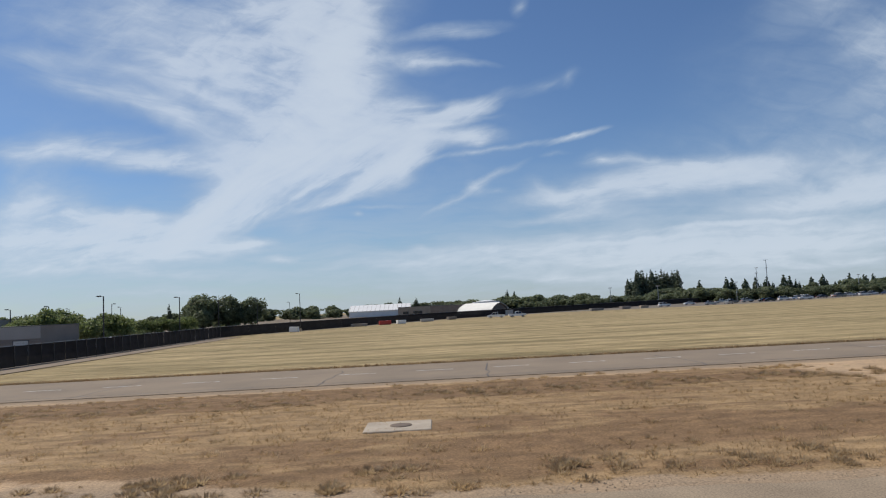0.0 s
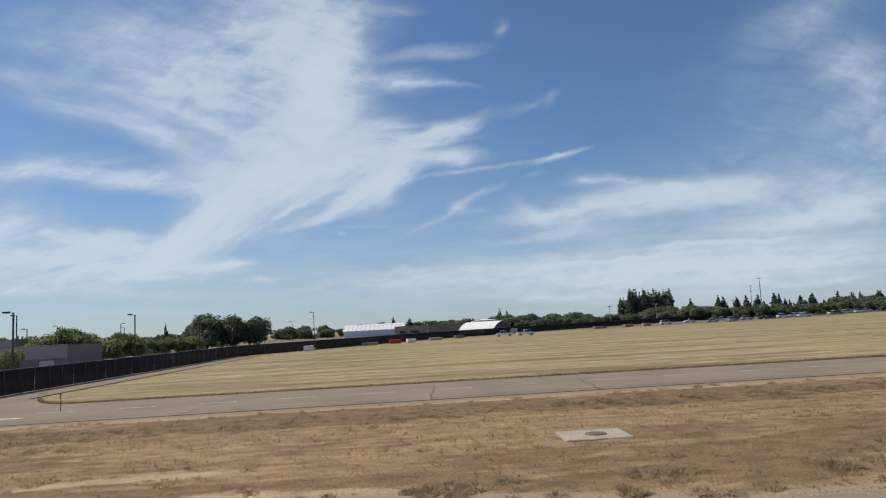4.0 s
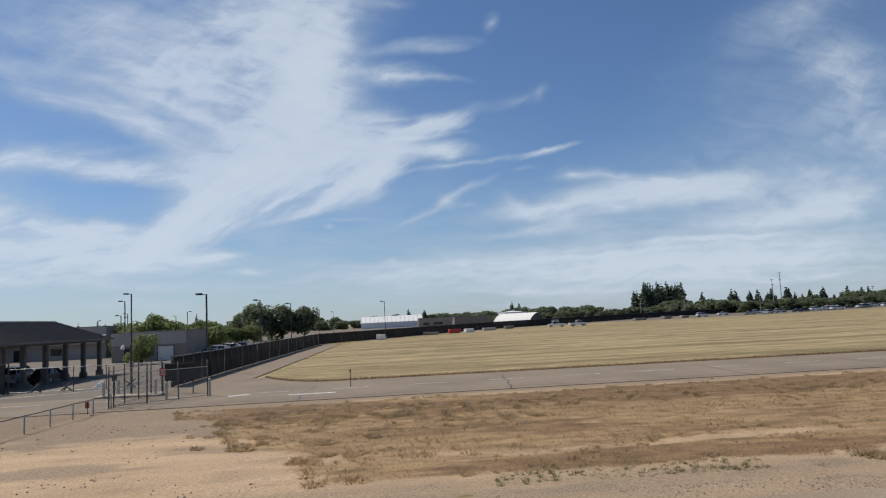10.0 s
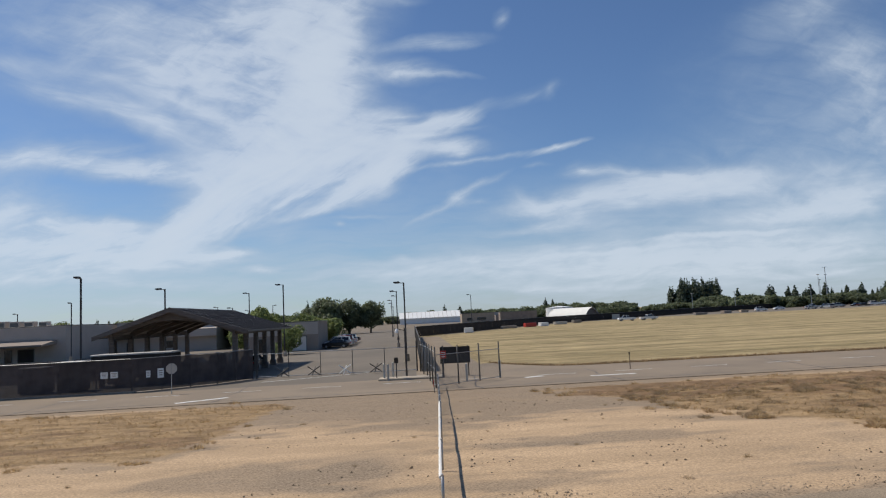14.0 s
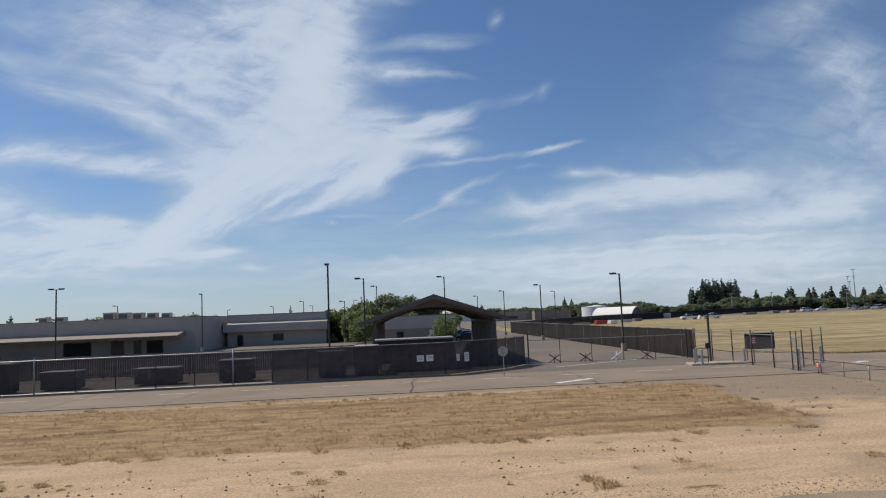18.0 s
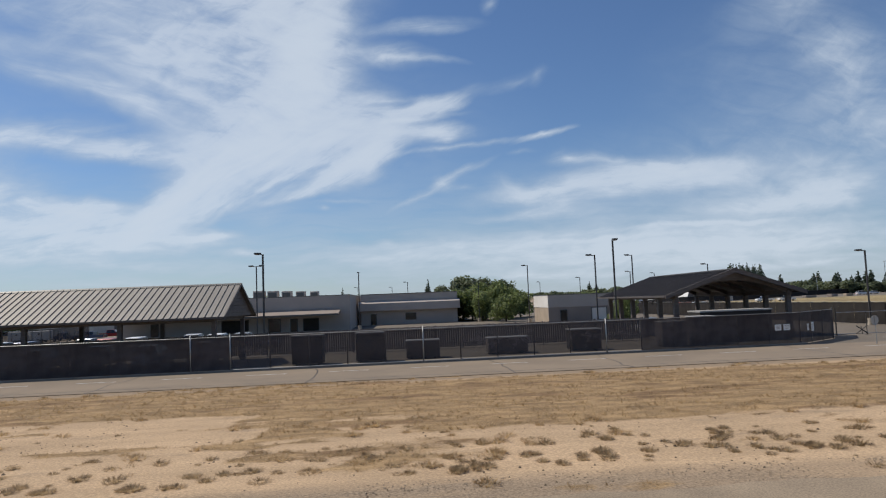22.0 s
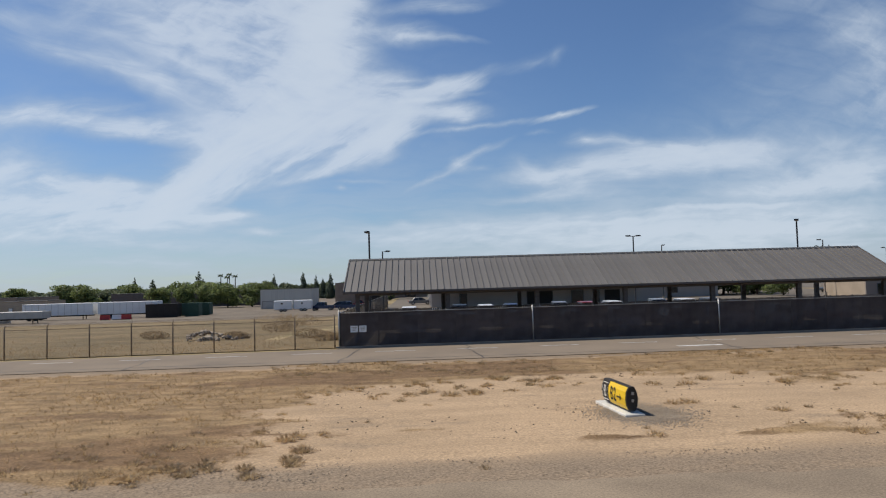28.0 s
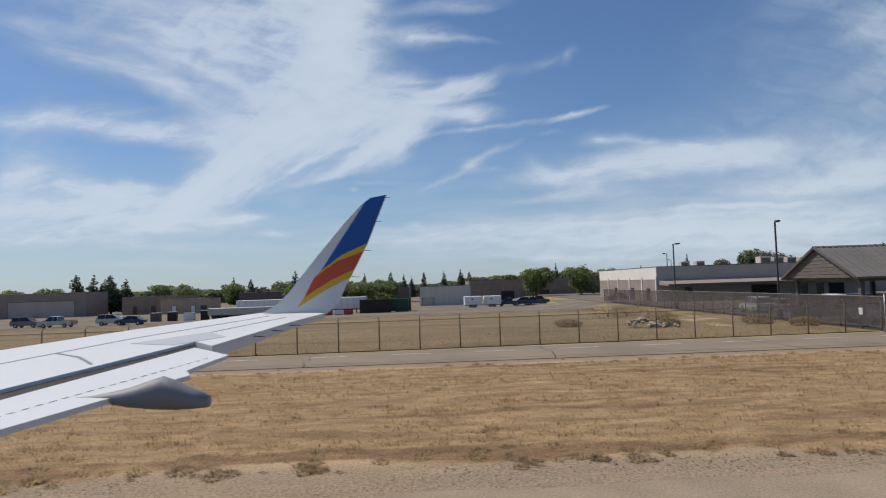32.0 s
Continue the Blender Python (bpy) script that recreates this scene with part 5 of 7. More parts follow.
def conifer_kind(seed, h, spread, count, leaf):
    r = random.Random(seed)
    blobs = []
    n = 13
    for k in range(n):
        t = k / (n - 1)
        rad = spread * (1 - t) ** 0.8 * r.uniform(0.75, 1.1) + 0.15
        a = r.uniform(0, 6.28)
        blobs.append((math.cos(a) * rad * 0.25, math.sin(a) * rad * 0.25, h * (0.12 + 0.86 * t), rad, rad, h * 0.055))
    g = Geo().tube((0, 0, -0.05), (0, 0, h * 0.95), h * 0.02, 0.03, 8)
    for k in range(12):
        a, z = r.uniform(0, 6.28), h * (0.1 + 0.07 * k)
        q = spread * (1 - z / h) * 0.9
        g.tube((0, 0, z), (math.cos(a) * q, math.sin(a) * q, z - 0.2), 0.06, 0.015, 5)
    return g.mesh("trunk", M_BARK, True), crown_mesh("crown", blobs, count, leaf, seed, M_NEEDLE)


BROAD = [broad_kind(50 + k, 8.0, 4.2, 3200, 0.30, M_LEAF) for k in range(3)]
DARKB = [broad_kind(70 + k, 8.0, 4.0, 3600, 0.28, M_LEAF_D) for k in range(2)]
FIRS = [conifer_kind(90 + k, 10.0, 2.1, 2200, 0.30) for k in range(3)]


def tree(kind, x, y, h, name, label, wide=1.0, group=""):
    base_h = 10.0 if kind in FIRS else 8.0
    h -= fall(x, y)
    s = h / base_h
    top = thing(name, label, "tree", (x, y, 0), random.Random(int(x * 7 + y * 13)).uniform(0, 360), group)
    top.location.z = fall(x, y)
    for piece, me in zip(("trunk", "crown"), kind):
        ob = part(piece, me, None, top)
        ob.scale = (s * wide, s * wide, s)
    return top


LBL_G, LBL_D, LBL_F = "leafy green broad-crowned tree", "tall dark green broad-crowned tree", "slender dark green conifer"
for k, (x, y, h, w) in enumerate(((77, 231, 13.2, 1.2), (84, 236, 12.6, 1.2), (91, 240, 11.6, 1.0), (70, 240, 10.5, 1.0))):
    tree(DARKB[k % 2], x, y, h, "shade_tree", LBL_D, w, "tall trees behind the car park")
for k, (x, y, h, w) in enumerate(((69, 150, 6.6, 1.1), (75.4, 130, 5.6, 1.15), (75.8, 141, 8.2, 0.8), (72, 139, 6.4, 1.0), (79, 150, 5.6, 1.1), (63.5, 182, 5.6, 1.0), (56, 190, 5.4, 1.1), (48, 196, 5.6, 1.1), (40, 200, 5.6, 1.2), (33, 210, 6.6, 1.0),
                                  (24, 215, 8.0, 1.1), (83, 158, 6.4, 1.1), (91, 128, 5.4, 1.0), (88.5, 101, 4.6, 0.9), (62, 168, 5.0, 0.8), (14, 222, 8.6, 1.0), (70.5, 145, 7.4, 1.1), (73.5, 152, 8.0, 1.1), (77.5, 146, 7.0, 1.1), (68.5, 158, 6.6, 1.0), (80.5, 155, 6.8, 1.1))):
    tree(BROAD[k % 3], x, y, h, "leafy_tree", LBL_G, w, "trees behind the car park")
for k in range(17):
    q = random.Random(900 + k)
    tree(BROAD[k % 3], 26 + k * 3.4 + q.uniform(-1, 1), 203 + q.uniform(-6, 6), q.uniform(4.4, 5.8), "leafy_tree", LBL_G, q.uniform(1.0, 1.3), "trees behind the car park")
for k, (x, y, h, w) in enumerate(((-2.7, 197, 8.6, 1.2), (9.8, 194, 8.6, 1.15), (-9, 240, 6.5, 1.2), (-70, 262, 7.5, 1.3), (-60, 268, 7.0, 1.3), (-52, 262, 6.8, 1.2), (-118, 300, 8, 1.2), (-98, 300, 8.5, 1.1), (-142, 310, 8, 1.2),
                                  (-160, 330, 9, 1.2), (-215, 330, 9, 1.3), (-78, 270, 7.6, 1.2), (-190, 345, 8, 1.2), (-240, 345, 9, 1.3), (-66, 214, 6.0, 1.2), (-60, 216, 6.6, 1.2), (-53, 213, 6.2, 1.3), (-46, 215, 6.0, 1.3), (-74, 216, 5.6, 1.2))):
    tree(BROAD[k % 3], x, y, h, "leafy_tree", LBL_G, w, "trees beyond the yard")
for k, (x, y, h, w) in enumerate(((66, 262, 12.5, 0.8), (-138, 207, 10.6, 1.5), (-133.5, 208, 10.0, 1.5), (-131, 210, 9.0, 1.5), (-128.2, 207.5, 10.2, 1.6), (-124, 208, 8.6, 1.6), (-122, 315, 10.2, 1.0), (-115, 318, 9.4, 1.2),
                                  (-95, 320, 12, 1.6), (-65, 340, 10.5, 0.9), (-52.7, 352, 11.6, 0.9), (-46, 350, 9.6, 0.9), (-42, 345, 8.4, 0.9), (-35.6, 326, 10.2, 0.9), (-26, 330, 10.0, 1.0), (-18, 332, 10.8, 1.1), (-14, 330, 9.8, 1.0),
                                  (28, 330, 12.0, 0.8), (215, 574, 15.6, 1.1), (221, 574, 14.2, 1.1), (128, 520, 13, 1.2), (140, 530, 12, 1.5))):
    tree(FIRS[k % 3], x, y, h, "conifer", LBL_F, w, "conifers on the skyline")
for k in range(24):
    r = random.Random(400 + k)
    tree(FIRS[k % 3], 303 + k * 2.0 + r.uniform(-1, 1), 505 + k * 2.0 + r.uniform(-9, 9), r.uniform(19.0, 24.5), "conifer", LBL_F, 1.0, "dense stand of conifers")


def woods(name, label, spots, kinds, material):
    """A far wood, joined into one sheet of leaf clumps."""
    V, F, k = [], [], 0
    for x, y, h, w in spots:
        me = kinds[int(abs(x * 3 + y)) % len(kinds)][1]
        n = len(me.vertices)
        co = np.empty(n * 3, dtype=np.float32)
        me.vertices.foreach_get("co", co)
        co = co.reshape(-1, 4, 3)[::3]
        cen = co.mean(1, keepdims=True)
        co = (cen + (co - cen) * 1.9).reshape(-1, 3)
        base_h = 10.0 if kinds is FIRS else 8.0
        a = (x * 12.9 + y) % 6.28
        s = h / base_h
        co = co @ np.array([[math.cos(a) * w, math.sin(a) * w, 0], [-math.sin(a) * w, math.cos(a) * w, 0], [0, 0, 1]]) * s + np.array([x, y, fall(x, y) - 0.12 * h])
        V.append(co)
        F.append(np.arange(len(co)).reshape(-1, 4) + k)
        k += len(co)
    return tagged(new(name, fast_mesh(name, np.concatenate(V), np.concatenate(F), material)), label, "woods", kind="stuff")


r = random.Random(5)
def belt_y(x):
    return float(np.interp(x, (170, 190, 250, 300, 420, 560), (432, 420, 380, 341, 332, 395)))


woods("near_belt", "continuous belt of green trees behind the far lot", [(x, belt_y(x) + r.uniform(-5, 14), r.uniform(4.4, 7.0) * (1.0 + 0.28 * math.sin(x * 0.31) * math.sin(x * 0.117)), 1.45) for x in [172 + k * 1.9 + r.uniform(-1, 1) for k in range(200)]], BROAD, M_LEAF_D)
woods("far_woods", "belt of green trees along the far edge of the field", [(170 + k * 2.6 + r.uniform(-3, 3), 462 + r.uniform(-30, 40), r.uniform(5.5, 11.0) * (0.8 + 0.3 * math.sin(k * 0.13)), 1.35) for k in range(215)], BROAD, M_LEAF_D)
woods("conifer_stand", "dense dark conifers filling the tall stand", [(301 + k * 0.86 + r.uniform(-1, 1), 500 + k * 0.9 + r.uniform(-6, 22), r.uniform(14.5, 20.5), 1.0) for k in range(60)], FIRS, M_NEEDLE)
woods("far_conifers", "scattered dark conifers in the far belt of trees", [(362 + k * 3.6 + r.uniform(-4, 4), 520 + r.uniform(-40, 40), r.uniform(8.5, 17.5), 1.15) for k in range(104)], FIRS, M_NEEDLE)
woods("skyline_woods", "hazy belt of trees on the skyline", [(-700 + k * 6 + r.uniform(-3, 3), 540 + r.uniform(-40, 60), r.uniform(7, 12), 1.5) for k in range(165)], BROAD, M_LEAF_D)
woods("town_woods", "green trees between the far buildings", [(-420 + k * 4.4 + r.uniform(-3, 3), 372 + r.uniform(-20, 40), r.uniform(7.0, 11.0), 1.3) for k in range(108)], BROAD, M_LEAF_D)

M_WEED = leaves("brown_weed", (0.245, 0.178, 0.102), (0.43, 0.318, 0.18), 0.62)
# ---------------------------------------------------------------- dry grass, brush and clods on the verge
def tufts(name, label, count, keep, size, blades, material, seed, area=(-70, 205, 15.8, 42.0), low=1.0, spread=0.35):
    """Many small tufts of bent blades; keep(cover, dark) gives the chance that one stands at a spot."""
    r = np.random.default_rng(seed)
    x, y = r.uniform(area[0], area[1], count), r.uniform(area[2], area[3], count)
    c, d = cover_at(x, y)
    ok = (r.random(count) < keep(c, d)) & (y < road_near(x) - 0.3)
    x, y, c = x[ok], y[ok], c[ok]
    n = len(x)
    s = size * r.uniform(0.5, 1.5, n)
    k = blades
    a = r.uniform(0, 6.283, (n, k))
    lean = r.uniform(0.2, 1.5, (n, k))
    out = r.random((n, k)) ** 0.7
    hh = s[:, None] * r.uniform(0.6, 1.15, (n, k)) * low * (1.1 - 0.55 * out)
    lean = lean / low
    off = s[:, None] * spread
    bx_, by_ = x[:, None] + off * np.cos(a) * out, y[:, None] + off * np.sin(a) * out
    wd = s[:, None] * r.uniform(0.045, 0.11, (n, k))
    ca_, sa_ = np.cos(a), np.sin(a)
    z0 = np.full((n, k), -0.03)
    tip = np.stack([bx_ + ca_ * hh * lean, by_ + sa_ * hh * lean, z0 + hh], -1)
    p = np.stack([bx_ - sa_ * wd, by_ + ca_ * wd, z0], -1)
    q = np.stack([bx_ + sa_ * wd, by_ - ca_ * wd, z0], -1)
    V = np.stack([p, q, tip], 2).reshape(-1, 3)
    F = np.arange(len(V)).reshape(-1, 3)
    return tagged(new(name, fast_mesh(name, V, F, material)), label, "grass", kind="stuff")


tufts("dry_grass", "straw-coloured dry grass tufts on the verge", 300000, lambda c, d: np.clip(c - 0.22, 0, 1) * (1 - 0.88 * d), 0.15, 6, M_DRY, 1, low=0.9)
tufts("dry_brush", "grey-brown weeds among the dry grass", 45000, lambda c, d: np.clip(c, 0, 1) ** 1.5 * d ** 2 * 0.8, 0.14, 12, M_BRUSH, 2, low=0.8)
tufts("sparse_weeds", "single low weeds on the bare sand", 7000, lambda c, d: (c < 0.3) * 0.07 + (c > 0.1) * (c < 0.55) * 0.2, 0.10, 40, M_WEED, 3, low=0.8, spread=0.9)


def clods(name, label, count, area, size, material, seed, keep=None):
    r = np.random.default_rng(seed)
    x, y = r.uniform(area[0], area[1], count), r.uniform(area[2], area[3], count)
    if keep:
        ok = r.random(count) < keep(x, y)
        x, y = x[ok], y[ok]
    n = len(x)
    s = size * r.uniform(0.3, 1.6, n) ** 1.5
    a = r.uniform(0, 6.28, n)
    ring = [(math.cos(k * 1.2566), math.sin(k * 1.2566)) for k in range(5)]
    V = np.stack([np.stack([x + s * (px * np.cos(a) - py * np.sin(a)) * r.uniform(0.7, 1.2, n), y + s * (px * np.sin(a) + py * np.cos(a)) * r.uniform(0.7, 1.2, n), np.full(n, -0.03)], -1) for px, py in ring]
                 + [np.stack([x, y, s * r.uniform(0.15, 0.45, n)], -1)], 1).reshape(-1, 3)
    F = np.array([[k, (k + 1) % 5, 5] for k in range(5)])[None] + (np.arange(n) * 6)[:, None, None]
    return tagged(new(name, fast_mesh(name, V, F.reshape(-1, 3), material)), label, "stones", kind="stuff")


tufts("grass_clumps", "low rounded clumps of dry grass on the sand", 30000, lambda c, d: (c > 0.05) * (c < 0.5) * 0.20 + (c >= 0.5) * 0.03, 0.19, 80, M_DRY, 8, low=0.75, spread=1.3)
tufts("grass_clumps", "low rounded clumps of brown dry weeds", 30000, lambda c, d: (c > 0.06) * (c < 0.6) * 0.08 + (c >= 0.6) * d * 0.08, 0.16, 70, M_WEED, 9, low=0.8, spread=1.2)


M_GREENWEED = leaves("green_weed", (0.12, 0.12, 0.045), (0.25, 0.23, 0.10), 0.5)
tufts("green_weeds", "patch of low grey-green weeds at the foot of the verge", 3600, lambda c, d: 0.10 + 0 * c, 0.09, 16, M_GREENWEED, 14, (128.5, 136.0, 18.4, 20.6), 0.9, 0.8)


M_CLUMP = leaves("dark_brown_weed", (0.25, 0.182, 0.105), (0.44, 0.325, 0.185), 0.62)
for area, n_ in (((117, 178, 33.0, 36.8), 1500), ((139, 166, 17.2, 19.6), 420), ((118, 132, 26, 34), 420), ((22, 74, 18.0, 22.0), 1300), ((-2, 12, 33, 37), 500), ((-60, 2, 16.4, 18.8), 1500)):
    tufts("weed_clumps", "rounded brown weed clumps along the verge", n_, lambda c, d: 0.24 + 0 * c, 0.20 if area[0] > 100 else 0.15, 110, M_CLUMP, n_, area, 0.8, 1.3)


M_CLOD = mat("dark_clod", (0.095, 0.066, 0.043), 0.95, 0.3, 0.2)
M_GRIT = leaves("pale_gravel", (0.17, 0.128, 0.088), (0.36, 0.28, 0.195))
clods("earth_clods", "small dark clods scattered on the sand", 10000, (-30, 122, 16, 37), 0.032, M_CLOD, 5, lambda x, y: (field_noise(x / 3, y / 2, 91) > 0.52) * (1 - 0.85 * cover_at(x, y)[0]))
clods("loose_gravel", "loose gravel along the asphalt edge", 60000, (-60, 190, 11.0, 17.4), 0.019, M_GRIT, 6)

# mown stubble standing at the field's edge
r = np.random.default_rng(12)
n = 16000
x = r.uniform(113.6, 235, n)
y = np.array([field_edge(v)[0] for v in x]) + r.exponential(7.0, n)
hh, a = r.uniform(0.03, 0.09, n), r.uniform(0, 6.28, n)
V = np.stack([np.stack([x - 0.02 * np.sin(a), y + 0.02 * np.cos(a), 0 * x], -1), np.stack([x + 0.02 * np.sin(a), y - 0.02 * np.cos(a), 0 * x], -1),
              np.stack([x + hh * 0.5 * np.cos(a), y + hh * 0.5 * np.sin(a), hh], -1)], 1).reshape(-1, 3)
tagged(new("field_stubble", fast_mesh("field_stubble", V, np.arange(3 * n).reshape(-1, 3), M_DRY)), "dry stubble along the edge of the field", "grass", kind="stuff")
n = 22000
x = r.uniform(113.6, 260, n)
y = np.array([field_edge(v)[0] for v in x]) + np.abs(r.normal(0, 0.28, n))
hh, a = r.uniform(0.08, 0.26, n), r.uniform(0, 6.28, n)
V = np.stack([np.stack([x - 0.025 * np.sin(a), y + 0.025 * np.cos(a), 0 * x], -1), np.stack([x + 0.025 * np.sin(a), y - 0.025 * np.cos(a), 0 * x], -1),
              np.stack([x + hh * 0.5 * np.cos(a), y + hh * 0.5 * np.sin(a), hh], -1)], 1).reshape(-1, 3)
tagged(new("field_fringe", fast_mesh("field_fringe", V, np.arange(3 * n).reshape(-1, 3), M_BRUSH)), "taller brown grass fringe along the road edge", "grass", kind="stuff")
n = 26000
x = r.uniform(-110, -2, n)
y = np.array([fence_line(v) for v in x]) + 0.3 + r.exponential(11.0, n)
hh, a = r.uniform(0.05, 0.14, n), r.uniform(0, 6.28, n)
gz = np.array([fall(p, q) for p, q in zip(x, y)])
V = np.stack([np.stack([x - 0.02 * np.sin(a), y + 0.02 * np.cos(a), gz], -1), np.stack([x + 0.02 * np.sin(a), y - 0.02 * np.cos(a), gz], -1),
              np.stack([x + hh * 0.5 * np.cos(a), y + hh * 0.5 * np.sin(a), gz + hh], -1)], 1).reshape(-1, 3)
tagged(new("rough_grass", fast_mesh("rough_grass", V, np.arange(3 * n).reshape(-1, 3), M_DRY)), "rough dry grass behind the wire fence", "grass", kind="stuff")

# ---------------------------------------------------------------- on the verge
pad = thing("concrete_pad", "pale concrete slab with a round iron lid", "slab", (153.3, 26.2, 0))
part("slab", Geo().box((0, 0, -0.02), (2.5, 2.1, 0.16), 0, 0.03), M_CONC, pad)
part("lid", Geo().tube((0.1, 0, 0.055), (0.1, 0, 0.085), 0.42, 0.40, 20), M_RUST, pad, "dark round iron lid")

sign = thing("taxiway_sign", "yellow and black taxiway sign on a white concrete strip", "sign", (11.6, 23.0, 0), 5)
M_STRIP = mat("worn_white_paint", (0.72, 0.69, 0.62), 0.7, 0.2, 0.4)
sign.scale = (1, 0.88, 1)
SL = 2.5
prof = [(-0.10, 0.12), (-0.17, 0.28), (-0.20, 0.50), (-0.17, 0.72), (-0.08, 0.89), (0.08, 0.89), (0.17, 0.72), (0.20, 0.50), (0.17, 0.28), (0.10, 0.12)]
part("housing", Geo().prism(prof, "y", -SL / 2, SL / 2), M_BLACK, sign, "black curved housing", smooth=False)
front = [(-0.104, 0.14), (-0.174, 0.28), (-0.204, 0.50), (-0.174, 0.72), (-0.095, 0.865)]


def curved_face(y0, y1, lift, inset=0.0):
    g = Geo()
    pts = [(x - lift, z + (inset if k == 0 else -inset if k == 4 else 0)) for k, (x, z) in enumerate(front)]
    g.v = [(x, y, z) for y in (y0, y1) for x, z in pts]
    g.f = [(k, k + 1, k + 6, k + 5) for k in range(4)]
    return g


yellow = part("yellow_face", curved_face(-1.17, 0.52, 0.004), M_YELLOW, sign, "yellow reflective face")
panel = part("black_face", curved_face(0.56, 1.20, 0.004), M_BLACK, sign, "black face with yellow border")
part("border", Geo().box((-0.155, 0.88, 0.79), (0.02, 0.52, 0.022)).box((-0.165, 0.88, 0.22), (0.02, 0.52, 0.022)), M_STRIP, panel)


def letters(text, y, z, size, material, parent, thick=0.0, wide=1.0):
    """Writing bent round the bulging face."""
    c = bpy.data.curves.new("lettering", "FONT")
    c.body, c.size, c.extrude, c.align_x, c.align_y = text, size, 0.0, "CENTER", "CENTER"
    c.offset, c.space_character = thick, 1.12
    ob = new("lettering", c)
    me = bpy.data.meshes.new_from_object(ob)
    bpy.data.objects.remove(ob)
    bm = bmesh.new()
    bm.from_mesh(me)
    for _, fold in front[1:4]:
        bmesh.ops.bisect_plane(bm, geom=bm.verts[:] + bm.edges[:] + bm.faces[:], plane_co=(0, fold - z, 0), plane_no=(0, 1, 0))
    bm.to_mesh(me)
    bm.free()
    fz, fx = [p[1] for p in front], [p[0] for p in front]
    for v in me.vertices:
        a, h = v.co.x * wide, v.co.y + z
        v.co = (float(np.interp(h, fz, fx)) - 0.012, y - a, h)
    me.materials.clear()
    me.materials.append(material)
    ob = new("lettering", me)
    ob.parent = parent
    return ob


letters("B2", 0.02, 0.49, 0.62, M_BLACK, yellow, 0.008, 0.85)
letters("B", 0.88, 0.49, 0.56, M_STRIP, panel, 0.006, 0.8)
for y in (0.62, 1.14):
    part("border", curved_face(y - 0.012, y + 0.012, 0.012, 0.06), M_STRIP, panel)
part("arrow", Geo().box((-0.212, -0.57, 0.49), (0.016, 0.38, 0.05)).add([(-0.214, -0.64, 0.62), (-0.218, -0.82, 0.49), (-0.214, -0.64, 0.36), (-0.216, -0.70, 0.49)], [(0, 1, 3), (1, 2, 3)]), M_BLACK, yellow)
part("footing", Geo().box((-0.02, 0, 0.02), (0.66, 3.15, 0.10), 0, 0.02), M_STRIP, sign, "white painted concrete strip")
for y in (-0.8, 0.0, 0.8):
    part("leg", Geo().tube((0, y, 0.05), (0, y, 0.2), 0.04, 0.04, 8), M_GALV, sign)
part("end_latch", Geo().box((0.02, -SL / 2 - 0.01, 0.68), (0.07, 0.03, 0.09)).box((0.02, -SL / 2 - 0.01, 0.45), (0.07, 0.03, 0.09)), M_GREYBOX, sign)
g = Geo()
r = np.random.default_rng(33)
n = 14000
a_, d_ = r.uniform(0, 6.283, n), np.abs(r.normal(0, 0.5, n))
gx_, gy_ = 12.15 + 1.5 * d_ * np.cos(a_), 22.3 + 2.0 * d_ * np.sin(a_)
s_ = r.uniform(0.010, 0.028, n)
corner = [(math.cos(k * 1.2566), math.sin(k * 1.2566)) for k in range(5)]
V = np.stack([np.stack([gx_ + s_ * p, gy_ + s_ * q, np.full(n, -0.02)], -1) for p, q in corner] + [np.stack([gx_, gy_, 0.015 + s_ * 0.15], -1)], 1).reshape(-1, 3)
F = np.array([[k, (k + 1) % 5, 5] for k in range(5)])[None] + (np.arange(n) * 6)[:, None, None]
tagged(new("gravel_bed", fast_mesh("gravel_bed", V, F.reshape(-1, 3), leaves("grey_gravel", (0.25, 0.20, 0.15), (0.41, 0.335, 0.25)))), "grey gravel spread round the sign", "gravel", kind="stuff")

stake = thing("marker_stake", "thin dark marker stake beside the road", "stake", (122.2, 48.9, 0))
part("rod", Geo().tube((0, 0, 0), (0, 0, 1.15), 0.03, 0.025, 8), M_RUST, stake)
part("cap", Geo().box((0, 0, 1.1), (0.09, 0.03, 0.22)), M_BLACK, stake)

stop = thing("stop_sign", "grey back of an octagonal road sign on a steel post", "road sign", (90.2, 48.6, 0), 12)
part("post", Geo().tube((0, 0, 0), (0, 0, 2.1), 0.03, 0.03, 8), M_GALV, stop)
part("plate", Geo().prism([(0.38 * math.cos(math.pi / 8 + k * math.pi / 4), 1.75 + 0.38 * math.sin(math.pi / 8 + k * math.pi / 4)) for k in range(8)], "y", 0.03, 0.045), M_GREYBOX, stop)

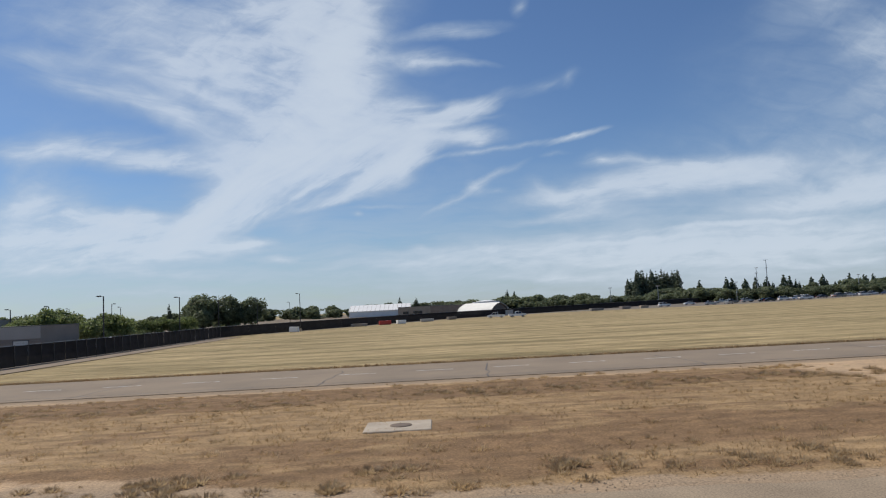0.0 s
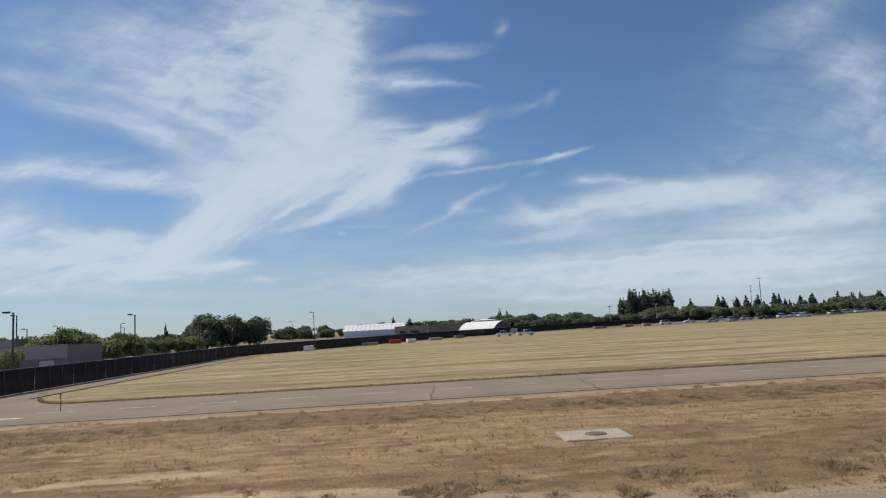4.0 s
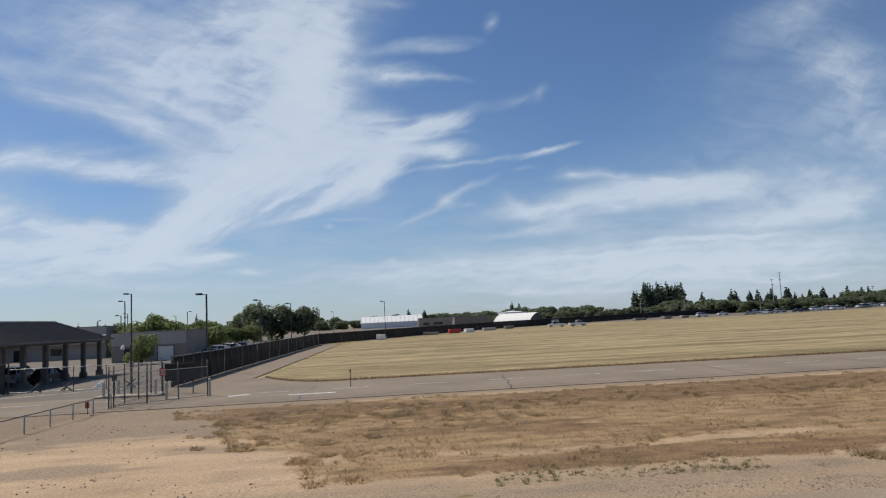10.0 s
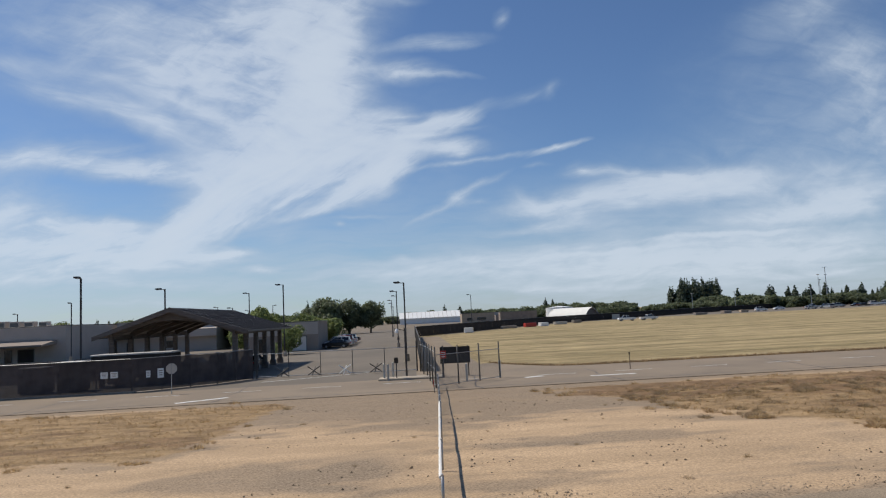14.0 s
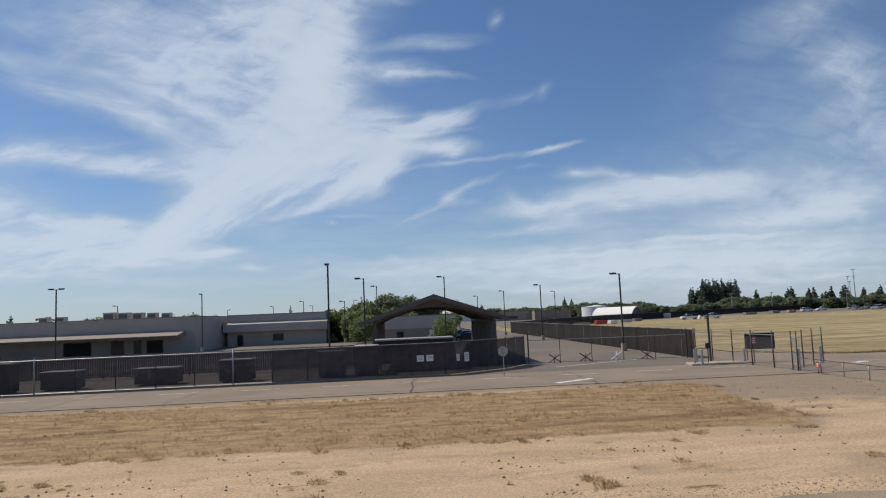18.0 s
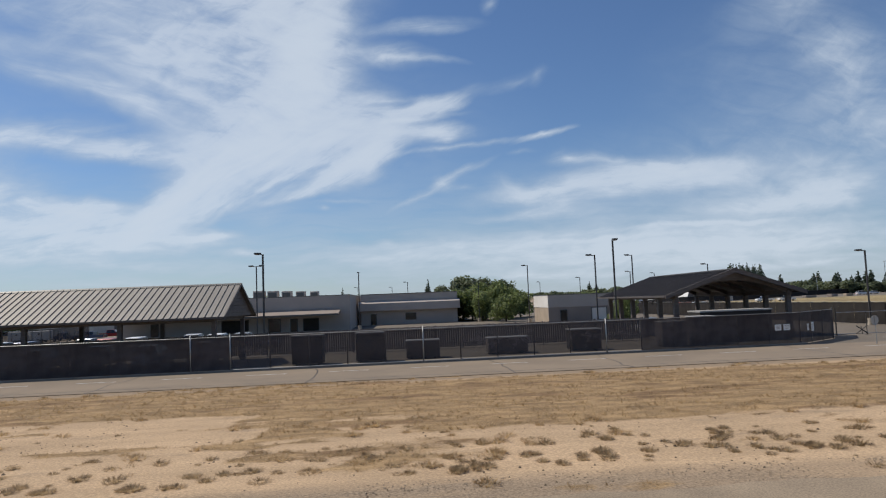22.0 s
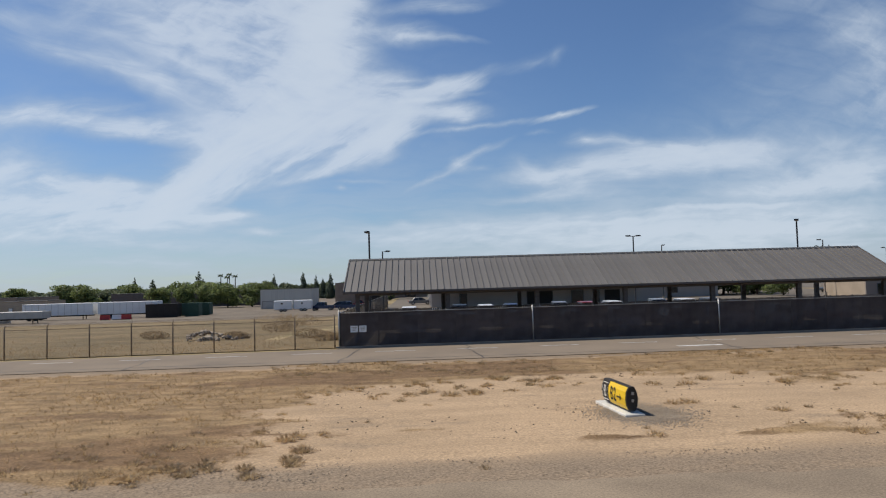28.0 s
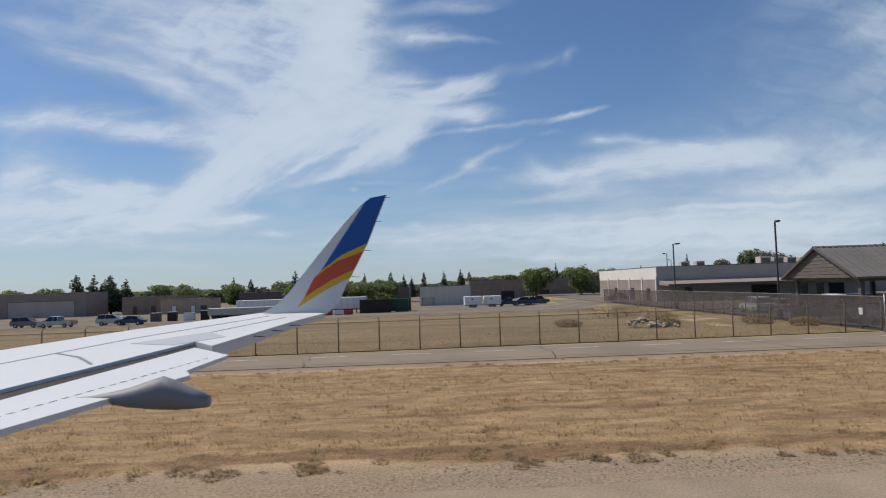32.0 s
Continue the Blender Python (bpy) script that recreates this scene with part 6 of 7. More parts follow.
# ---------------------------------------------------------------- the gate
gate = thing("swing_gate", "low steel pipe gate with crossed braces", "gate", (93.7, 58.6, 0), -4)
run = 13.4
part("rail", Geo().tube((0, 0, 2.0), (run, 0, 2.0), 0.03, 0.03, 8), M_GALV, gate)
part("rail", Geo().tube((0, 0, 0.12), (run, 0, 0.12), 0.03, 0.03, 8), M_GALV, gate)
for k in range(6):
    part("upright", Geo().tube((run * k / 5, 0, 0), (run * k / 5, 0, 2.05 if k % 5 else 2.5), 0.03 if k % 5 else 0.06, 0.03 if k % 5 else 0.06, 8), M_POST_D, gate)
for k in range(4):
    x = 2.2 + k * 2.6
    part("cross_brace", Geo().tube((x - 0.5, -0.06, 0.10), (x + 0.5, -0.06, 0.80), 0.045, 0.045, 6).tube((x + 0.5, -0.1, 0.10), (x - 0.5, -0.1, 0.80), 0.045, 0.045, 6).tube((x - 0.1, -0.3, 0.08), (x + 0.1, 0.2, 0.75), 0.04, 0.04, 6), M_WHITE if k == 2 else M_POST_D, gate)
cpost = thing("camera_post", "dark steel post with a small white camera on its arm", "camera", (106.3, 51.4, 0), 0)
part("post", Geo().box((0, 0, 1.85), (0.14, 0.14, 3.7), 0, 0.02), M_DARKPOLE, cpost)
part("arm", Geo().tube((0, 0, 3.5), (-0.55, 0, 3.6), 0.03, 0.03, 6), M_DARKPOLE, cpost)
part("camera_head", Geo().tube((-0.65, 0, 3.35), (-0.55, 0, 3.62), 0.14, 0.10, 10), M_WHITE, cpost, "white dome camera")
island = thing("gate_island", "low concrete island at the gate", "kerb", (106.6, 50.6, 0), -4)
part("slab", Geo().box((0, 0, 0.08), (4.6, 1.5, 0.16), 0, 0.04), M_CONC, island)
for k, (x, y) in enumerate(((104.7, 50.5), (105.3, 51.6), (108.4, 50.3), (110.4, 46.6), (112.8, 48.0), (105.0, 49.9))):
    bol = thing("bollard", "round pale steel bollard by the gate", "bollard", (x, y, 0.0), 0, "bollards at the gate")
    part("shaft", Geo().tube((0, 0, 0), (0, 0, 1.15), 0.08, 0.08, 12), M_GALV, bol)
    part("cap", Geo().tube((0, 0, 1.15), (0, 0, 1.2), 0.08, 0.03, 12), M_GALV, bol)
keypad = thing("card_reader", "dark card reader box on a short post", "card reader", (105.6, 50.2, 0.16))
part("post", Geo().tube((0, 0, 0), (0, 0, 1.1), 0.04, 0.04, 8), M_DARKPOLE, keypad)
part("box", Geo().box((0, 0, 1.25), (0.3, 0.22, 0.4), 0, 0.03), M_BLACK, keypad)
board = thing("gate_board", "dark notice board fixed behind the gate fence", "notice board", (109.3, 50.9, 0), -6)
part("board", Geo().box((0.6, 0, 1.55), (2.2, 0.05, 1.2), 0, 0.01), M_BLACK, board)
for x in (-0.35, 1.55):
    part("post", Geo().tube((x, 0.06, 0), (x, 0.06, 2.2), 0.045, 0.045, 8), M_POST_D, board)
red = thing("warning_sign", "red warning sign on the gate fence", "sign", (109.0, 50.0, 0), 8)
part("post", Geo().tube((0, 0.05, 0), (0, 0.05, 2.3), 0.04, 0.04, 8), M_POST_D, red)
plate = part("plate", Geo().box((0, 0, 1.65), (0.42, 0.02, 0.55)), M_RED, red)
for k in range(3):
    part("writing_bar", Geo().box((0, -0.014, 1.50 + 0.15 * k), (0.28, 0.008, 0.05)), M_WHITE, plate)
low = thing("warning_sign", "small red sign hung on the low fence", "sign", (108.1, 40.6, 0.0), 84)
part("stake", Geo().tube((0, 0.03, 0), (0, 0.03, 0.7), 0.02, 0.02, 6), M_POST_D, low)
plate = part("plate", Geo().box((0, 0.05, 0.55), (0.4, 0.02, 0.36)), M_RED, low)
part("writing_bar", Geo().box((0, 0.064, 0.6), (0.28, 0.008, 0.06)).box((0, 0.064, 0.48), (0.22, 0.008, 0.05)), M_WHITE, plate)


def placard(x, y, z, turn, w=0.52, h=0.46):
    ob = thing("placard", "white notice wired to the black fence fabric", "notice", (x, y, 0), turn, "notices on the fence")
    p = part("sheet", Geo().box((0, -0.09, z), (w, 0.015, h)), M_WHITE, ob)
    for k in range(3):
        part("writing_bar", Geo().box((0, -0.1, z + h * (0.25 - 0.22 * k)), (w * (0.7 - 0.12 * k), 0.006, h * 0.07)), M_STUCCO_D, p)


for x in (0.45, 1.05):
    placard(x, fence_line(x) + 0.05, 1.3, 2)
for x in (84.4, 85.1):
    placard(x, fence_line(x), 1.35, 2)
placard(87.2, 52.25, 1.25, 36, 0.3, 0.5)
placard(87.9, 52.8, 1.25, 36, 0.45, 0.7)
for y in (51.4, 63.2):
    placard(-0.52, y, 1.3, -90, 0.45, 0.5)

# ---------------------------------------------------------------- vehicles
PAINTS = [mat("car_paint_" + n, c, 0.3, 0.04, 3.0, metal=m, spec=0.6) for n, c, m in (("white", (0.74, 0.74, 0.73), 0.0), ("silver", (0.42, 0.43, 0.44), 0.5), ("black", (0.02, 0.02, 0.022), 0.2),
                                                                                     ("blue", (0.03, 0.05, 0.11), 0.3), ("red", (0.28, 0.02, 0.02), 0.2), ("grey", (0.16, 0.165, 0.17), 0.4))]
NAMES = ("white", "silver", "black", "dark blue", "red", "grey")
WHEEL = Geo().tube((0, -0.11, 0), (0, 0.11, 0), 0.34, 0.34, 16).tube((0, -0.125, 0), (0, 0.125, 0), 0.27, 0.27, 16).mesh("tyre", M_RUBBER)
RIM = Geo().tube((0, -0.13, 0), (0, 0.13, 0), 0.2, 0.2, 10).mesh("rim", M_GREYBOX)
SHAPES = {
    "sedan": ([(-2.3, 0.35), (-2.35, 0.75), (-1.6, 0.92), (1.35, 0.95), (2.2, 0.78), (2.3, 0.5), (2.25, 0.3), (-2.2, 0.3)], [(-1.75, 0.92), (-1.15, 1.40), (0.35, 1.45), (1.25, 0.95)], 1.78),
    "suv": ([(-2.35, 0.4), (-2.4, 1.0), (-2.2, 1.1), (1.2, 1.1), (2.2, 0.98), (2.35, 0.6), (2.3, 0.35), (-2.3, 0.35)], [(-2.25, 1.1), (-2.05, 1.72), (0.3, 1.76), (1.2, 1.1)], 1.9),
    "pickup": ([(-2.8, 0.5), (-2.8, 1.05), (-0.75, 1.07), (1.6, 1.08), (2.6, 1.0), (2.75, 0.65), (2.7, 0.4), (-2.7, 0.4)], [(-0.7, 1.07), (-0.55, 1.75), (0.85, 1.8), (1.6, 1.08)], 1.95),
}


def vehicle(kind, x, y, turn, paint, where):
    low, cab, w = SHAPES[kind]
    top = thing({"sedan": "car", "suv": "car", "pickup": "pickup_truck"}[kind], "%s %s parked %s" % (NAMES[paint], {"sedan": "saloon car", "suv": "sport utility car", "pickup": "pickup truck"}[kind], where),
                "truck" if kind == "pickup" else "car", (x, y, fall(x, y)), turn, "parked vehicles")
    key = "%s_%d" % (kind, paint)
    if key not in SHAPES:
        g = Geo()
        g.prism(low, "y", -w / 2, w / 2)
        c = Geo()
        n = len(cab)
        hi = [(cab[1][0], cab[1][1]), (cab[2][0], cab[2][1])]
        c.v = [(cab[0][0], -w / 2 + 0.03, cab[0][1]), (cab[3][0], -w / 2 + 0.03, cab[3][1]), (cab[2][0], -w / 2 + 0.24, cab[2][1]), (cab[1][0], -w / 2 + 0.24, cab[1][1])]
        c.v += [(p[0], -p[1], p[2]) for p in c.v]
        c.f = [(0, 1, 2, 3), (7, 6, 5, 4), (1, 5, 6, 2), (0, 3, 7, 4)]
        roof = Geo().prism([(hi[0][0] - 0.03, hi[0][1] - 0.03), (hi[1][0] + 0.05, hi[1][1] - 0.03), (hi[1][0], hi[1][1] + 0.03), (hi[0][0] + 0.05, hi[0][1] + 0.03)], "y", -w / 2 + 0.22, w / 2 - 0.22)
        pillars = []
        for px in (cab[0][0] + 0.15, (cab[1][0] + cab[2][0]) / 2, cab[3][0] - 0.1):
            tx = min(max(px, cab[1][0]), cab[2][0])
            for s in (-1, 1):
                pillars.append(Geo().tube((px, s * (w / 2 - 0.03), cab[0][1]), (tx, s * (w / 2 - 0.23), cab[1][1]), 0.045, 0.045, 5).mesh("pillar", PAINTS[paint]))
        SHAPES[key] = (g.mesh("body", PAINTS[paint]), c.mesh("glass", M_GLASSD), roof.mesh("roof", PAINTS[paint]),
                       Geo().box((low[4][0] + 0.06, 0.6, 0.72), (0.08, 0.35, 0.14), 0, 0.02).mesh("headlight", M_WHITE),
                       Geo().box((low[4][0] + 0.06, -0.6, 0.72), (0.08, 0.35, 0.14), 0, 0.02).mesh("headlight", M_WHITE),
                       Geo().box((low[1][0] - 0.01, 0.7, 0.75), (0.06, 0.25, 0.2), 0, 0.02).mesh("tail_light", M_RED),
                       Geo().box((low[1][0] - 0.01, -0.7, 0.75), (0.06, 0.25, 0.2), 0, 0.02).mesh("tail_light", M_RED), *pillars)
    for nm, me in zip(("body", "glass", "roof", "headlight", "headlight", "tail_light", "tail_light") + ("pillar",) * 6, SHAPES[key]):
        part(nm, me, None, top)
    wb = low[4][0] * 0.66
    for px in (-wb, wb):
        for s in (-1, 1):
            t = part("wheel", WHEEL, None, top)
            t.location = (px, s * (w / 2 - 0.1), 0.34)
            q = part("rim", RIM, None, t)
    if kind == "pickup":
        part("bed_liner", Geo().box((-1.75, 0, 1.075), (1.9, w - 0.3, 0.02)), M_BLACK, top)
    return top


q = random.Random(21)
for k in range(9):                                   # nose to the trees
    vehicle(("sedan", "suv", "pickup")[k % 3], 93.4 - 0.1 * k, 117 + k * 3.1, 178 + q.uniform(-3, 3), (2, 0, 1, 5, 4, 0, 1, 3, 2)[k], "in the car park")
for k in range(14):
    vehicle(("suv", "sedan", "pickup", "suv")[k % 4], 4.0 + k * 2.85, 78 + q.uniform(-0.4, 0.4), 90 + q.uniform(-2, 2), (0, 1, 2, 0, 3, 5, 1, 4, 0, 2, 1, 0, 5, 3)[k], "behind the long carport")
for k in range(9):
    vehicle(("pickup", "suv")[k % 2], 4.5 + k * 4.4, 58.2, 90, (0, 5, 1, 2, 0, 3, 1, 0, 4)[k], "under the long carport")
for k in range(4):
    vehicle(("suv", "sedan")[k % 2], 81.5 + 2.9 * k, 72, 90, (0, 5, 1, 2)[k], "under the gable carport")
for k, (x, y, t, p) in enumerate(((173.8, 218, 176, 0), (180.4, 216.5, 4, 0))):
    vehicle("pickup", x, y, t, p, "across the dry field")
for k, (x, y) in enumerate(((246, 274), (262, 290), (274, 286), (282.5, 281), (288, 273), (304, 276), (312, 290), (322, 296), (331, 300), (340, 306), (347, 310), (355, 314), (366, 318), (377, 322), (388, 326), (400, 330), (412, 334), (425, 338), (440, 345))):
    vehicle(("suv", "sedan", "pickup")[k % 3], x, y, q.choice((0, 180, 10)), (0, 0, 1, 0, 2, 0, 0, 5)[k % 8], "by the far field edge")
for k in range(24):
    x = 258 + k * 7.7 + q.uniform(-2.4, 2.4)
    vehicle(("sedan", "suv", "pickup", "suv")[k % 4], x, field_far(x) + q.uniform(8, 26), q.choice((0, 180, 8, 90)), q.choice((0, 0, 0, 1, 2, 5, 3)), "by the far field edge")
for k, (x, y, t, p, kd) in enumerate(((-93, 112, 178, 1, "pickup"), (-85.5, 115, 4, 1, "suv"), (-81.5, 112.5, 182, 3, "sedan"), (-15.6, 151, 170, 3, "pickup"), (-12.6, 154, 185, 2, "suv"), (-10.2, 151.5, 176, 3, "pickup"), (-8.6, 157, 5, 4, "pickup"),
                                      (5.5, 140, 3, 5, "sedan"), (-100, 116, 0, 5, "suv"))):
    vehicle(kd, x, y, t, p, "in the far yard")


def cargo_trailer(x, y, turn, long=3.8):
    top = thing("cargo_trailer", "white enclosed cargo trailer with two axles", "trailer", (x, y, fall(x, y)), turn, "white cargo trailers")
    part("box", Geo().box((0, 0, 1.45), (long, 1.9, 1.9), 0, 0.12), M_WHITE, top)
    part("frame", Geo().box((0, 0, 0.46), (long, 1.7, 0.12)).tube((long / 2, 0.5, 0.46), (long / 2 + 1.1, 0, 0.46), 0.05, 0.05, 6).tube((long / 2, -0.5, 0.46), (long / 2 + 1.1, 0, 0.46), 0.05, 0.05, 6), M_BLACK, top)
    part("window", Geo().box((-0.2, -0.96, 1.75), (0.4, 0.02, 0.3)), M_GLASSD, top)
    for dx in (-0.4, 0.4):
        for s in (-1, 1):
            t = part("wheel", WHEEL, None, top)
            t.location = (dx, s * 0.9, 0.34)
            part("rim", RIM, None, t)


cargo_trailer(-23.8, 149, 4)
cargo_trailer(-19.6, 149.6, 2)


def semi_trailer(x, y, turn, long, material, label, h=3.0):
    top = thing("semi_trailer", label, "trailer", (x, y, fall(x, y)), turn, "trailers in the yard")
    part("box", Geo().box((0, 0, h / 2 + 0.55), (long, 2.5, h - 0.7), 0, 0.06), material, top)
    for k in range(int(long / 1.2)):
        part("rib", Geo().box((-long / 2 + 0.6 + 1.2 * k, -1.262, h / 2 + 0.55), (0.05, 0.02, h - 0.9)), M_GREYBOX, top)
    part("chassis", Geo().box((0, 0, 0.78), (long * 0.96, 1.0, 0.22)), M_BLACK, top)
    for dx in (-long / 2 + 1.2, -long / 2 + 2.4):
        for s in (-1, 1):
            t = part("wheel", WHEEL, None, top)
            t.location, t.scale = (dx, s * 1.05, 0.5), (1.45, 1.5, 1.45)
    part("landing_leg", Geo().box((long / 2 - 2, 0.7, 0.4), (0.12, 0.12, 0.8)).box((long / 2 - 2, -0.7, 0.4), (0.12, 0.12, 0.8)), M_BLACK, top)


for x, y, l in ((-64.5, 137, 13.0), (-51.5, 138, 11.5)):
    semi_trailer(x, y, 3, l, M_WHITE, "long white box trailer parked in the yard")
semi_trailer(-65, 121, -3, 13.0, M_GREYBOX, "grey flatbed trailer with low load", 1.9)


def container(x, y, turn, long, h, material, label):
    top = thing("shipping_container", label, "container", (x, y, fall(x, y)), turn, "containers in the yard")
    part("body", Geo().box((0, 0, h / 2 + 0.05), (long, 2.4, h - 0.1), 0, 0.03), material, top)
    for k in range(int(long / 0.4)):
        part("corrugation", Geo().box((-long / 2 + 0.3 + 0.4 * k, -1.215, h / 2 + 0.05), (0.16, 0.03, h - 0.4)), material, top)
    part("rail", Geo().box((0, -1.22, h - 0.05), (long, 0.06, 0.12)).box((0, -1.22, 0.1), (long, 0.06, 0.14)), material, top)


container(-43.6, 134, 0, 6.0, 2.6, M_BLACK, "black shipping container in the yard")
container(-38.6, 136, 0, 2.6, 2.6, M_GREEN, "dark green container in the yard")
container(-41, 142, 0, 8.0, 2.5, M_GREEN, "dark green container in the yard")
for k, (x, y) in enumerate(((-52, 128), (-50, 128.4), (-48.2, 128.1))):
    br = thing("barrier", "red and white water-filled road barrier", "barrier", (x, y, fall(x, y)), 5, "barriers in the yard")
    part("body", Geo().prism([(-0.3, 0), (0.3, 0), (0.12, 0.5), (0.1, 0.9), (-0.1, 0.9), (-0.12, 0.5)], "x", -0.85, 0.85), M_WHITE if k % 2 else M_RED, br)
    part("foot", Geo().box((0, 0, 0.05), (1.5, 0.66, 0.1)), M_BLACK, br)

# rubble heap and brush behind the wire fence
M_RUBBLE = mat("pale_rubble", (0.42, 0.34, 0.25), 0.9, 0.3, 0.3, 0.01, each=0.25)
heap = thing("rubble_heap", "heap of broken concrete and brush on the dry plot", "rubble", (-13.9, 62.0, -0.05))
for k in range(46):
    r_ = random.Random(k)
    d = abs(r_.gauss(0, 1.0))
    a = r_.uniform(0, 6.28)
    stone = Geo().box((0, 0, 0), (r_.uniform(0.2, 0.6), r_.uniform(0.15, 0.45), r_.uniform(0.1, 0.3)), 0, 0.05)
    ob = part("stone", stone, M_RUBBLE, heap)
    ob.matrix_basis = pose(math.cos(a) * d * 1.6, math.sin(a) * d * 1.0, max(0.05, 0.75 - 0.45 * d), r_.uniform(-30, 30), r_.uniform(-30, 30), r_.uniform(0, 180))
for x, y, s in ((-11.8, 82.2, 1.7), (-9.4, 82.8, 1.5), (-9.5, 71, 1.1), (-4.5, 60, 0.9), (-2.6, 56, 0.8), (-20, 66, 0.8), (-11.5, 62.5, 0.7)):
    bush = thing("dry_bush", "low grey-brown dry bush", "bush", (x, y, fall(x, y)), 0, "dry bushes by the fence")
    part("stem", Geo().tube((0, 0, 0), (0.1, 0, s * 0.5), 0.05, 0.02, 6).tube((0, 0, 0), (-0.3, 0.1, s * 0.5), 0.04, 0.02, 6), M_BARK, bush)
    part("twigs", crown_mesh("twigs", [(0, 0, s * 0.45, s * 1.5, s, s * 0.5), (s, 0.2, s * 0.3, s, s * 0.8, s * 0.35)], 1500, 0.06, int(abs(x * 10)), M_WEED), None, bush)

# fan palms far beyond the yard
for k, (x, h) in enumerate(((-88.0, 13.0), (-85.8, 12.2), (-84.0, 13.4), (-82.0, 12.6))):
    y = 330 + 3 * (k % 2)
    palm = thing("palm_tree", "tall slim fan palm on the skyline", "palm tree", (x, y, fall(x, y)), 0, "palms on the skyline")
    part("trunk", Geo().tube((0, 0, -0.05), (0.2, 0, h), 0.28, 0.2, 8), M_BARK, palm)
    for j in range(14):
        a, up = j * 2.4, 0.9 - 0.13 * j
        tip = Vector((math.cos(a) * 1.5, math.sin(a) * 1.5, h + up))
        mid = Vector((math.cos(a) * 0.9, math.sin(a) * 0.9, h + 0.45 + up * 0.5))
        side = Vector((-math.sin(a), math.cos(a), 0)) * 0.32
        part("frond", Geo().add([(0.2, 0, h), mid + side, tip, mid - side], [(0, 1, 2), (0, 2, 3)]), M_NEEDLE, palm)

# boxes and bins before the yard
for k, (x, w, h, m, lb) in enumerate(((-88.5, 4.2, 1.1, M_BROWN, "low brown steel bin in the yard"), (-82.6, 1.6, 1.5, M_TIMBER, "dark upright steel bin in the yard"), (-79.4, 1.5, 1.6, M_BLACK, "black upright box in the yard"),
                                     (-76.6, 1.9, 1.3, M_WHITE, "white water tank in the yard"), (-73.6, 1.4, 1.7, M_BLACK, "black upright box in the yard"), (-69.0, 2.6, 1.2, M_GREYBOX, "grey stacked pallets in the yard"))):
    bin_ = thing("yard_bin", lb, "bin", (x, 125 + 0.6 * (k % 2), fall(x, 125)), 3 * k, "boxes in the yard")
    part("body", Geo().box((0, 0, h / 2), (w, 1.4, h), 0, 0.05), m, bin_)
    part("lid", Geo().box((0, 0, h + 0.03), (w + 0.08, 1.48, 0.08), 0, 0.02), M_GREYBOX, bin_)

# dark cabinets, bins and plant that show through the thin fabric
for k, (x, y, w, d, h, m, nm, lb) in enumerate(((48.5, 53.0, 2.3, 1.4, 2.2, M_BLACK, "storage_cabinet", "tall black storage cabinet behind the fence"), (53.2, 53.2, 2.2, 1.4, 2.2, M_BLACK, "storage_cabinet", "tall black storage cabinet behind the fence"),
                                               (57.2, 54.5, 2.6, 1.6, 1.4, M_TIMBER, "generator", "dark boxed generator behind the fence"), (64.0, 55.5, 3.2, 1.6, 1.3, M_TIMBER, "skip_bin", "dark brown steel skip behind the fence"),
                                               (70.2, 55.0, 2.4, 1.7, 1.7, M_BLACK, "skip_bin", "black steel skip behind the fence"), (77.5, 55.3, 2.0, 1.6, 2.0, M_TIMBER, "generator", "dark boxed generator behind the fence"),
                                               (80.2, 55.6, 1.8, 1.6, 2.3, M_BLACK, "storage_cabinet", "tall black storage cabinet behind the fence"))):
    top = thing(nm, lb, nm.replace("_", " "), (x, y, 0.004), 0)
    part("body", Geo().box((0, 0, h / 2 + 0.06), (w, d, h - 0.12), 0, 0.04), m, top)
    part("lid", Geo().box((0, 0, h), (w + 0.08, d + 0.08, 0.08), 0, 0.02), M_GREYBOX, top, "pale metal lid")
    part("skid", Geo().box((-w * 0.35, 0, 0.04), (0.15, d, 0.08)).box((w * 0.35, 0, 0.04), (0.15, d, 0.08)), M_BLACK, top)
hut = thing("long_trailer", "low black site trailer with a grey roof edge", "trailer", (84.0, 58.3, 0), 2)
part("body", Geo().box((0, 0, 1.65), (6.4, 2.3, 1.9), 0, 0.05), M_BLACK, hut)
part("roof_edge", Geo().box((0, 0, 2.62), (6.5, 2.4, 0.12), 0, 0.02), M_GREYBOX, hut)
for dx in (-1.0, 1.0):
    for s in (-1, 1):
        t = part("wheel", WHEEL, None, hut)
        t.location, t.scale = (dx, s * 1.0, 0.48), (1.4, 1.2, 1.4)
part("jack", Geo().box((2.8, 0, 0.38), (0.12, 0.8, 0.76)).box((-2.8, 0, 0.38), (0.12, 0.8, 0.76)), M_BLACK, hut)

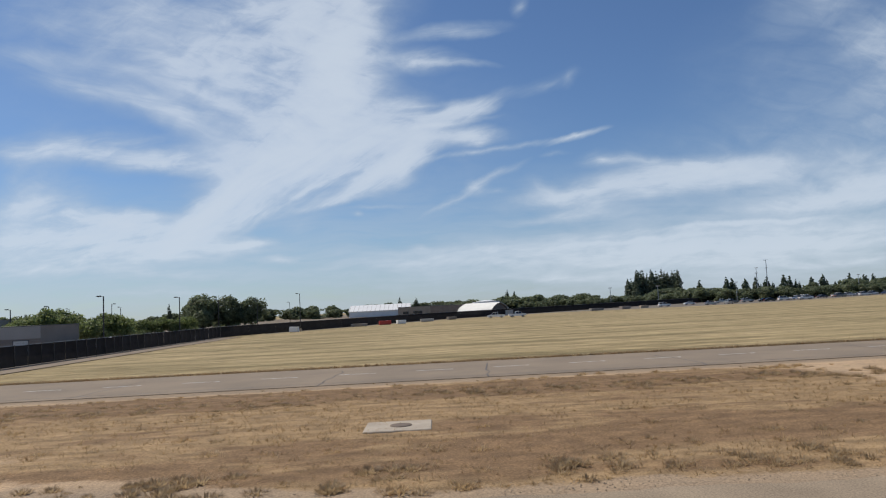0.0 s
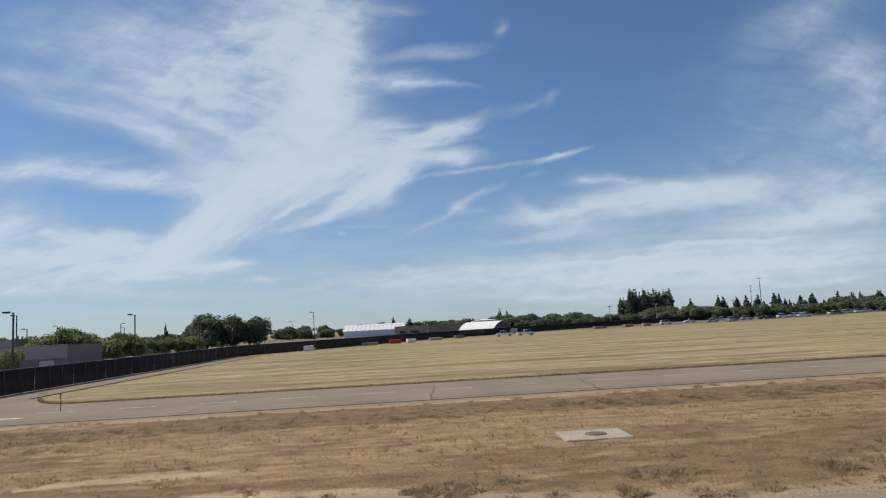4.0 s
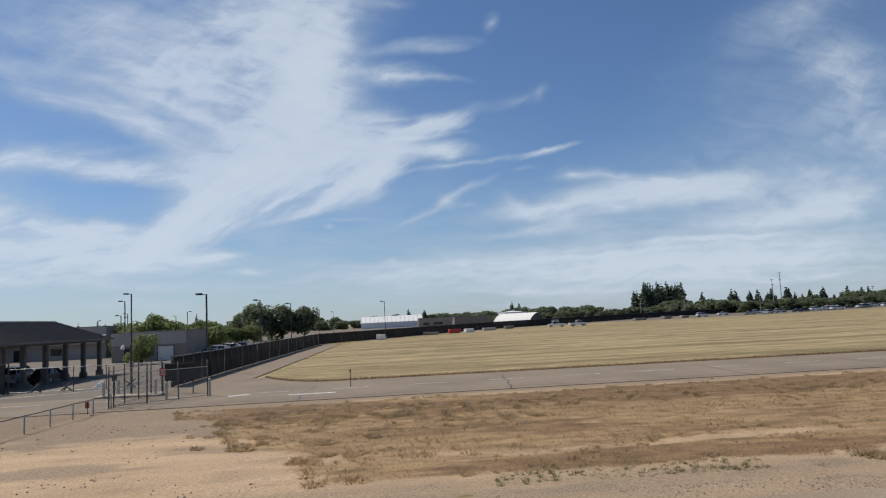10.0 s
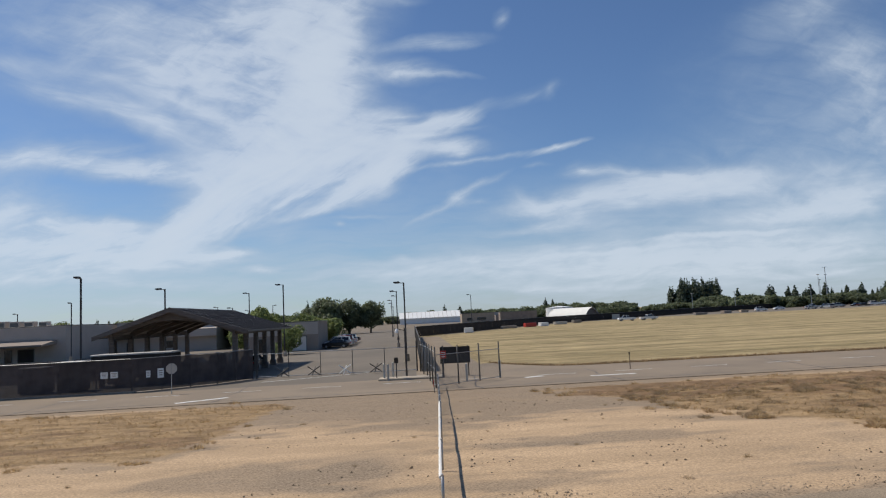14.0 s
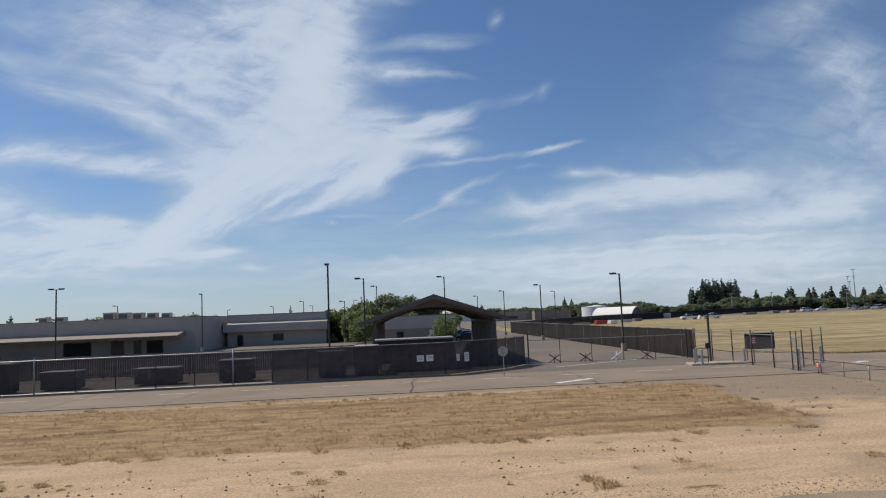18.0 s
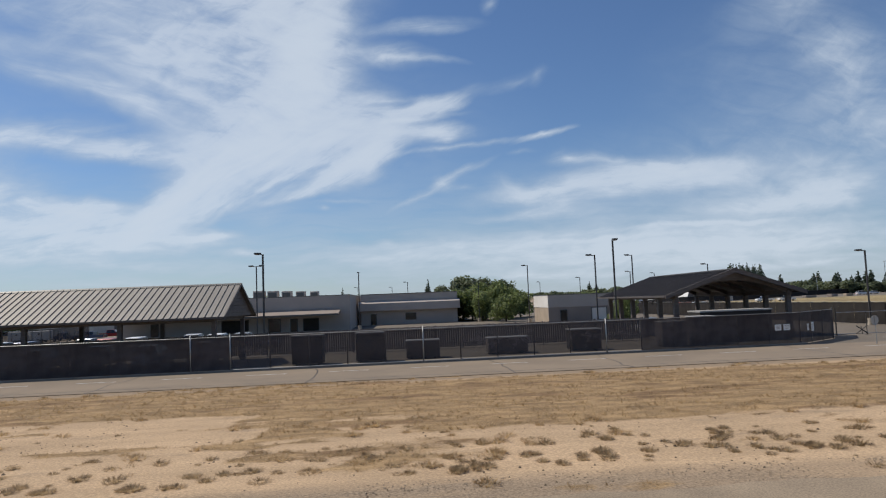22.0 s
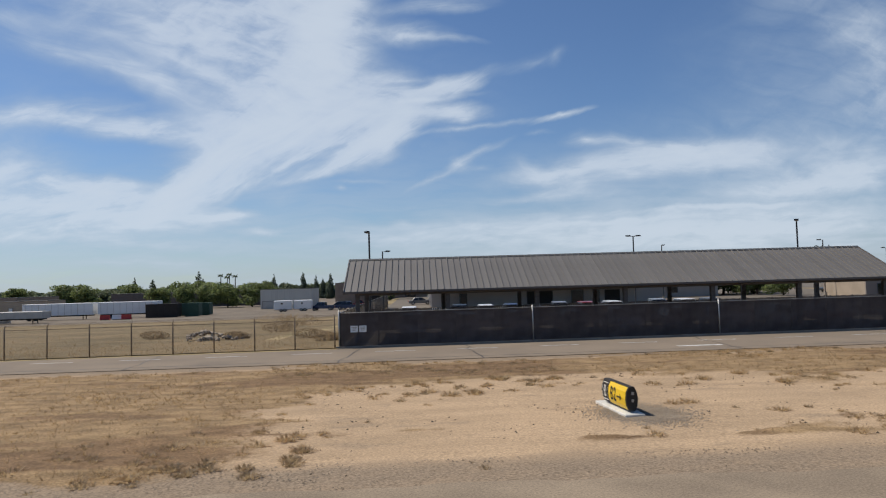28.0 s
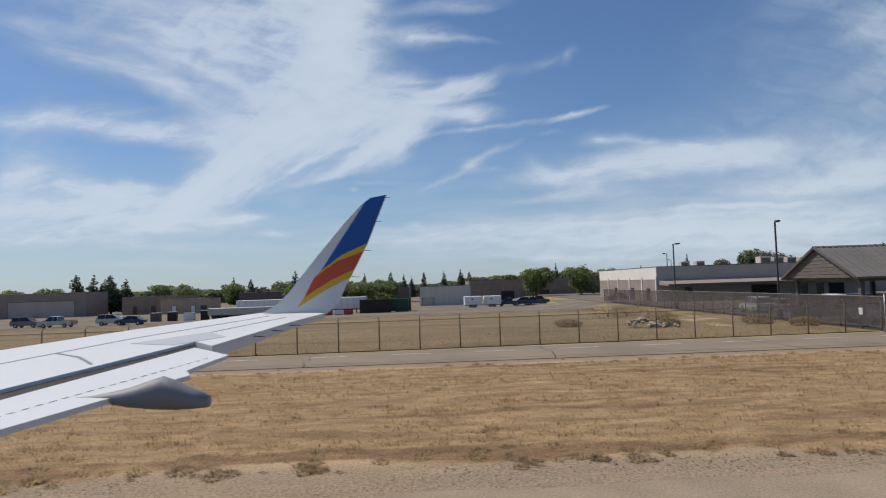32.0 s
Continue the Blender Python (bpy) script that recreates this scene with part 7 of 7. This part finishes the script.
# things along the far side of the field
for k, (x, y, w, d, h, m, lb) in enumerate(((119.8, 171, 2.2, 1.6, 1.3, M_WHITE, "small white box by the far fence"), (140, 201, 3.4, 1.8, 1.2, M_RED, "red machine parked by the far fence"), (144.5, 204, 2.6, 1.6, 1.1, M_WHITE, "white box by the far fence"),
                                           (133, 196, 4.5, 2.0, 0.8, M_STONE, "grey heap of stacked slabs by the far fence"), (152, 216, 4.0, 1.8, 0.9, M_GREYBOX, "grey stack of pipes by the far fence"), (160, 228, 3.0, 1.6, 1.0, M_STONE, "grey stack of pallets by the far fence"),
                                           (178, 262, 12, 4.0, 1.9, M_GREYBOX, "grey fenced compound before the tent"), (216, 262, 5, 2, 0.9, M_STONE, "grey stack of building material"), (228, 266, 4, 2, 1.1, M_STUCCO_D, "plain taupe steel site container"), (236, 268, 3, 2, 1.0, M_TAN, "plain tan steel site container"))):
    top = thing("site_store", lb, "site equipment", (x, y, 0), 12 * (k % 3), "site equipment along the fence")
    part("body", Geo().box((0, 0, h / 2 + 0.05), (w, d, h - 0.1), 0, 0.03), m, top)
    part("skid", Geo().box((0, 0, 0.04), (w * 0.9, d * 0.8, 0.08)), M_BLACK, top)
for x, y, h in ((330, 372, 14), (333, 378, 17), (405, 360, 15), (262, 330, 9), (300, 330, 9), (236, 318, 9), (372, 350, 10), (460, 420, 17)):
    top = thing("field_light", "tall thin pole with small floodlights", "floodlight", (x, y, 0), 0, "poles at the field's far edge")
    part("pole", Geo().tube((0, 0, 0), (0, 0, h), 0.18, 0.10, 8), M_GALV, top)
    part("crossbar", Geo().box((0, 0, h), (1.6, 0.15, 0.15)), M_GALV, top)
    for dx in (-0.6, 0, 0.6):
        part("lamp", Geo().box((dx, -0.15, h + 0.15), (0.4, 0.3, 0.3), 0, 0.05), M_GREYBOX, top)

# ---------------------------------------------------------------- the airliner's wing, as it stands when the ride ends
M_SKIN = mat("white_wing_paint", (0.70, 0.70, 0.69), 0.4, 0.05, 2.5, spec=0.5)
M_SKIN_G = mat("grey_wing_paint", (0.21, 0.215, 0.225), 0.6, 0.06, 2.0)
M_SKIN_P = mat("pale_grey_paint", (0.50, 0.51, 0.52), 0.4, 0.05, 2.0)
M_BLUE = mat("blue_paint", (0.022, 0.095, 0.33), 0.35, 0.05, 2.0)
M_ORANGE = mat("orange_red_paint", (0.60, 0.085, 0.025), 0.35, 0.05, 2.0)
M_GOLD = mat("golden_paint", (0.75, 0.42, 0.03), 0.35, 0.05, 2.0)
wing = thing("aircraft_wing", "white airliner wing with a blue, orange and gold winglet", "aircraft wing", (-33.05, 0, 0))


def wing_z(y):
    return 3.88 + 0.09 * (y - 15)


def slab(outline, lift, thick, grow=0.0):
    """A flat wing panel lying on the wing's slope; thicker towards the root."""
    g = Geo()
    n = len(outline)
    g.v = [(x, y, wing_z(y) + lift) for x, y in outline] + [(x, y, wing_z(y) + lift - thick - grow * max(0, 15 - y)) for x, y in outline]
    g.f = [tuple(range(n)), tuple(range(2 * n - 1, n - 1, -1))] + [(k, k + n, (k + 1) % n + n, (k + 1) % n) for k in range(n)]
    return g


LEAD = [(-14.2, 2.6), (-7.03, 11.42), (-5.63, 13.29), (-3.62, 15.25)]
part("main_panel", slab(LEAD + [(-2.25, 14.75), (-2.66, 13.79), (-3.51, 11.14), (-3.93, 11.59), (-5.24, 8.51), (-7.8, 2.6)], 0.0, 0.10, 0.03), M_SKIN, wing)
part("flap", slab([(-4.99, 8.1), (-3.8, 11.2), (-3.05, 10.44), (-3.31, 9.41), (-3.16, 9.1), (-4.24, 6.89), (-6.4, 2.6), (-7.3, 2.6)], -0.03, 0.025, 0.006), M_SKIN, wing)
# Black slab fills the gap so that it reads as deep shade.
part("flap_gap", slab([(-5.24, 8.51), (-3.93, 11.59), (-3.73, 11.18), (-4.99, 8.1), (-7.3, 2.6), (-7.8, 2.6)], -0.05, 0.05), M_BLACK, wing, "black strip painted for the shade in the gap ahead of the flap")
part("aileron_line", slab([(-4.39, 11.9), (-3.0, 14.3), (-2.97, 14.27), (-4.36, 11.86)], 0.004, 0.004), M_SKIN_G, wing)
part("spar_line", slab([(-9.5, 4.4), (-5.2, 12.2), (-3.4, 14.6), (-3.37, 14.57), (-5.17, 12.16), (-9.46, 4.37)], 0.004, 0.004), M_SKIN_G, wing)
part("spoiler_line", slab([(-5.88, 10.96), (-5.3, 10.55), (-4.8, 9.92), (-4.84, 9.90), (-5.33, 10.5), (-5.9, 10.92)], 0.005, 0.004), M_SKIN_G, wing)
part("grey_panel", slab([(-5.0, 11.6), (-4.0, 12.6), (-3.55, 12.0), (-4.2, 11.3)], 0.006, 0.005), M_SKIN_P, wing, "pale grey walkway panel")
for k in range(22):
    y = 7.0 + 0.15 * k
    x = -4.72 + 0.44 * (y - 7.0)
    part("vent_slot", slab([(x, y), (x + 0.035, y + 0.08), (x + 0.05, y + 0.075), (x + 0.015, y - 0.005)], -0.026, 0.002), M_BLACK, wing)
fair = Geo()
for x, hi, lo in ((-4.3, 3.22, 3.19), (-3.94, 3.24, 3.19), (-3.7, 3.28, 3.13), (-3.5, 3.32, 3.09), (-3.25, 3.40, 3.06), (-3.11, 3.44, 3.05), (-2.98, 3.39, 3.045), (-2.76, 3.28, 3.05), (-2.6, 3.20, 3.06)):
    fair.v += [(x, 8.1 + 0.15 * math.cos(a) * min(1.0, (hi - lo) / 0.2), (hi + lo) / 2 + (hi - lo) / 2 * math.sin(a)) for a in [j * math.tau / 12 for j in range(12)]]
fair.f = [(r * 12 + c, r * 12 + (c + 1) % 12, (r + 1) * 12 + (c + 1) % 12, (r + 1) * 12 + c) for r in range(8) for c in range(12)] + [tuple(range(96, 108))]
part("flap_fairing", fair, M_SKIN_G, wing, "grey canoe-shaped flap track fairing", smooth=True)


def let_panel(name, outline, lift, material, label=""):
    """A panel of the upturned winglet, given by (x, z); it leans outwards as it rises."""
    g = Geo()
    n = len(outline)
    yy = [14.9 + 0.2 * (z - 3.6) for x, z in outline]
    g.v = [(x, y - lift, z) for (x, z), y in zip(outline, yy)] + [(x, y + 0.09 - lift * 0.2, z) for (x, z), y in zip(outline, yy)]
    g.f = [tuple(range(n)), tuple(range(2 * n - 1, n - 1, -1))] + [(k, k + n, (k + 1) % n + n, (k + 1) % n) for k in range(n)]
    return part(name, g, material, wing, label)


let_panel("winglet", [(-3.62, 3.90), (-3.3, 4.08), (-3.08, 4.30), (-2.47, 5.08), (-1.85, 5.83), (-1.47, 6.24), (-1.28, 6.39), (-0.91, 6.45), (-1.35, 5.34), (-1.85, 4.38), (-2.01, 4.02), (-2.25, 3.83)], 0.0, M_SKIN)
let_panel("blue_field", [(-2.37, 4.77), (-1.50, 6.12), (-1.40, 6.28), (-1.26, 6.385), (-0.92, 6.445), (-1.35, 5.36)], 0.004, M_BLUE, "deep blue upper winglet")
let_panel("gold_stripe", [(-2.52, 4.62), (-2.37, 4.77), (-1.93, 5.10), (-1.35, 5.355), (-1.44, 5.17), (-2.0, 4.98)], 0.005, M_GOLD)
let_panel("orange_stripe", [(-2.73, 4.20), (-2.52, 4.62), (-2.0, 4.98), (-1.44, 5.17), (-1.64, 4.78), (-2.15, 4.56)], 0.0045, M_ORANGE)
let_panel("gold_stripe", [(-2.88, 3.98), (-2.73, 4.20), (-2.15, 4.56), (-1.64, 4.78), (-1.73, 4.60), (-2.2, 4.38)], 0.005, M_GOLD)
for x, z in ((-1.0, 6.40), (-1.2, 5.85), (-1.43, 5.2), (-1.7, 4.62)):
    part("static_wick", Geo().tube((x, 14.95 + 0.2 * (z - 3.6), z), (x + 0.17, 14.95 + 0.2 * (z - 3.6), z - 0.01), 0.008, 0.004, 5), M_BLACK, wing)
for x, y in ((-2.75, 13.5), (-2.95, 12.9), (-3.15, 12.3)):
    part("static_wick", Geo().tube((x, y, wing_z(y) - 0.05), (x + 0.22, y, wing_z(y) - 0.07), 0.01, 0.005, 5), M_BLACK, wing)
gear = part("landing_gear", Geo().tube((-9.2, 3.4, 0.55), (-9.2, 3.4, 2.6), 0.13, 0.16, 12).tube((-9.2, 2.95, 0.58), (-9.2, 3.85, 0.58), 0.09, 0.09, 10), M_GALV, wing, "steel main landing gear leg")
for y in (3.0, 3.8):
    part("tyre", Geo().tube((-9.2, y - 0.2, 0.585), (-9.2, y + 0.2, 0.585), 0.54, 0.54, 24).tube((-9.2, y - 0.14, 0.585), (-9.2, y + 0.14, 0.585), 0.58, 0.58, 24), M_RUBBER, gear)
